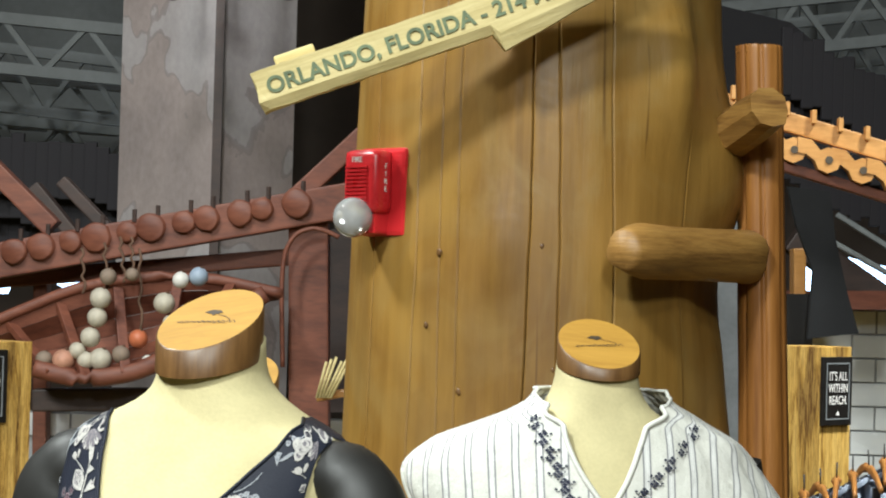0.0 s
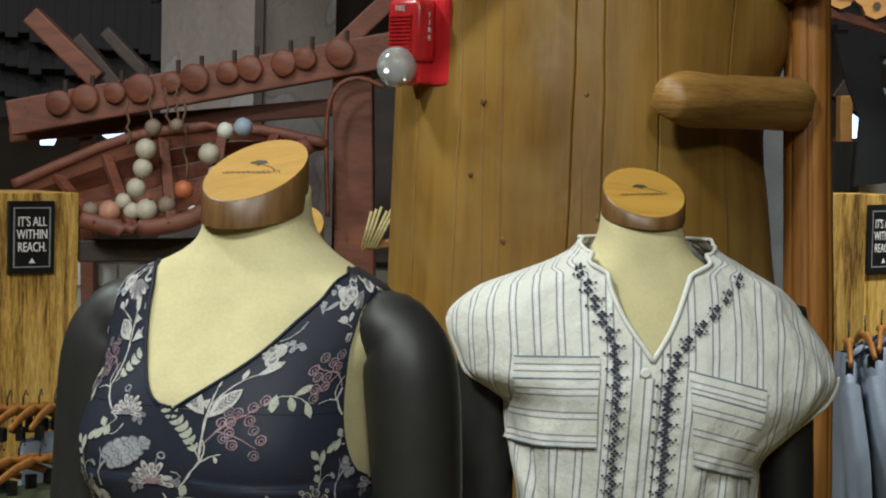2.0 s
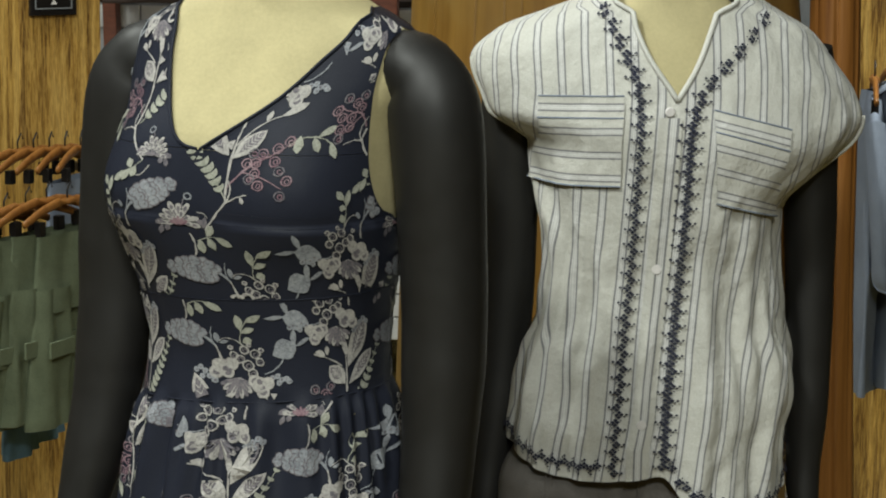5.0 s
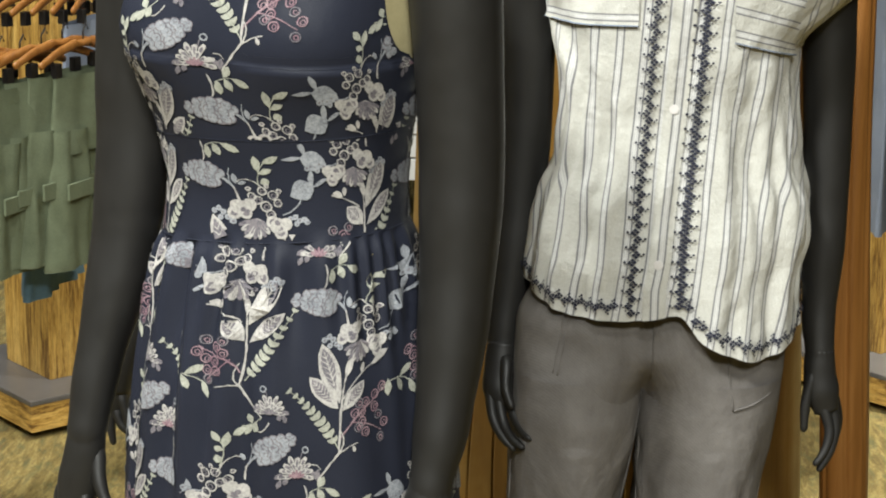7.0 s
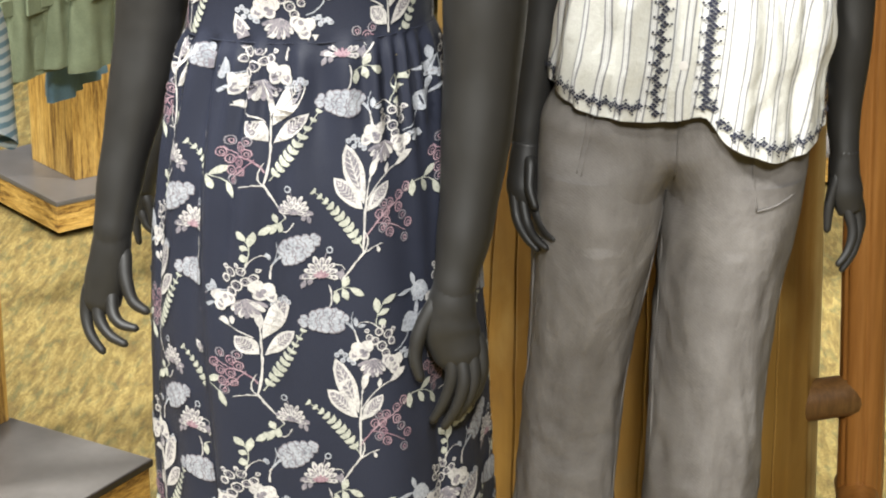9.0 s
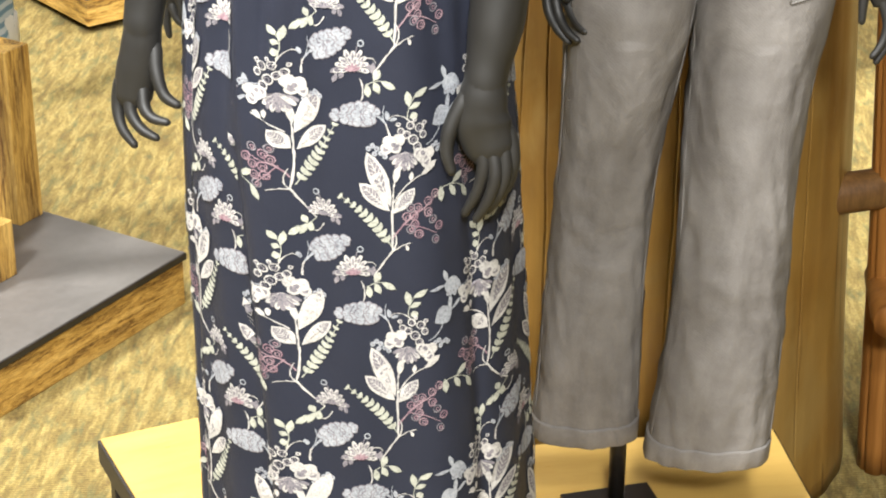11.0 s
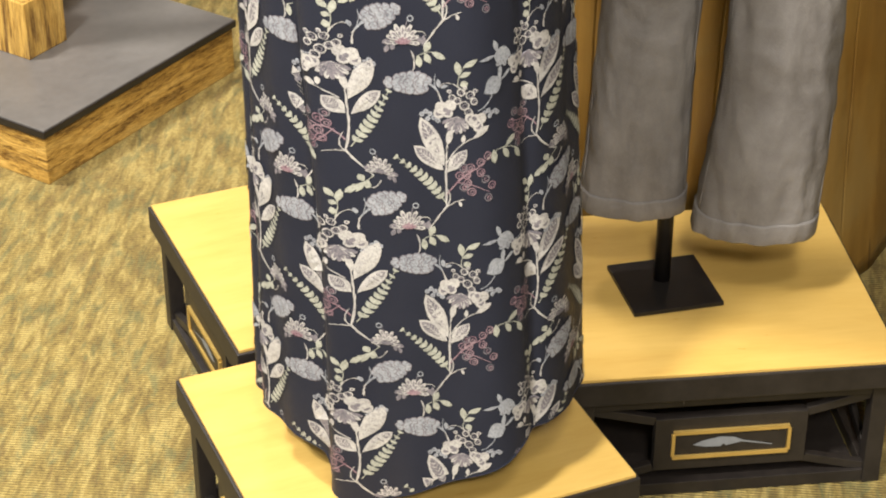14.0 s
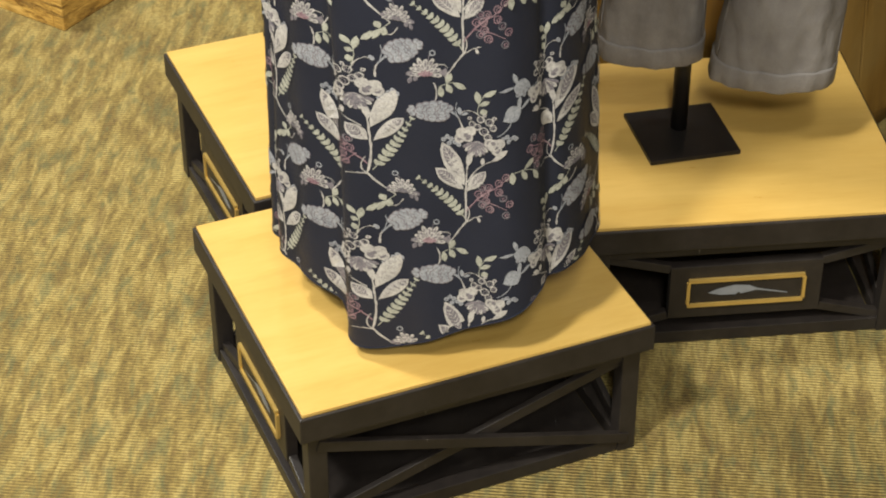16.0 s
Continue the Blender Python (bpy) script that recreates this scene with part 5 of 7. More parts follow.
    for name, line in (("fly_seam", ((0.151, 1.01), (0.150, 0.935))), ("pocket_seam", ((0.060, 1.02), (0.056, 0.985), (0.048, 0.938))), ("pocket_seam", ((0.054, 1.02), (0.050, 0.985), (0.043, 0.940))),
                       ("pocket_seam", ((0.232, 0.985), (0.234, 0.95), (0.240, 0.905))), ("pocket_seam", ((0.240, 0.905), (0.262, 0.910), (0.284, 0.920)))):
        bm = bmesh.new()
        pts = []
        for (xa, za), (xb, zb) in zip(line, line[1:]):
            for i in range(9):
                x, z = xa + (xb - xa) * i / 8, za + (zb - za) * i / 8
                pts.append(inv @ Vector((x, front_y(x, z), z)))
        tube(bm, [q for i, q in enumerate(pts) if i == 0 or (q - pts[i - 1]).length > 1e-5], 0.0011, 5)
        part(name, bm, TWILL, t, smooth=True)
    for seed, cxs, aas, y0, z0 in legs:
        cx, aa = curve_of(cxs), curve_of(aas)
        bm = bmesh.new()
        rings = []
        for i in range(121):
            z = z0 + 0.012 + (0.93 - z0 - 0.012) * i / 120
            k = max(0.0, (z - 0.6) / 0.35)
            rings.append(ring(cx(z), y0 + (2.262 - y0) * min(1, k / 0.8), aa(z), 0.064 + 0.027 * min(1, k / 0.8) - 0.016 * max(0.0, min(1.0, (0.55 - z) / 0.22)), z, seed * 5))
        loft(bm, rings, False)
        leg = part("trouser_leg", bm, TWILL, t, smooth=True)
        bm = bmesh.new()
        hs = [(0.0, -0.004), (0.0, 0.003), (0.001, 0.0042), (0.024, 0.0042), (0.0262, 0.0035), (0.027, -0.001)]
        loft(bm, [ring(cx(z0 + h), y0, aa(z0 + h) + o * 0.45, 0.048 + o * 0.45, z0 + h, seed * 5) for h, o in hs], False)
        part("cuff", bm, TWILL, leg, "rolled cuff", smooth=True)
        bm = bmesh.new()
        for side in (1, -1):
            pts = []
            for i in range(40):
                z = z0 + 0.03 + (0.86 - z0) * i / 39
                k = min(1, max(0.0, (z - 0.6) / 0.28))
                pp = -math.pi / 2 + side * 1.22
                pts.append(inv @ Vector((cx(z) + (aa(z) + 0.0014) * math.cos(pp), y0 + (2.262 - y0) * k + (0.066 + 0.027 * k - 0.016 * max(0.0, min(1.0, (0.55 - z) / 0.22))) * math.sin(pp), z)))
            tube(bm, pts, 0.0012, 5)
        part("seam", bm, TWILL, leg, smooth=True)
    return t


trousers()


def mannequin_stand():
    s = thing("mannequin_stand", "black iron rod on square base plate", "stand", (0.083, 2.257, 0.19), 18.5)
    bm = bmesh.new()
    box(bm, 0, 0, 0.0035, 0.118, 0.116, 0.006, 0.001)
    part("base_plate", bm, IRON, s)
    bm = bmesh.new()
    tube(bm, [(0, 0.012, 0.006), (0, 0.012, 0.27)], 0.0105, 20)
    part("rod", bm, IRON, s, smooth=True)


mannequin_stand()
bm = bmesh.new()
FORM_D = Body(-0.255, 2.33, -20, [(0.2, 0.10), (0.9, 0.12), (1.1, 0.10), (1.3, 0.125), (1.42, 0.13), (1.46, 0.10), (1.49, 0.06), (1.55, 0.045)], [(0.2, 0.08), (0.9, 0.1), (1.3, 0.11), (1.46, 0.07), (1.55, 0.045)], [(0.2, 0.08), (1.3, 0.09), (1.46, 0.07), (1.55, 0.045)])
skin(bm, FORM_D, 0.19, 1.50, 40, 40, 0)
tube(bm, [FORM_D.point(0, 1.47, -0.06), (-0.222, 2.30, 1.50)], 0.044, 24, True, 0)
neck_cap(bm, (-0.218, 2.30, 1.540), 0.045, 28, -10, 0.028, 1, 2, 3)
p, r = smooth_path([(-0.375, 2.36, 1.40), (-0.40, 2.36, 1.20), (-0.404, 2.32, 1.05), (-0.423, 2.295, 0.976), (-0.445, 2.285, 0.918), (-0.457, 2.28, 0.875)], [0.035, 0.03, 0.026, 0.022, 0.0185, 0.016], 6)
tube(bm, p, r, 18, True, 4)
relaxed_palm(bm, [(-0.456, 2.281, 0.880), (-0.459, 2.279, 0.862), (-0.458, 2.277, 0.845)], [0.016, 0.0165, 0.012], 0.75,
             [[(-0.449, 2.272, 0.868), (-0.444, 2.268, 0.852), (-0.443, 2.266, 0.838)], [(-0.461, 2.275, 0.852), (-0.463, 2.272, 0.834), (-0.460, 2.268, 0.816)], [(-0.455, 2.272, 0.850), (-0.450, 2.268, 0.838), (-0.441, 2.265, 0.829)]], 0.0058, 4)
tagged(mesh_object("mannequin", bm, [CREAM, CAPSIDE, CAPWOOD, INK, CHARCOAL]), "cream mannequin almost hidden behind the dressed one", "mannequin", "mannequins")


# ---- the log column with its pegs, pole and fittings ----
def log_column():
    c = thing("log_column", "massive varnished log column with drying cracks and burls", "column", (0.125, 2.79, 0))
    bm = bmesh.new()
    rad = curve_of([(0, 0.312), (0.25, 0.295), (0.6, 0.279), (1.0, 0.263), (1.4, 0.253), (1.75, 0.243), (2.1, 0.234), (3.2, 0.222), (5.2, 0.20)])
    rnd = random.Random(4)
    cracks = []
    for a in (-1.05, -0.72, -0.56, -0.45, -0.08, 0.05, 0.34, 0.80, 1.5, 2.3, 3.2, 4.1):
        cracks.append((a, rnd.uniform(0.008, 0.02), rnd.uniform(0, 9), rnd.uniform(0.3, 1.2), rnd.uniform(1.6, 3.2)))
    angles = [(2 * math.pi * k / 130 - math.pi / 2, None) for k in range(130)]
    keep = []
    for a, _ in angles:
        p = math.atan2(math.sin(a), math.cos(a))
        if all(abs(math.atan2(math.sin(p - q[0]), math.cos(p - q[0]))) > 0.03 for q in cracks):
            keep.append((p, None, 0))
    for q in cracks:
        for w in (-2, -1, 0, 1, 2):
            keep.append((math.atan2(math.sin(q[0]), math.cos(q[0])) + w * 0.0062, q, w))
    keep.sort(key=lambda k: k[0])
    zs = [0.0 + 0.03 * i for i in range(76)] + [2.3 + 0.15 * i for i in range(20)]
    rings = []
    for z in zs:
        r0 = rad(z)
        ring = []
        for a, q, w in keep:
            r = r0 + 0.006 * noise.noise((math.cos(a) * 2, math.sin(a) * 2, z * 1.3)) + 0.0022 * noise.noise((math.cos(a) * 9, math.sin(a) * 9, z * 2))
            # a is 0 towards the viewer, rising to the right
            r += 0.034 * bump_at(a, 1.25, 0.34) * bump_at(z, 1.80, 0.10)
            r -= 0.020 * bump_at(a, 1.2, 0.30) * bump_at(z, 1.66, 0.06)
            r += 0.030 * bump_at(a, 0.70, 0.17) * bump_at(z, 1.92, 0.09)
            r += 0.007 * bump_at(a, -0.24, 0.10) * bump_at(z, 1.70, 0.05) + 0.018 * bump_at(a, 1.35, 0.3) * bump_at(z, 1.35, 0.14)
            aa = a
            if q is not None:
                aa += 0.045 * noise.noise((q[2], 0, z * 1.8)) + 0.007 * noise.noise((q[2], 5, z * 14))
                deep = max(0.0, min(1.0, 0.45 + 1.9 * noise.noise((q[2], 3, z * 1.1))))
                if w == 0:
                    r -= q[1] * deep
                elif abs(w) == 1:
                    aa -= w * 0.0062 * (0.66 - 0.3 * deep)
            ring.append((r * math.sin(aa), -r * math.cos(aa), z))
        rings.append(ring)
    loft(bm, rings)
    part("trunk", bm, LOG, c, smooth=True)
    for a, z, s in ((-0.30, 1.712, 0.0075), (-0.02, 1.70, 0.004), (0.22, 1.82, 0.0055), (-0.62, 1.60, 0.004), (0.33, 1.735, 0.004), (-0.56, 1.69, 0.005), (0.75, 1.92, 0.006), (-0.85, 1.80, 0.004), (0.12, 1.93, 0.004), (0.48, 1.86, 0.005), (0.05, 1.55, 0.004), (-0.42, 1.52, 0.005), (0.42, 1.62, 0.004)):
        bm = bmesh.new()
        r = rad(z) + 0.004
        p = Vector((r * math.sin(a), -r * math.cos(a), z))
        d = Vector((math.sin(a), -math.cos(a), 0))
        tube(bm, [p - d * 0.02, p - d * 0.003, p - d * 0.0025], [s * 0.7, s * 0.7, s * 0.4], 9, True, 0, 1.3, 0.5, z)
        part("knot", bm, CAPSIDE, c, "small dark knot", smooth=True)
    return c


log_column()


def rounded_log(name, a, b, r0, r1, material, label, parent=None, blunt=0.55, n=24, seed=1, smooth=True, rough=0.06):
    a, b = Vector(a), Vector(b)
    d = b - a
    bm = bmesh.new()
    pts = [a, a + d.normalized() * 0.010, a + d.normalized() * 0.034] + [a + d * t for t in (0.25, 0.4, 0.55, 0.7, 0.85)] + [b - d.normalized() * 0.006, b]
    rad = [r0 * blunt, r0 * (0.5 * blunt + 0.46), r0] + [r0 + (r1 - r0) * t for t in (0.25, 0.4, 0.55, 0.7, 0.85)] + [r1, r1 * 0.93]
    tube(bm, pts, rad, n, True, 0, 1.0, rough, seed)
    ob = mesh_object(name, bm, material, smooth)
    if parent:
        ob.parent = parent
        ob["label"] = label
    return ob


pole = thing("log_pole", "upright orange-stained log pole with cross pegs beside the column", "pole")
bm = bmesh.new()
pts, rad = smooth_path([(0.487, 2.72, 0.0), (0.457, 2.72, 0.6), (0.432, 2.72, 1.1), (0.422, 2.72, 1.5), (0.407, 2.72, 1.93), (0.405, 2.72, 1.962), (0.405, 2.72, 1.970)], [0.034, 0.033, 0.032, 0.032, 0.0305, 0.0300, 0.022], 8)
rings = []
for p, r in zip(pts, rad):
    ring = []
    for k in range(72):
        a = 2 * math.pi * k / 72
        q = r * (1 + 0.10 * noise.noise((math.cos(a) * 1.6 + 2, math.sin(a) * 1.6, p.z * 2.2)) + 0.03 * noise.noise((math.cos(a) * 5, math.sin(a) * 5, p.z * 7)))
        for mid, deep in ((-1.62, 0.007), (-0.75, 0.004), (-2.5, 0.004)):
            q -= deep * bump_at(a - 2 * math.pi if a > math.pi else a, mid + 0.12 * noise.noise((mid, 0, p.z * 2)), 0.055)
        ring.append((p.x + q * math.cos(a), p.y + q * math.sin(a), p.z))
    rings.append(ring)
loft(bm, rings)
part("post", bm, POLE, pole, smooth=True)
rounded_log("top_peg", (0.402, 2.60, 1.882), (0.330, 2.78, 1.825), 0.029, 0.034, HEWN, "sawn log end", pole, 0.95, 9, 3, False, 0.12)
rounded_log("middle_peg", (0.212, 2.485, 1.697), (0.395, 2.695, 1.697), 0.034, 0.034, HEWN, "blunt hand-hewn peg", pole, 0.66, 18, 4, True, 0.16)
# the lower peg's shade is painted in: it takes the dark cap-side wood
rounded_log("lower_peg", (0.262, 2.655, 0.447), (0.455, 2.715, 0.455), 0.029, 0.029, CAPSIDE, "lower peg with shade put into its dark colour", pole, 0.8, 18, 5)
rounded_log("foot_peg", (0.462, 2.60, 0.300), (0.470, 2.76, 0.300), 0.029, 0.029, POLE, "pale sawn foot peg", pole, 0.9, 18, 6)


def arrow_sign():
    s = thing("arrow_sign", "rough-sawn wooden arrow sign with faded green lettering", "sign", (-0.222, 2.452, 1.8685), 0)
    s.matrix_world = pose(-0.222, 2.452, 1.8685, 0, -20.6, 2)
    bm = bmesh.new()
    rnd = random.Random(3)
    n = 60
    rings = []
    for i in range(n + 1):
        x = 0.50 * i / n
        j = lambda k: 0.0012 * noise.noise((x * 40, k * 3.1, 0)) + (rnd.uniform(-0.003, 0.003) if i == 0 else 0)
        w = 0.024 if x < 0.285 else (0.048 - (x - 0.285) * 0.19)
        if x < 0.0:
            w = 0.024
        rings.append([(x + j(1), -0.012 + j(2), w + j(3)), (x + j(4), -0.012 + j(5), w * 0.3), (x + j(9), -0.013 + j(6), -w * 0.55), (x, -0.006 + j(7), -w + j(8)), (x, 0.014, -w + j(2)), (x, 0.014, w)])
    loft(bm, rings)
    part("board", bm, SIGNWOOD, s)
    bm = bmesh.new()
    box(bm, 0.055, 0.028, 0.012, 0.05, 0.028, 0.05, 0.003)
    part("bracket", bm, SIGNWOOD, s)
    cu = bpy.data.curves.new("lettering", "FONT")
    cu.body, cu.size, cu.extrude, cu.offset = "ORLANDO, FLORIDA - 214 MI", 0.0265, 0.0006, 0.0007
    tmp = new("lettering", cu)
    deps = bpy.context.evaluated_depsgraph_get()
    me = bpy.data.meshes.new_from_object(tmp.evaluated_get(deps))
    bpy.data.objects.remove(tmp)
    me.materials.clear()
    me.materials.append(GREENINK)
    ob = new("lettering", me)
    ob.matrix_world = pose(0.012, -0.0140, -0.0065, 90) @ Matrix.Diagonal((1.02, 1.0, 1, 1))
    ob.parent = s
    ob["label"] = "faded green carved letters"


arrow_sign()


def text_mesh(name, body, size, m, material, parent, label=""):
    cu = bpy.data.curves.new(name, "FONT")
    cu.body, cu.size, cu.extrude, cu.align_x = body, size, 0.0004, "CENTER"
    cu.space_line = 0.95
    tmp = new(name, cu)
    me = bpy.data.meshes.new_from_object(tmp.evaluated_get(bpy.context.evaluated_depsgraph_get()))
    bpy.data.objects.remove(tmp)
    me.materials.clear()
    me.materials.append(material)
    ob = new(name, me)
    ob.matrix_world = m
    ob.parent = parent
    if label:
        ob["label"] = label
    return ob


def fire_alarm():
    a = thing("fire_alarm", "red fire alarm horn with clear strobe lamp on the log", "alarm")
    a.matrix_world = pose(-0.073, 2.652, 1.7655, 0, 0, -42)
    bm = bmesh.new()
    box(bm, 0, 0, 0, 0.082, 0.022, 0.112, 0.006)
    part("back_plate", bm, RED, a)
    bm = bmesh.new()
    box(bm, -0.008, -0.026, 0.012, 0.056, 0.034, 0.080, 0.009)
    part("horn", bm, RED, a, smooth=True)
    for i in range(10):
        bm = bmesh.new()
        box(bm, -0.012, -0.0435, 0.030 - i * 0.0048, 0.038, 0.003, 0.0022)
        part("grille_slat", bm, RED, a)
    text_mesh("lettering", "F\nI\nR\nE", 0.010, pose(0.0215, -0.0255, 0.028, 90, 0, 90) @ pose(0, 0, 0.0), WHITE, a, "white printed word")
    text_mesh("lettering", "FIRE", 0.010, pose(-0.012, -0.0436, 0.036, 90), WHITE, a, "white printed word")
    bm = bmesh.new()
    bmesh.ops.create_uvsphere(bm, u_segments=28, v_segments=18, radius=0.0255)
    bmesh.ops.translate(bm, verts=bm.verts, vec=(-0.010, -0.050, -0.034))
    lamp = part("strobe", bm, GLASS, a, "clear domed strobe lens", smooth=True)
    bm = bmesh.new()
    rings = []
    for r, d in ((0.0035, -0.038), (0.010, -0.041), (0.017, -0.047), (0.022, -0.053)):
        rings.append([(-0.010 + r * (1 + 0.12 * (k % 2)) * math.cos(2 * math.pi * k / 22), d, -0.034 + r * (1 + 0.12 * (k % 2)) * math.sin(2 * math.pi * k / 22)) for k in range(22)])
    loft(bm, rings, False)
    beam(bm, (-0.010, -0.055, -0.046), (-0.010, -0.055, -0.022), 0.004, 0.004)
    part("reflector", bm, MIRROR, lamp)
    bm = bmesh.new()
    box(bm, -0.010, -0.02, -0.034, 0.046, 0.03, 0.040, 0.004)
    part("strobe_base", bm, RED, a)


fire_alarm()


# ---- clothes racks with strand-board posts ----
def strand_box(name, parent, x, y, z, sx, sy, sz, mat, turn=0.0, label=""):
    bm = bmesh.new()
    box(bm, x, y, z, sx, sy, sz, 0.002, pose(0, 0, 0, 0, 0, turn))
    return part(name, bm, mat, parent, label)


def clothes_rack(x, y, turn, side, plinth, top, sign_at, sign_turn):
    r = thing("clothes_rack", "strand-board clothes rack on low dark-topped plinth", "clothes rack", (x, y, 0), turn, "clothes racks")
    h = 0.085
    for sx, sy, w, d in ((0, -1, plinth, 0.02), (0, 1, plinth, 0.02), (-1, 0, 0.02, plinth - 0.04), (1, 0, 0.02, plinth - 0.04)):
        strand_box("plinth_side", r, sx * (plinth / 2 - 0.01), sy * (plinth / 2 - 0.01), 0.02 + (h - 0.02) / 2, w, d, h - 0.02, OSB_FLAT)
    strand_box("plinth_top", r, 0, 0, h + 0.005, plinth + 0.004, plinth + 0.004, 0.012, BLACKTOP, 0, "dark laminate top")
    strand_box("plinth_foot", r, 0, 0, 0.01, plinth - 0.1, plinth - 0.1, 0.02, BLACKFRAME)
    strand_box("post", r, 0, 0, h + 0.011 + (top - h - 0.011) / 2, side, side, top - h - 0.011, OSB)
    if sign_at:
        sx, sz = sign_at
        m = pose(0, 0, 0, 0, 0, sign_turn) @ pose(sx, -side / 2 - 0.005, sz, 0, 0, 0)
        bm = bmesh.new()
        box(bm, 0, 0, 0, 0.118, 0.010, 0.166, 0.002, m)
        plate = part("sign_frame", bm, IRON, r, "black framed sign")
        bm = bmesh.new()
        for s in (-1, 1):
            box(bm, s * 0.046, -0.0055, 0, 0.003, 0.002, 0.134, 0, m)
            box(bm, 0, -0.0055, s * 0.067, 0.095, 0.002, 0.003, 0, m)
        part("sign_line", bm, GREY, plate)
        text_mesh("lettering", "IT'S ALL\nWITHIN\nREACH.", 0.0265, m @ pose(0, -0.0066, 0.026, 90) @ Matrix.Diagonal((0.82, 1.15, 1, 1)), WHITE, plate, "pale capital letters")
        bm = bmesh.new()
        bm.faces.new([bm.verts.new(m @ Vector(v)) for v in ((-0.008, -0.0066, -0.058), (0.008, -0.0066, -0.058), (0, -0.0066, -0.046))])
        part("small_mark", bm, WHITE, plate)
    for i, (dx, dy) in enumerate(((0, -1), (1, 0), (0, 1), (-1, 0))):
        for z in (0.98,):
            bm = bmesh.new()
            a = Vector((dx * side / 2, dy * side / 2, z))
            beam(bm, a, a + Vector((dx, dy, 0)) * 0.30, 0.012, 0.02, 0.001)
            part("hang_arm", bm, IRON, r)
    return r


clothes_rack(-1.085, 4.815, 42, 0.21, 0.44, 1.502, (-0.022, 1.401), 0)
clothes_rack(0.918, 5.12, 44, 0.125, 0.40, 1.535, (-0.006, 1.428), 0)


def hanger(x, y, z, turn, w, group, mat):
    hg = thing("hanger", "varnished wooden clothes hanger with steel hook", "hanger", (x, y, z), turn, group)
    bm = bmesh.new()
    p, r = smooth_path([(-w / 2, 0, -0.02), (-w / 4, 0, 0.004), (0, 0, 0.012), (w / 4, 0, 0.004), (w / 2, 0, -0.02)], [0.008, 0.010, 0.012, 0.010, 0.008], 5)
    tube(bm, p, r, 10, True, 0, 0.6)
    part("bar", bm, mat, hg, smooth=True)
    bm = bmesh.new()
    tube(bm, [(0, 0, 0.012), (0, 0, 0.035), (0.012, 0, 0.05), (0.018, 0, 0.038)], 0.002, 6)
    part("hook", bm, IRON, hg, smooth=True)
    for s in (-1, 1):
        bm = bmesh.new()
        box(bm, s * w * 0.32, 0, -0.035, 0.02, 0.016, 0.03, 0.002)
        part("clip", bm, IRON, hg)


def cargo_shorts(x, y, z, turn, seed, mat, length=0.40, label="olive cargo shorts hanging from a wooden hanger"):
    s = thing("shorts", label, "shorts", (x, y, z), turn, "shorts on the rack")
    w = 0.21

    def ring(cx, a, b, zz, n=44):
        return [(cx + a * math.cos(2 * math.pi * k / n) * (1 + 0.05 * noise.noise((k * 0.4, zz * 9, seed))), b * math.sin(2 * math.pi * k / n) * (1 + 0.14 * math.sin(7 * math.cos(2 * math.pi * k / n) + seed + 6 * zz) * min(1, -4 * zz + 0.1) + 0.55 * noise.noise((math.cos(2 * math.pi * k / n) * 2 + seed, 3, zz * 7))), zz) for k in range(n)]
    bm = bmesh.new()
    loft(bm, [ring(0, w / 2 + 0.02 * t, 0.020 + 0.010 * t, -0.16 * t) for t in [i / 12 for i in range(13)]], False)
    part("waist", bm, mat, s, smooth=True)
    for sg in (-1, 1):
        bm = bmesh.new()
        loft(bm, [ring(sg * (0.058 + 0.016 * t), 0.066 + 0.014 * t, 0.027, -0.11 - (length - 0.11) * t) for t in [i / 16 for i in range(17)]], False)
        leg = part("short_leg", bm, mat, s, smooth=True)
        bm = bmesh.new()
        box(bm, sg * 0.072, -0.034, -0.235, 0.085, 0.006, 0.035, 0.002)
        part("pocket_flap", bm, mat, leg)
    bm = bmesh.new()
    loft(bm, [ring(0, w / 2 + 0.002, 0.023, zz) for zz in (0.0, -0.002, -0.03, -0.032)], False)
    part("waistband", bm, mat, s, smooth=True)
    return s


for i in range(8):
    X, Y, T = -1.165 + i * 0.036, 4.06 + 0.035 * i, 62 + 5 * math.sin(i * 2.1)
    cargo_shorts(X, Y, 0.895 + 0.008 * math.sin(i * 1.3), T, i * 3.7, OLIVE, 0.395 + 0.012 * math.sin(i))
    hanger(X, Y, 0.945 + 0.008 * math.sin(i * 1.3), T, 0.30, "hangers on the racks", POLE)
cargo_shorts(-1.02, 4.42, 0.84, 80, 50.0, DENIM, 0.44, "faded blue denim shorts hanging behind the olive ones")
cargo_shorts(-0.945, 4.50, 0.98, 75, 61.0, BLUEGREY, 0.40, "dark grey shorts hanging behind the olive ones")
for i in range(5):
    hanger(-1.05 + 0.03 * i, 4.45 + 0.02 * i, 1.03, 65 + 4 * i, 0.28, "hangers on the racks", POLE)


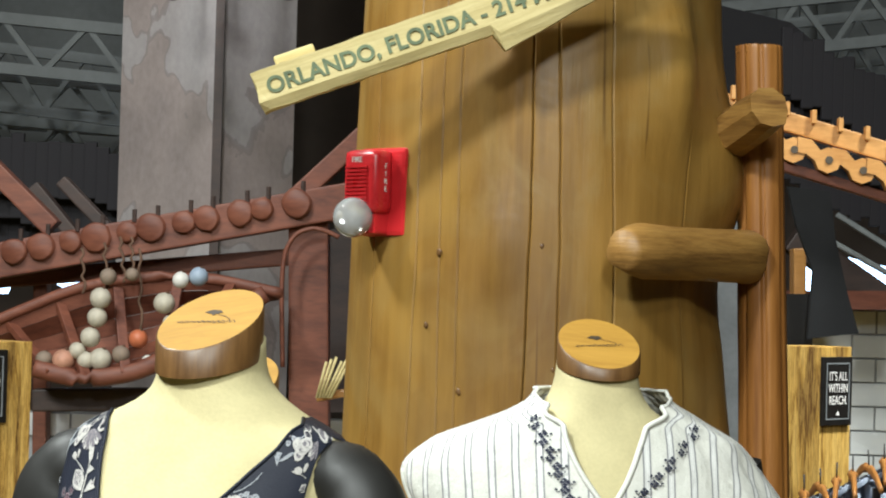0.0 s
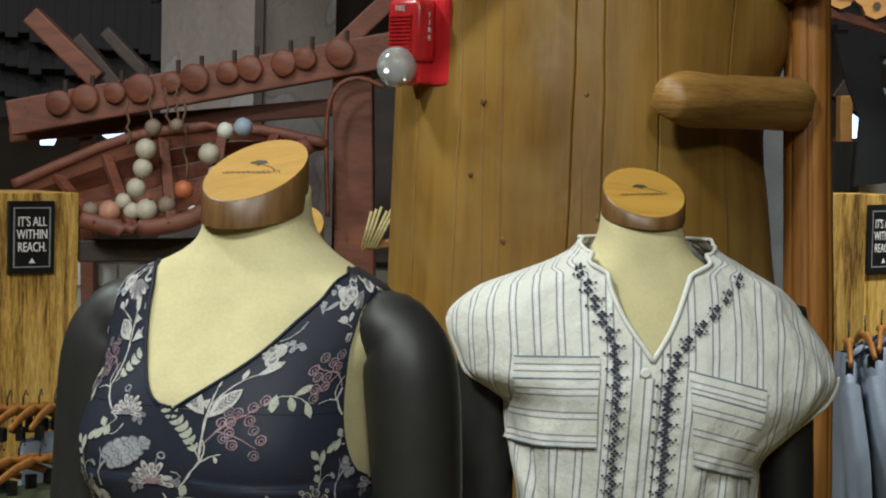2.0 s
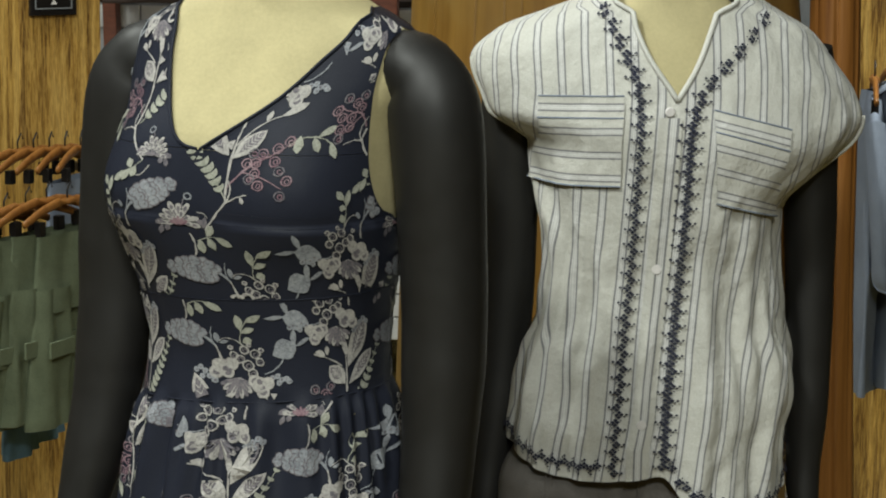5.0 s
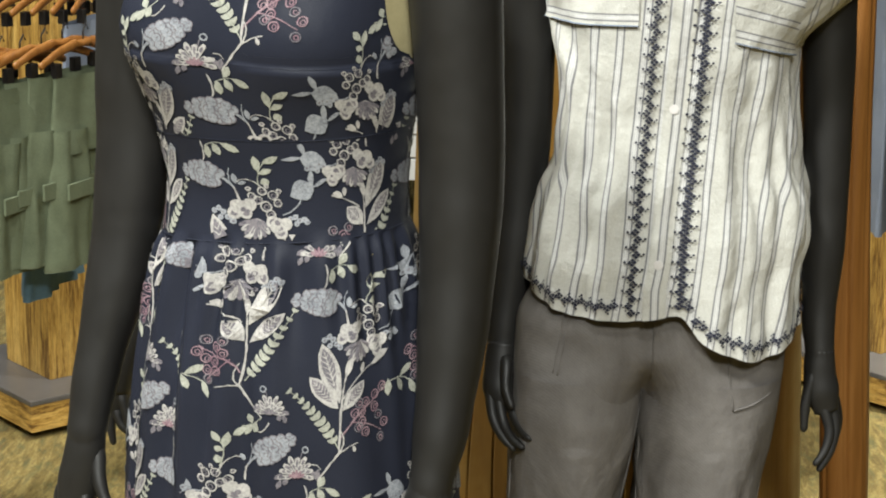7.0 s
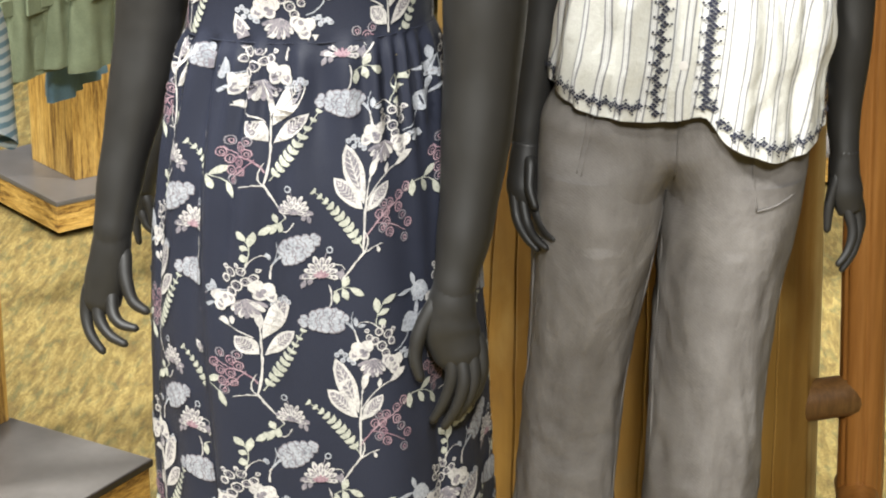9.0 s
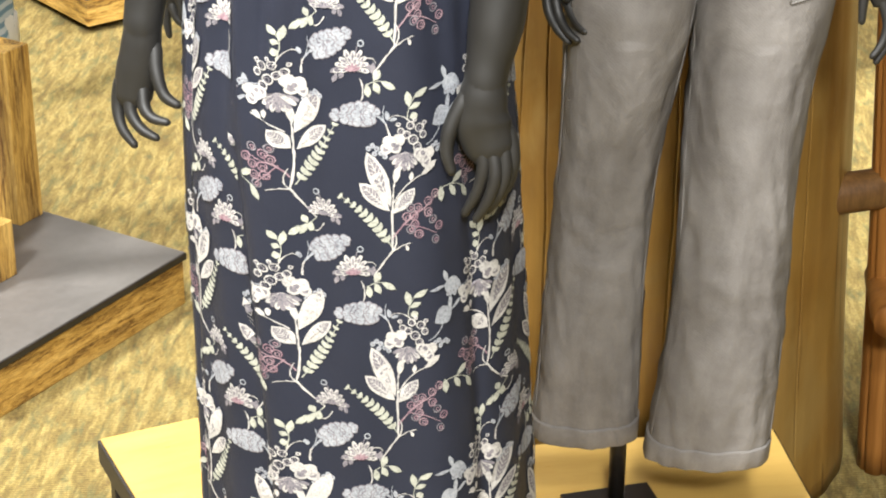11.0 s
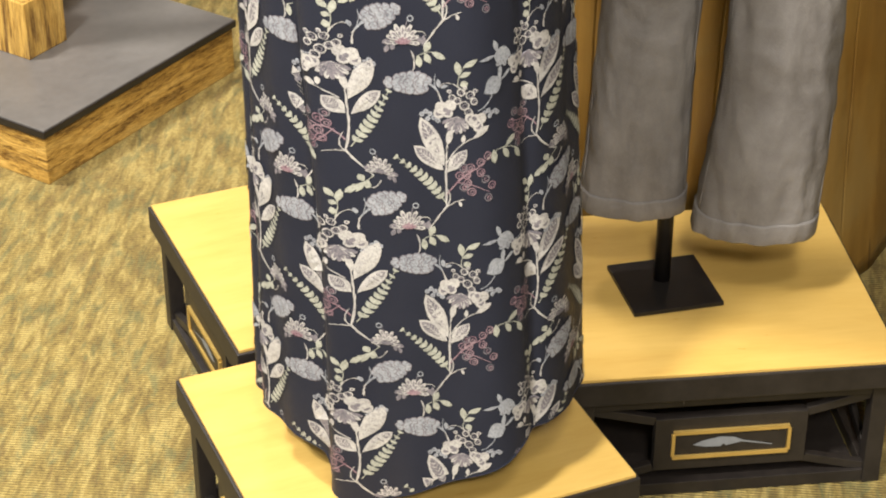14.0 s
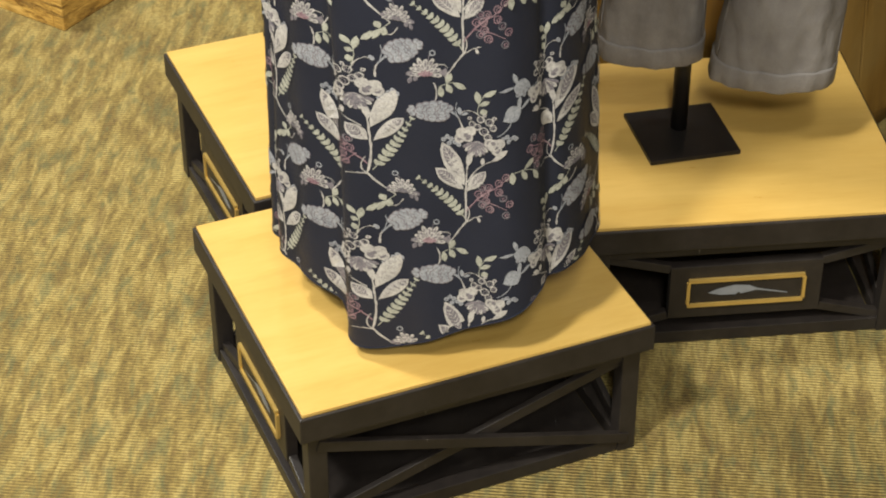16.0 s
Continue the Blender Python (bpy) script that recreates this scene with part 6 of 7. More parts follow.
def hanging_shirt(x, y, z, turn, seed, mat, label, length=0.62, group="shirts on the rack"):
    s = thing("hanging_shirt", label, "shirt", (x, y, z), turn, group)
    prof = curve_of([(0, 0.03), (0.015, 0.07), (0.05, 0.17), (0.08, 0.20), (0.2, 0.185), (length, 0.195)])
    bm = bmesh.new()
    n = 30
    rings = []
    for i in range(26):
        d = length * i / 25
        rings.append([(prof(d) * math.cos(2 * math.pi * k / n), (0.016 + 0.012 * min(1, d * 5)) * math.sin(2 * math.pi * k / n) * (1 + 1.3 * noise.noise((math.cos(2 * math.pi * k / n) * 6 + seed, 1, d * 4))), -d) for k in range(n)])
    loft(bm, rings, False)
    part("body", bm, mat, s, smooth=True)
    for sg in (-1, 1):
        bm = bmesh.new()
        p, r = smooth_path([(sg * 0.17, 0, -0.06), (sg * 0.215, -0.015, -0.18), (sg * 0.21, -0.03, -0.33), (sg * 0.20, -0.035, -0.36)], [0.045, 0.05, 0.045, 0.05], 6)
        tube(bm, p, r, 16, False, 0, 0.5, 0.25, seed)
        part("sleeve", bm, mat, s, smooth=True)
    bm = bmesh.new()
    tube(bm, [(-0.06, 0, -0.006), (-0.03, -0.025, 0.012), (0.03, -0.025, 0.012), (0.06, 0, -0.006)], 0.012, 8, True, 0, 0.5)
    part("collar", bm, mat, s, smooth=True)
    return s


for i in range(6):
    hanging_shirt(0.775 + 0.040 * i, 4.42 + 0.03 * i, 1.215 + 0.012 * i, 82 + 5 * math.sin(i * 2.0), i * 2.3, BLUEGREY, "blue-grey cotton shirt hanging in a row")
    hanger(0.775 + 0.040 * i, 4.42 + 0.03 * i, 1.225 + 0.012 * i, 82 + 5 * math.sin(i * 2.0), 0.36, "hangers on the racks", POLE)


def near_rack():
    r = thing("low_rack", "low dark-topped rack plinth with strand-board sides and blocks", "clothes rack", (-0.863, 2.761, 0), 61.9, "clothes racks")
    w, d, h = 0.468, 1.3, 0.088
    for x, y, sx, sy in ((w / 2, 0.011, w, 0.022), (w / 2, d - 0.011, w, 0.022), (0.011, d / 2, 0.022, d - 0.044), (w - 0.011, d / 2, 0.022, d - 0.044)):
        strand_box("plinth_side", r, x, y, h / 2, sx, sy, h, OSB_FLAT)
    strand_box("plinth_top", r, w / 2, d / 2, h + 0.005, w + 0.006, d + 0.006, 0.010, BLACKTOP, 0, "worn dark laminate top")
    strand_box("edging", r, w / 2, d / 2, h + 0.002, w + 0.010, d + 0.010, 0.013, BLACKFRAME, 0, "black top edging")
    strand_box("block", r, 0.21, 0.235, h + 0.010 + 0.05, 0.09, 0.11, 0.10, OSB)
    strand_box("block", r, 0.43, 0.36, h + 0.010 + 0.16, 0.06, 0.11, 0.32, OSB)
    bm = bmesh.new()
    beam(bm, (0.21, 0.235, h + 0.11), (0.21, 0.235, 1.25), 0.05, 0.05, 0.002)
    part("upright", bm, OLIVE, r, "dark green upright")
    return r


near_rack()
near_shirt = hanging_shirt(-1.045, 3.28, 0.93, 70, 80.0, BANDED, "blue striped shirt with white hem at the low rack", 0.55)
bm = bmesh.new()
loft(bm, [[(q * 0.196 * math.cos(2 * math.pi * k / 30), q * (0.029 + 0.006 * math.sin(3 * 2 * math.pi * k / 30)) * math.sin(2 * math.pi * k / 30), -d) for k in range(30)] for d, q in ((0.505, 1.0), (0.51, 1.03), (0.57, 1.04), (0.575, 1.0))], False)
part("hem", bm, WHITECOTTON, near_shirt, "plain white hem", smooth=True)


# ---- the timber stall, boat and floats behind ----
stall = thing("timber_stall", "red-brown timber stall frame with knobbed beam and braces", "stall")
stand = thing("carved_stall", "honey-coloured carved stall front with dark boards and netting", "stall")


def timber(name, a, b, w, h, mat, label, cat="beam"):
    bm = bmesh.new()
    beam(bm, a, b, w, h, 0.006)
    return part(name, bm, mat, stall if a[0] < 0.3 else stand, label)

timber('timber_beam', (-1.412, 6.200, 1.679), (-0.245, 6.200, 1.913), 0.100, 0.104, REDWOOD, 'long red-brown timber beam carrying round knobs', 'beam')
timber('timber_beam', (-1.445, 6.350, 1.632), (-0.452, 6.350, 1.737), 0.080, 0.051, REDWOOD, 'thin red-brown rail under the knobbed beam', 'beam')
for i in range(11):
    t = i / 10
    bm = bmesh.new()
    a, b = Vector((-1.263, 6.200, 1.729)), Vector((-0.446, 6.200, 1.890))
    c = a + (b - a) * (t + 0.012 * math.sin(i * 3.3))
    k = 1 + 0.18 * math.sin(i * 2.7)
    tube(bm, [c + Vector((0, -0.072, 0)), c + Vector((0, -0.066, 0)), c + Vector((0.03, 0.1, 0))], [0.033 * k, 0.038 * k, 0.040], 16, True, 0, 1.0, 0.16, i)
    part("beam_knob", bm, REDWOOD, stall, smooth=True)
    bm = bmesh.new()
    tube(bm, [c + Vector((0.02, -0.05, 0.03)), c + Vector((0.02, -0.05, 0.066))], 0.007, 8)
    part("beam_peg", bm, DARKWOOD, stall)
timber('timber_post', (-0.376, 6.250, 0.987), (-0.401, 6.250, 1.838), 0.120, 0.118, REDWOOD, 'upright red-brown timber post', 'post')
timber('timber_brace', (-0.445, 6.300, 1.915), (-0.221, 6.300, 2.134), 0.080, 0.058, REDWOOD, 'slanting red-brown timber brace', 'brace')
timber('timber_brace', (-1.377, 6.300, 1.992), (-1.175, 6.300, 1.801), 0.080, 0.058, REDWOOD, 'slanting red-brown timber brace', 'brace')
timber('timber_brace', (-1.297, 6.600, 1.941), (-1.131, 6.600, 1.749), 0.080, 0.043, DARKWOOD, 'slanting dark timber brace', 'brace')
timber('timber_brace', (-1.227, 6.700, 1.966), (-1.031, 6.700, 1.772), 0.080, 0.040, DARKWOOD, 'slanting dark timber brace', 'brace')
timber('timber_post', (-1.224, 6.400, 1.691), (-1.203, 6.400, 0.846), 0.080, 0.042, REDWOOD, 'thin red-brown timber post', 'post')
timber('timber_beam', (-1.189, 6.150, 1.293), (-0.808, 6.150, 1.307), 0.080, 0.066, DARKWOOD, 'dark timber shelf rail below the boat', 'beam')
timber('timber_beam', (-0.345, 5.900, 1.334), (-0.218, 5.900, 1.361), 0.050, 0.022, CARVED, 'pale wooden ledge end', 'beam')


def plaster_column():
    p = thing("plaster_column", "square pinkish-grey plastered column with stained patches", "column", (-0.733, 7.2, 0), 0)
    bm = bmesh.new()
    a, b, c = Vector((-1.149, 7.35, 0)), Vector((-0.770, 7.0, 0)), Vector((-0.533, 7.30, 0))
    d = a + c - b
    up = Vector((0, 0, 5.2))
    inv = p.matrix_world.inverted()
    lo = [inv @ v for v in (b, c, d, a)]
    loft(bm, [lo, [v + up for v in lo]])
    part("shaft", bm, PLASTER, p)
    bm = bmesh.new()
    beam(bm, inv @ (b + Vector((0.004, -0.004, 0))), inv @ (b + up + Vector((0.004, -0.004, 0))), 0.03, 0.03)
    part("corner_strip", bm, DARKWOOD, p, "dark corner strip")


plaster_column()


def boat():
    b = thing("wooden_boat", "small weathered red-brown wooden boat holding net floats", "boat", (-0.936, 6.000, 1.385))
    inv = b.matrix_world.inverted()
    rim = [Vector(v) for v in ((-1.153, 5.950, 1.394), (-1.040, 5.950, 1.371), (-0.928, 5.950, 1.378), (-0.816, 5.950, 1.414), (-0.691, 5.950, 1.506), (-0.501, 5.950, 1.624))]
    back = [Vector(v) for v in ((-1.383, 6.100, 1.484), (-1.221, 6.100, 1.558), (-1.058, 6.100, 1.625), (-0.878, 6.100, 1.660), (-0.696, 6.100, 1.665), (-0.464, 6.100, 1.625))]
    n = 24
    low, _ = smooth_path(rim, [0.02] * len(rim), 6)
    top, _ = smooth_path(back, [0.02] * len(back), 6)
    k = min(len(low), len(top))
    for s in range(6):
        bm = bmesh.new()
        rows = []
        for q in (s / 6, (s + 0.96) / 6):
            rows.append([inv @ (low[i] * (1 - q) + top[i] * q + Vector((0, 0.14 * math.sin(math.pi * min(1, q * 1.1)), -0.02 * math.sin(math.pi * q)))) for i in range(k)])
        vs = [[bm.verts.new(p) for p in r] for r in rows]
        wv = [[bm.verts.new(p + Vector((0, 0.012, 0))) for p in r] for r in rows]
        for i in range(k - 1):
            bm.faces.new((vs[0][i], vs[0][i + 1], vs[1][i + 1], vs[1][i]))
            bm.faces.new((wv[0][i], wv[0][i + 1], wv[1][i + 1], wv[1][i]))
            bm.faces.new((vs[1][i], vs[1][i + 1], wv[1][i + 1], wv[1][i]))
            bm.faces.new((vs[0][i], vs[0][i + 1], wv[0][i + 1], wv[0][i]))
        part("plank", bm, REDWOOD, b)
    bm = bmesh.new()
    tube(bm, [inv @ p for p in low], 0.026, 10, True, 0, 0.7)
    part("gunwale", bm, REDWOOD, b, smooth=True)
    bm = bmesh.new()
    tube(bm, [inv @ p for p in top], 0.016, 10, True, 0, 0.7)
    part("rail", bm, REDWOOD, b, smooth=True)
    for i in (3, 8, 14, 20, 25):
        if i < k:
            bm = bmesh.new()
            beam(bm, inv @ (low[i] + Vector((0, -0.01, 0))), inv @ (top[i] + Vector((0.05, 0.02, 0))), 0.03, 0.02, 0.003)
            part("rib", bm, REDWOOD, b)


boat()


FLOAT_MATS = {"a": plain("weathered_float", (0.42, 0.38, 0.30), 0.6, 0.0, 30, 0.45), "r": plain("rust_stained_float", (0.40, 0.20, 0.13), 0.6, 0.0, 30, 0.6), "b": plain("brown_float", (0.20, 0.15, 0.11), 0.7, 0.0, 30, 0.4), "w": plain("white_float", (0.62, 0.60, 0.55), 0.5, 0.0, 20, 0.1), "s": plain("pale_blue_float", (0.28, 0.34, 0.42), 0.5, 0.0, 20, 0.15), "o": plain("orange_float", (0.42, 0.12, 0.05), 0.5, 0.0, 20, 0.35)}
FLOAT_LABEL = {"a": "weathered cream fishing float with dark stains", "r": "rust-stained cream fishing float", "b": "dull brown fishing float", "w": "clean white fishing float", "s": "pale blue fishing float", "o": "faded orange fishing float"}


def net_float(x, y, z, r, kind):
    f = thing("net_float", FLOAT_LABEL[kind], "float", (x, y, z), 0, "net floats in the boat")
    bm = bmesh.new()
    bmesh.ops.create_uvsphere(bm, u_segments=24, v_segments=16, radius=r)
    for v in bm.verts:
        v.co *= 1 + 0.03 * noise.noise(v.co * 40 + Vector((x * 9, 0, 0)))
    part("ball", bm, FLOAT_MATS[kind], f, smooth=True)
    bm = bmesh.new()
    tube(bm, [(0.3 * r, -0.2 * r, r * 0.85), (0.32 * r, -0.2 * r, r * 1.08)], r * 0.16, 8)
    part("plug", bm, ROPE, f)


net_float(-0.973, 5.970, 1.598, 0.0307, 'a')
net_float(-0.981, 5.970, 1.543, 0.0290, 'a')
net_float(-0.999, 5.970, 1.486, 0.0290, 'a')
net_float(-1.035, 5.970, 1.447, 0.0242, 'a')
net_float(-1.074, 5.970, 1.418, 0.0323, 'r')
net_float(-1.010, 5.970, 1.420, 0.0258, 'a')
net_float(-0.968, 5.970, 1.424, 0.0323, 'a')
net_float(-0.910, 5.970, 1.439, 0.0258, 'b')
net_float(-0.791, 5.970, 1.589, 0.0307, 'a')
net_float(-0.746, 5.970, 1.656, 0.0242, 'w')
net_float(-0.695, 5.970, 1.667, 0.0274, 's')
net_float(-0.862, 5.970, 1.485, 0.0274, 'o')
net_float(-0.832, 5.970, 1.421, 0.0194, 'w')
net_float(-0.953, 5.970, 1.660, 0.0242, 'b')
net_float(-1.129, 5.970, 1.420, 0.0242, 'b')
net_float(-0.885, 5.970, 1.668, 0.0194, 'b')
net_float(-0.775, 5.970, 1.536, 0.0194, 'a')
bm = bmesh.new()
a, b = Vector((-1.045, 6.050, 1.740)), Vector((-1.024, 6.000, 1.610))
tube(bm, [a + (b - a) * (i / 8) + Vector((0.006 * math.sin(i * 2.2), 0, 0)) for i in range(9)], 0.004, 6)
tagged(mesh_object("float_line", bm, ROPE), "thin tarred line hanging from the beam", "rope", "float lines")
bm = bmesh.new()
a, b = Vector((-0.980, 6.050, 1.758)), Vector((-0.959, 6.000, 1.611))
tube(bm, [a + (b - a) * (i / 8) + Vector((0.006 * math.sin(i * 2.2), 0, 0)) for i in range(9)], 0.004, 6)
tagged(mesh_object("float_line", bm, ROPE), "thin tarred line hanging from the beam", "rope", "float lines")
bm = bmesh.new()
a, b = Vector((-0.936, 6.050, 1.776)), Vector((-0.908, 6.000, 1.645))
tube(bm, [a + (b - a) * (i / 8) + Vector((0.006 * math.sin(i * 2.2), 0, 0)) for i in range(9)], 0.004, 6)
tagged(mesh_object("float_line", bm, ROPE), "thin tarred line hanging from the beam", "rope", "float lines")
bm = bmesh.new()
a, b = Vector((-0.878, 6.050, 1.744)), Vector((-0.858, 6.000, 1.501))
tube(bm, [a + (b - a) * (i / 8) + Vector((0.006 * math.sin(i * 2.2), 0, 0)) for i in range(9)], 0.004, 6)
tagged(mesh_object("float_line", bm, ROPE), "thin tarred line hanging from the beam", "rope", "float lines")
bm = bmesh.new()
a, b = Vector((-0.903, 6.050, 1.776)), Vector((-0.887, 6.000, 1.678))
tube(bm, [a + (b - a) * (i / 8) + Vector((0.006 * math.sin(i * 2.2), 0, 0)) for i in range(9)], 0.004, 6)
tagged(mesh_object("float_line", bm, ROPE), "thin tarred line hanging from the beam", "rope", "float lines")
bm = bmesh.new()
tube(bm, [(-0.342, 5.850, 1.336), (-0.317, 5.850, 1.439)], 0.004, 6)
tagged(mesh_object("reed", bm, SIGNWOOD), "dry pale reed in a bundle", "reed", "bundle of reeds")
bm = bmesh.new()
tube(bm, [(-0.334, 5.850, 1.336), (-0.303, 5.850, 1.446)], 0.004, 6)
tagged(mesh_object("reed", bm, SIGNWOOD), "dry pale reed in a bundle", "reed", "bundle of reeds")
bm = bmesh.new()
tube(bm, [(-0.326, 5.850, 1.337), (-0.289, 5.850, 1.453)], 0.004, 6)
tagged(mesh_object("reed", bm, SIGNWOOD), "dry pale reed in a bundle", "reed", "bundle of reeds")
bm = bmesh.new()
tube(bm, [(-0.319, 5.850, 1.337), (-0.274, 5.850, 1.441)], 0.004, 6)
tagged(mesh_object("reed", bm, SIGNWOOD), "dry pale reed in a bundle", "reed", "bundle of reeds")
bm = bmesh.new()
tube(bm, [(-0.311, 5.850, 1.337), (-0.260, 5.850, 1.447)], 0.004, 6)
tagged(mesh_object("reed", bm, SIGNWOOD), "dry pale reed in a bundle", "reed", "bundle of reeds")
bm = bmesh.new()
tube(bm, [(-0.303, 5.850, 1.337), (-0.246, 5.850, 1.454)], 0.004, 6)
tagged(mesh_object("reed", bm, SIGNWOOD), "dry pale reed in a bundle", "reed", "bundle of reeds")
bm = bmesh.new()
p, r = smooth_path([(-0.458, 6.100, 1.411), (-0.466, 6.100, 1.691), (-0.436, 6.100, 1.791), (-0.371, 6.100, 1.817), (-0.304, 6.100, 1.794)], [0.007] * 5, 8)
tube(bm, p, r, 8)
tagged(mesh_object("hose", bm, REDWOOD), "red-brown hose hooped over the post", "hose")


def tile_wall(a, b, rows, label):
    """A low wall faced with white tiles in running bond."""
    a, b = Vector(a), Vector(b)
    w = thing("tile_wall", label, "wall", a, 0, "", "structure")
    L, H = (b - a).length, rows * 0.075
    bm = bmesh.new()
    box(bm, L / 2, 0.03, -H / 2, L, 0.05, H)
    part("backing", bm, GROUT, w)
    me = None
    for j in range(rows):
        x = 0.004 - (0.075 if j % 2 else 0.0)
        while x < L - 0.02:
            if x >= 0:
                if me is None:
                    bm = bmesh.new()
                    box(bm, 0.072, 0, -0.036, 0.144, 0.012, 0.069, 0.002)
                    tile = part("tile", bm, TILE, w)
                    me = tile.data
                    tile.location = (x, 0, -j * 0.075 - 0.002)
                else:
                    tile = new("tile", me)
                    tile.parent = w
                    tile.location = (x, 0, -j * 0.075 - 0.002)
            x += 0.150


tile_wall((-1.291, 6.500, 1.237), (-0.028, 6.500, 1.272), 14, 'white tiled counter wall behind the stall')
tile_wall((1.051, 6.500, 1.622), (1.613, 6.500, 1.637), 14, 'white tiled counter wall behind the shirts')


def shingle_roof(a, b, drop, n, label):
    """A dark roof edge of overlapping uneven shingles."""
    a, b = Vector(a), Vector(b)
    r = thing("stall_roof", label, "roof", a)
    d = b - a
    rnd = random.Random(11)
    for i in range(n):
        for row in range(3):
            bm = bmesh.new()
            c = d * ((i + 0.5 * (row % 2)) / n) + Vector((0, 0.10 * row - 0.05, -drop * row / 3 + rnd.uniform(-0.02, 0.02)))
            box(bm, c.x, c.y, c.z - drop / 4, d.length / n * 1.06, 0.03, drop / 1.7, 0.006, None)
            part("shingle", bm, DARKROOF, r)


shingle_roof((-1.857, 7.800, 2.209), (-1.135, 7.800, 2.102), 0.36, 16, 'dark shingled stall roof with ragged edge')
shingle_roof((1.226, 7.600, 2.618), (1.747, 7.600, 2.364), 0.42, 14, 'dark shingled stall roof with ragged edge')
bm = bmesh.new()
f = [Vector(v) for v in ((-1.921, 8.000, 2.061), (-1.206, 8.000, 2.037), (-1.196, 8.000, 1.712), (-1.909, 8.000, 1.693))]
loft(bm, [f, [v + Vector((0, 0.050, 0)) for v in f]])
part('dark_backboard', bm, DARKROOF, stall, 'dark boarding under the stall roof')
bm = bmesh.new()
f = [Vector(v) for v in ((0.975, 8.200, 2.819), (1.344, 8.200, 2.740), (1.797, 8.200, 2.374), (1.803, 8.200, 2.107), (0.986, 8.200, 2.374))]
loft(bm, [f, [v + Vector((0, 0.050, 0)) for v in f]])
part('dark_backboard', bm, DARKROOF, stand, 'dark boarding over the carved beam')
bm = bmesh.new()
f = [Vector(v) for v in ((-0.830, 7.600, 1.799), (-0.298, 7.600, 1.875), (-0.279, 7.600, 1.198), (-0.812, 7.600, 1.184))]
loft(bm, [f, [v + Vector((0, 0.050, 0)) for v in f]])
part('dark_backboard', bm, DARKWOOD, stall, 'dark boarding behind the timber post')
bm = bmesh.new()
f = [Vector(v) for v in ((0.888, 7.000, 1.926), (0.991, 7.000, 1.967), (1.012, 7.000, 1.136), (0.908, 7.000, 1.133))]
loft(bm, [f, [v + Vector((0, 0.050, 0)) for v in f]])
part('grey_board', bm, GREY, stand, 'blue-grey board behind the column')
bm = bmesh.new()
f = [Vector(v) for v in ((1.018, 6.300, 1.674), (1.426, 6.300, 1.685), (1.428, 6.300, 1.629), (1.019, 6.300, 1.617))]
loft(bm, [f, [v + Vector((0, 0.200, 0)) for v in f]])
part('brown_counter', bm, REDWOOD, stand, 'brown timber counter edge')
bm = bmesh.new()
f = [Vector(v) for v in ((0.989, 6.000, 1.664), (1.064, 6.000, 1.666), (1.068, 6.000, 1.472), (0.994, 6.000, 1.470))]
loft(bm, [f, [v + Vector((0, 0.200, 0)) for v in f]])
part('dark_display', bm, IRON, stand, 'dark box display on the counter')
bm = bmesh.new()
f = [Vector(v) for v in ((0.970, 5.900, 1.967), (1.090, 5.900, 1.955), (1.106, 5.900, 1.827), (1.145, 5.900, 1.669), (1.179, 5.900, 1.558), (1.036, 5.900, 1.538), (1.047, 5.900, 1.730), (0.997, 5.900, 1.856))]
loft(bm, [f, [v + Vector((0, 0.030, 0)) for v in f]])
part('dark_netting', bm, BLACKNET, stand, 'black netting hanging from the carved beam')
bm = bmesh.new()
f = [Vector(v) for v in ((-1.932, 9.000, 1.827), (-1.808, 9.000, 1.879), (-1.781, 9.000, 1.807), (-1.876, 9.000, 1.585), (-1.925, 9.000, 1.584))]
loft(bm, [f, [v + Vector((0, 0.050, 0)) for v in f]])
tagged(mesh_object('window_1', bm, DAYLIGHT, False), 'bright window with blue daylight', 'window', kind='structure')
bm = bmesh.new()
f = [Vector(v) for v in ((-1.671, 9.000, 1.639), (-1.470, 9.000, 1.815), (-1.455, 9.000, 1.718), (-1.584, 9.000, 1.593))]
loft(bm, [f, [v + Vector((0, 0.050, 0)) for v in f]])
tagged(mesh_object('window_2', bm, DAYLIGHT, False), 'bright window with blue daylight', 'window', kind='structure')
bm = bmesh.new()
f = [Vector(v) for v in ((1.534, 9.000, 1.885), (1.987, 9.000, 1.788), (1.989, 9.000, 1.690), (1.539, 9.000, 1.678))]
loft(bm, [f, [v + Vector((0, 0.050, 0)) for v in f]])
tagged(mesh_object('window_3', bm, DAYLIGHT, False), 'bright window with blue daylight', 'window', kind='structure')
bm = bmesh.new()
f = [Vector(v) for v in ((0.685, 5.600, 2.286), (0.743, 5.600, 2.219), (0.708, 5.600, 2.176), (0.688, 5.600, 2.175))]
loft(bm, [f, [v + Vector((0, 0.030, 0)) for v in f]])
part('pale_board', bm, SIGNWOOD, stand, 'pale board end behind the column')


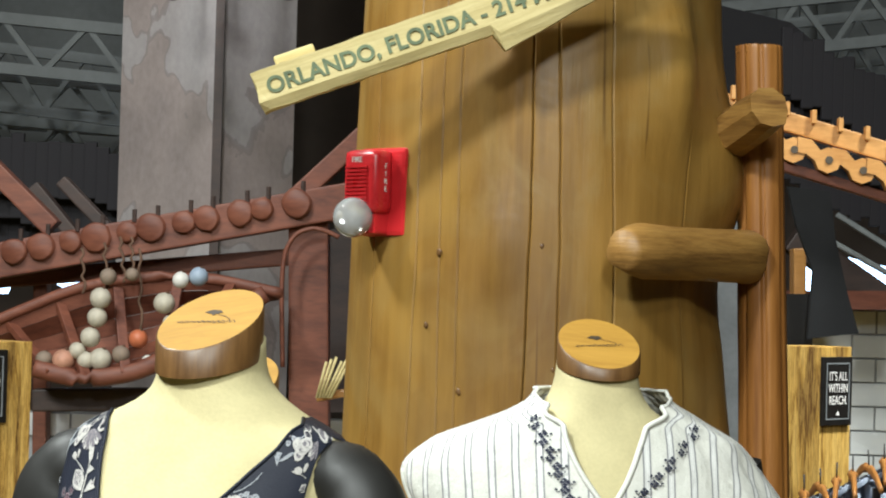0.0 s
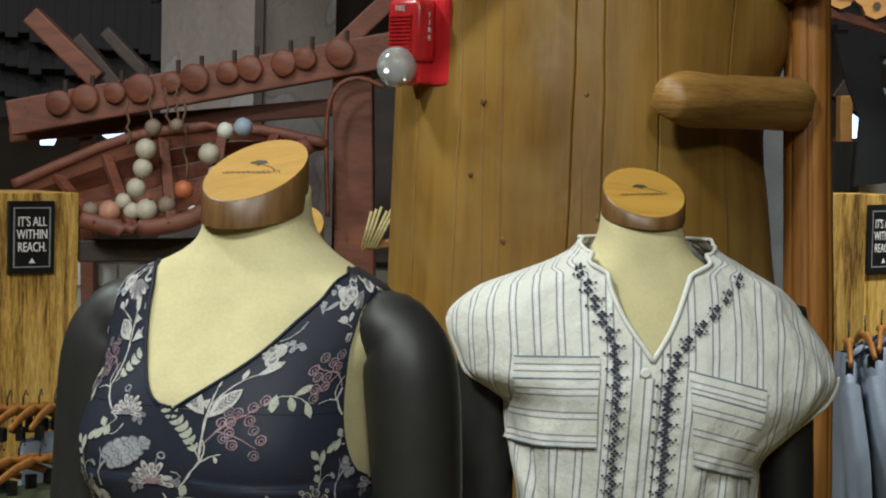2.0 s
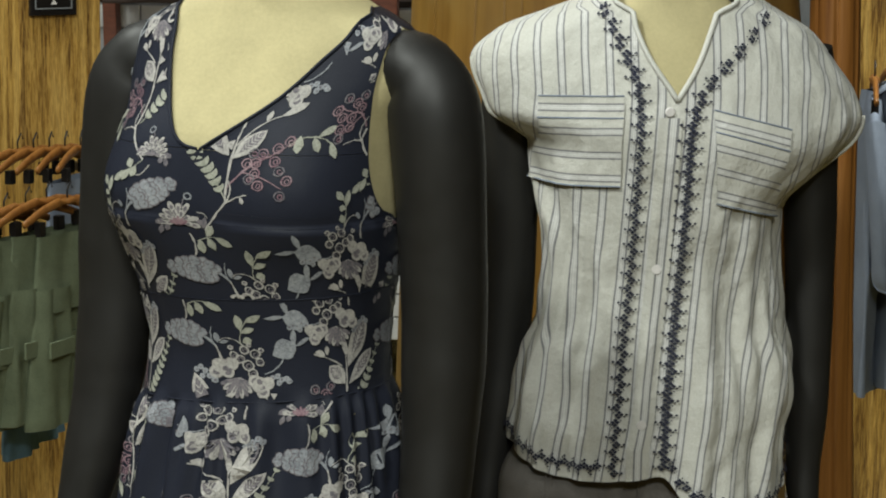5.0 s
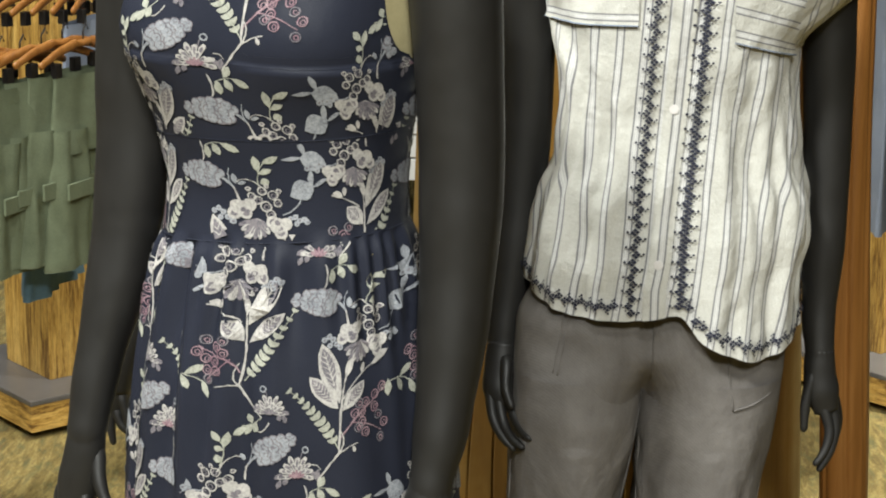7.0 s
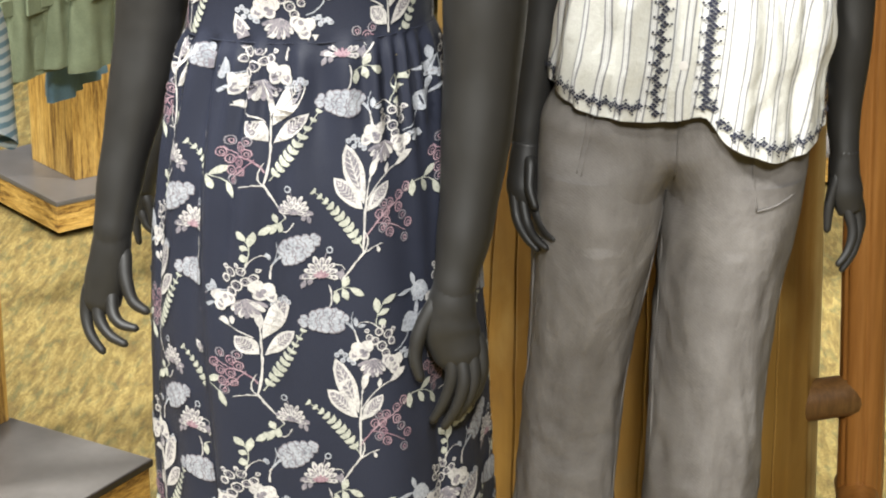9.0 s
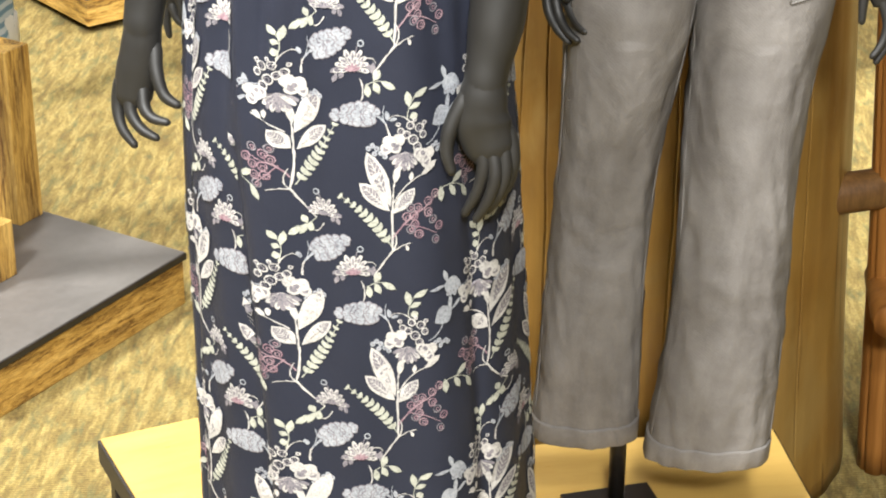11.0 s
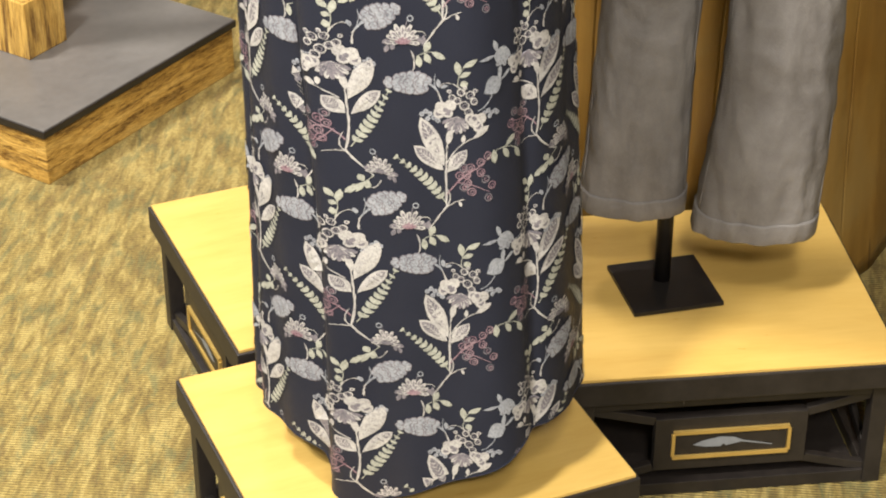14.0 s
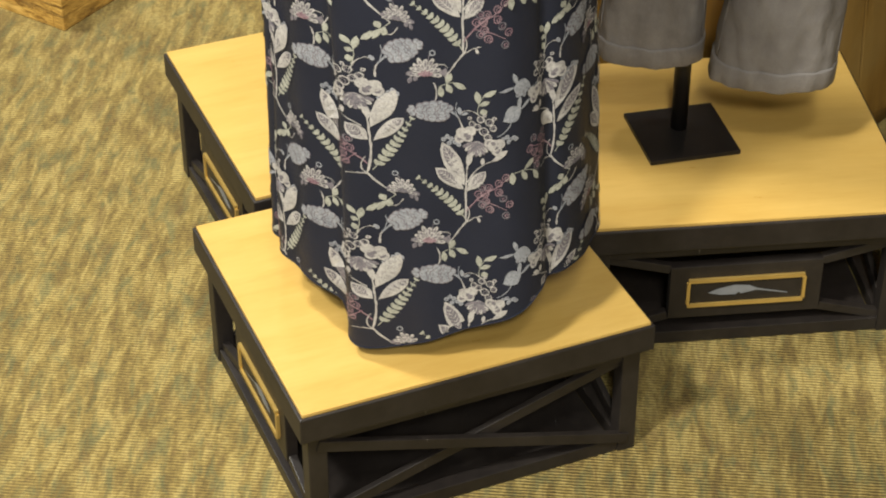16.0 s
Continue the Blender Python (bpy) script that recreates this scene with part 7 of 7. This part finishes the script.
def carved_beam(a, b):
    """A honey-coloured beam with a row of scrolled, drilled ends."""
    a, b = Vector(a), Vector(b)
    r = thing("carved_beam", "honey-coloured carved beam with scrolled drilled ends", "beam", a)
    d = b - a
    bm = bmesh.new()
    beam(bm, Vector((0, 0.03, 0.07)), d + Vector((0, 0.03, 0.07)), 0.05, 0.05, 0.004)
    part("upper_rail", bm, CARVED, r)
    bm = bmesh.new()
    beam(bm, Vector((0, 0.03, -0.045)), d + Vector((0, 0.03, -0.045)), 0.05, 0.025, 0.004)
    part("lower_rail", bm, REDWOOD, r)
    n = 7
    for i in range(n):
        c = d * ((i + 0.5) / n)
        bm = bmesh.new()
        out = [(-0.055, 0.055), (-0.02, 0.048), (0.002, 0.022), (0.022, 0.030), (0.046, 0.020), (0.056, -0.004), (0.046, -0.026), (0.022, -0.036), (-0.002, -0.026), (-0.012, -0.004), (-0.034, 0.012), (-0.055, 0.016)]
        for y in (0.0,):
            lo = [c + Vector((x, -0.02 - 0.004 * (i % 2), z - 0.004)) for x, z in out]
            loft(bm, [lo, [v + Vector((0, 0.04, 0)) for v in lo]])
        scroll = part("scroll", bm, CARVED, r)
        bm = bmesh.new()
        q = c + Vector((0.024, -0.0215 - 0.004 * (i % 2), -0.006))
        tube(bm, [q, q + Vector((0, -0.002, 0))], 0.010, 12)
        part("drilled_hole", bm, INK, scroll)
    for i in range(9):
        bm = bmesh.new()
        q = d * ((i + 0.3) / 9) + Vector((0, 0.0, 0.10))
        box(bm, q.x, q.y, q.z, 0.012, 0.03, 0.035, 0.002)
        part("tenon", bm, CARVED, r)


carved_beam((0.638, 5.300, 2.093), (1.252, 5.300, 1.923))
timber('rafter', (0.684, 5.500, 2.125), (0.775, 5.500, 2.076), 0.050, 0.024, CARVED, 'honey-coloured rafter end', 'beam')
timber('rafter', (0.695, 5.600, 2.195), (0.803, 5.600, 2.137), 0.050, 0.027, CARVED, 'honey-coloured rafter end', 'beam')
timber('stand_post', (0.829, 5.600, 2.297), (0.905, 5.600, -0.856), 0.080, 0.061, REDWOOD, 'upright post of the carved stall', 'post')
timber('slanted_pole', (1.133, 6.400, 1.859), (1.414, 6.400, 1.710), 0.030, 0.017, STEEL, 'thin grey slanting rod', 'rod')
timber('slanted_pole', (1.239, 6.600, 1.921), (1.456, 6.600, 1.793), 0.030, 0.018, STEEL, 'thin grey slanting rod', 'rod')
timber('timber_brace', (1.164, 7.000, 1.858), (1.549, 7.000, 1.604), 0.100, 0.095, DARKWOOD, 'dark slanting timber', 'brace')
timber('timber_post', (1.052, 6.200, 1.800), (1.060, 6.200, 1.465), 0.080, 0.037, CARVED, 'honey-coloured short post', 'post')


def roof_truss(a, b, depth, label):
    """An open-web steel joist."""
    a, b = Vector(a), Vector(b)
    t = thing("roof_truss", label, "truss", a, 0, "roof trusses")
    d = b - a
    for z in (0, -depth):
        bm = bmesh.new()
        beam(bm, Vector((0, 0, z)), d + Vector((0, 0, z)), 0.05, 0.05)
        part("chord", bm, STEEL, t)
    for e in (Vector((0, 0, 0)), d):
        bm = bmesh.new()
        beam(bm, e, Vector((e.x, e.y, 5.2 - a.z)), 0.04, 0.04)
        part("hanger_rod", bm, STEEL, t)
    n = 8
    for i in range(n):
        bm = bmesh.new()
        p, q = d * (i / n), d * ((i + 1) / n)
        z0, z1 = (0, -depth) if i % 2 else (-depth, 0)
        beam(bm, p + Vector((0, 0, z0)), q + Vector((0, 0, z1)), 0.025, 0.025)
        part("web", bm, STEEL, t)


roof_truss((-2.693, 10.000, 2.809), (-1.171, 10.000, 2.660), 0.28, 'grey open-web steel roof joist')
roof_truss((-2.950, 11.000, 2.583), (-1.459, 11.000, 2.504), 0.30, 'grey open-web steel roof joist')
roof_truss((1.180, 10.000, 2.914), (2.450, 10.000, 3.085), 0.30, 'grey open-web steel roof joist')
roof_truss((1.868, 11.000, 2.878), (2.849, 11.000, 2.995), 0.30, 'grey open-web steel roof joist')
roof_truss((-2.531, 9.200, 2.839), (-1.032, 9.200, 2.730), 0.22, 'grey open-web steel roof joist')
roof_truss((-2.879, 10.500, 2.709), (-1.311, 10.500, 2.609), 0.22, 'grey open-web steel roof joist')
roof_truss((-3.116, 11.400, 2.522), (-1.509, 11.400, 2.458), 0.22, 'grey open-web steel roof joist')
roof_truss((1.106, 9.400, 2.940), (2.352, 9.400, 3.102), 0.22, 'grey open-web steel roof joist')
roof_truss((1.652, 10.400, 2.892), (2.664, 10.400, 3.005), 0.22, 'grey open-web steel roof joist')
roof_truss((2.013, 11.300, 2.823), (2.929, 11.300, 2.909), 0.22, 'grey open-web steel roof joist')
bm = bmesh.new()
f = [Vector(v) for v in ((-3.567, 12.000, 3.359), (-1.226, 12.000, 3.423), (-1.194, 12.000, 2.317), (-3.534, 12.000, 2.383))]
loft(bm, [f, [v + Vector((0, 0.050, 0)) for v in f]])
tagged(mesh_object('deck_panel', bm, STEEL, False), 'grey corrugated deck beyond the trusses', 'deck', kind='structure')
bm = bmesh.new()
f = [Vector(v) for v in ((1.309, 12.000, 3.558), (3.097, 12.000, 3.607), (3.116, 12.000, 2.760), (1.323, 12.000, 2.971))]
loft(bm, [f, [v + Vector((0, 0.050, 0)) for v in f]])
tagged(mesh_object('deck_panel', bm, STEEL, False), 'grey corrugated deck beyond the trusses', 'deck', kind='structure')
lamp = thing("spot_lamp", "small bright ceiling spot lamp", "lamp", (-0.878, 6.600, 2.554), 0, "spot lamps")
bm = bmesh.new()
tube(bm, [(0, 0, 0.02), (0, -0.08, 0.03)], [0.035, 0.045], 16, False)
part("can", bm, IRON, lamp)
bm = bmesh.new()
tube(bm, [(0, -0.07, 0.028), (0, -0.075, 0.029)], 0.04, 16)
part("lens", bm, LAMPGLOW, lamp)
bm = bmesh.new()
beam(bm, (0, 0, 0.05), (0, 0, 5.2 - lamp.location.z), 0.02, 0.02)
part("stem", bm, IRON, lamp)
lamp = thing("spot_lamp", "small bright ceiling spot lamp", "lamp", (-0.664, 6.600, 2.564), 0, "spot lamps")
bm = bmesh.new()
tube(bm, [(0, 0, 0.02), (0, -0.08, 0.03)], [0.035, 0.045], 16, False)
part("can", bm, IRON, lamp)
bm = bmesh.new()
tube(bm, [(0, -0.07, 0.028), (0, -0.075, 0.029)], 0.04, 16)
part("lens", bm, LAMPGLOW, lamp)
bm = bmesh.new()
beam(bm, (0, 0, 0.05), (0, 0, 5.2 - lamp.location.z), 0.02, 0.02)
part("stem", bm, IRON, lamp)
lamp = thing("spot_lamp", "small bright ceiling spot lamp", "lamp", (-0.512, 6.600, 2.564), 0, "spot lamps")
bm = bmesh.new()
tube(bm, [(0, 0, 0.02), (0, -0.08, 0.03)], [0.035, 0.045], 16, False)
part("can", bm, IRON, lamp)
bm = bmesh.new()
tube(bm, [(0, -0.07, 0.028), (0, -0.075, 0.029)], 0.04, 16)
part("lens", bm, LAMPGLOW, lamp)
bm = bmesh.new()
beam(bm, (0, 0, 0.05), (0, 0, 5.2 - lamp.location.z), 0.02, 0.02)
part("stem", bm, IRON, lamp)
lamp = thing("spot_lamp", "small bright ceiling spot lamp", "lamp", (-0.351, 6.600, 2.576), 0, "spot lamps")
bm = bmesh.new()
tube(bm, [(0, 0, 0.02), (0, -0.08, 0.03)], [0.035, 0.045], 16, False)
part("can", bm, IRON, lamp)
bm = bmesh.new()
tube(bm, [(0, -0.07, 0.028), (0, -0.075, 0.029)], 0.04, 16)
part("lens", bm, LAMPGLOW, lamp)
bm = bmesh.new()
beam(bm, (0, 0, 0.05), (0, 0, 5.2 - lamp.location.z), 0.02, 0.02)
part("stem", bm, IRON, lamp)
lamp = thing("spot_lamp", "small bright ceiling spot lamp", "lamp", (-0.780, 6.600, 2.571), 0, "spot lamps")
bm = bmesh.new()
tube(bm, [(0, 0, 0.02), (0, -0.08, 0.03)], [0.035, 0.045], 16, False)
part("can", bm, IRON, lamp)
bm = bmesh.new()
tube(bm, [(0, -0.07, 0.028), (0, -0.075, 0.029)], 0.04, 16)
part("lens", bm, LAMPGLOW, lamp)
bm = bmesh.new()
beam(bm, (0, 0, 0.05), (0, 0, 5.2 - lamp.location.z), 0.02, 0.02)
part("stem", bm, IRON, lamp)
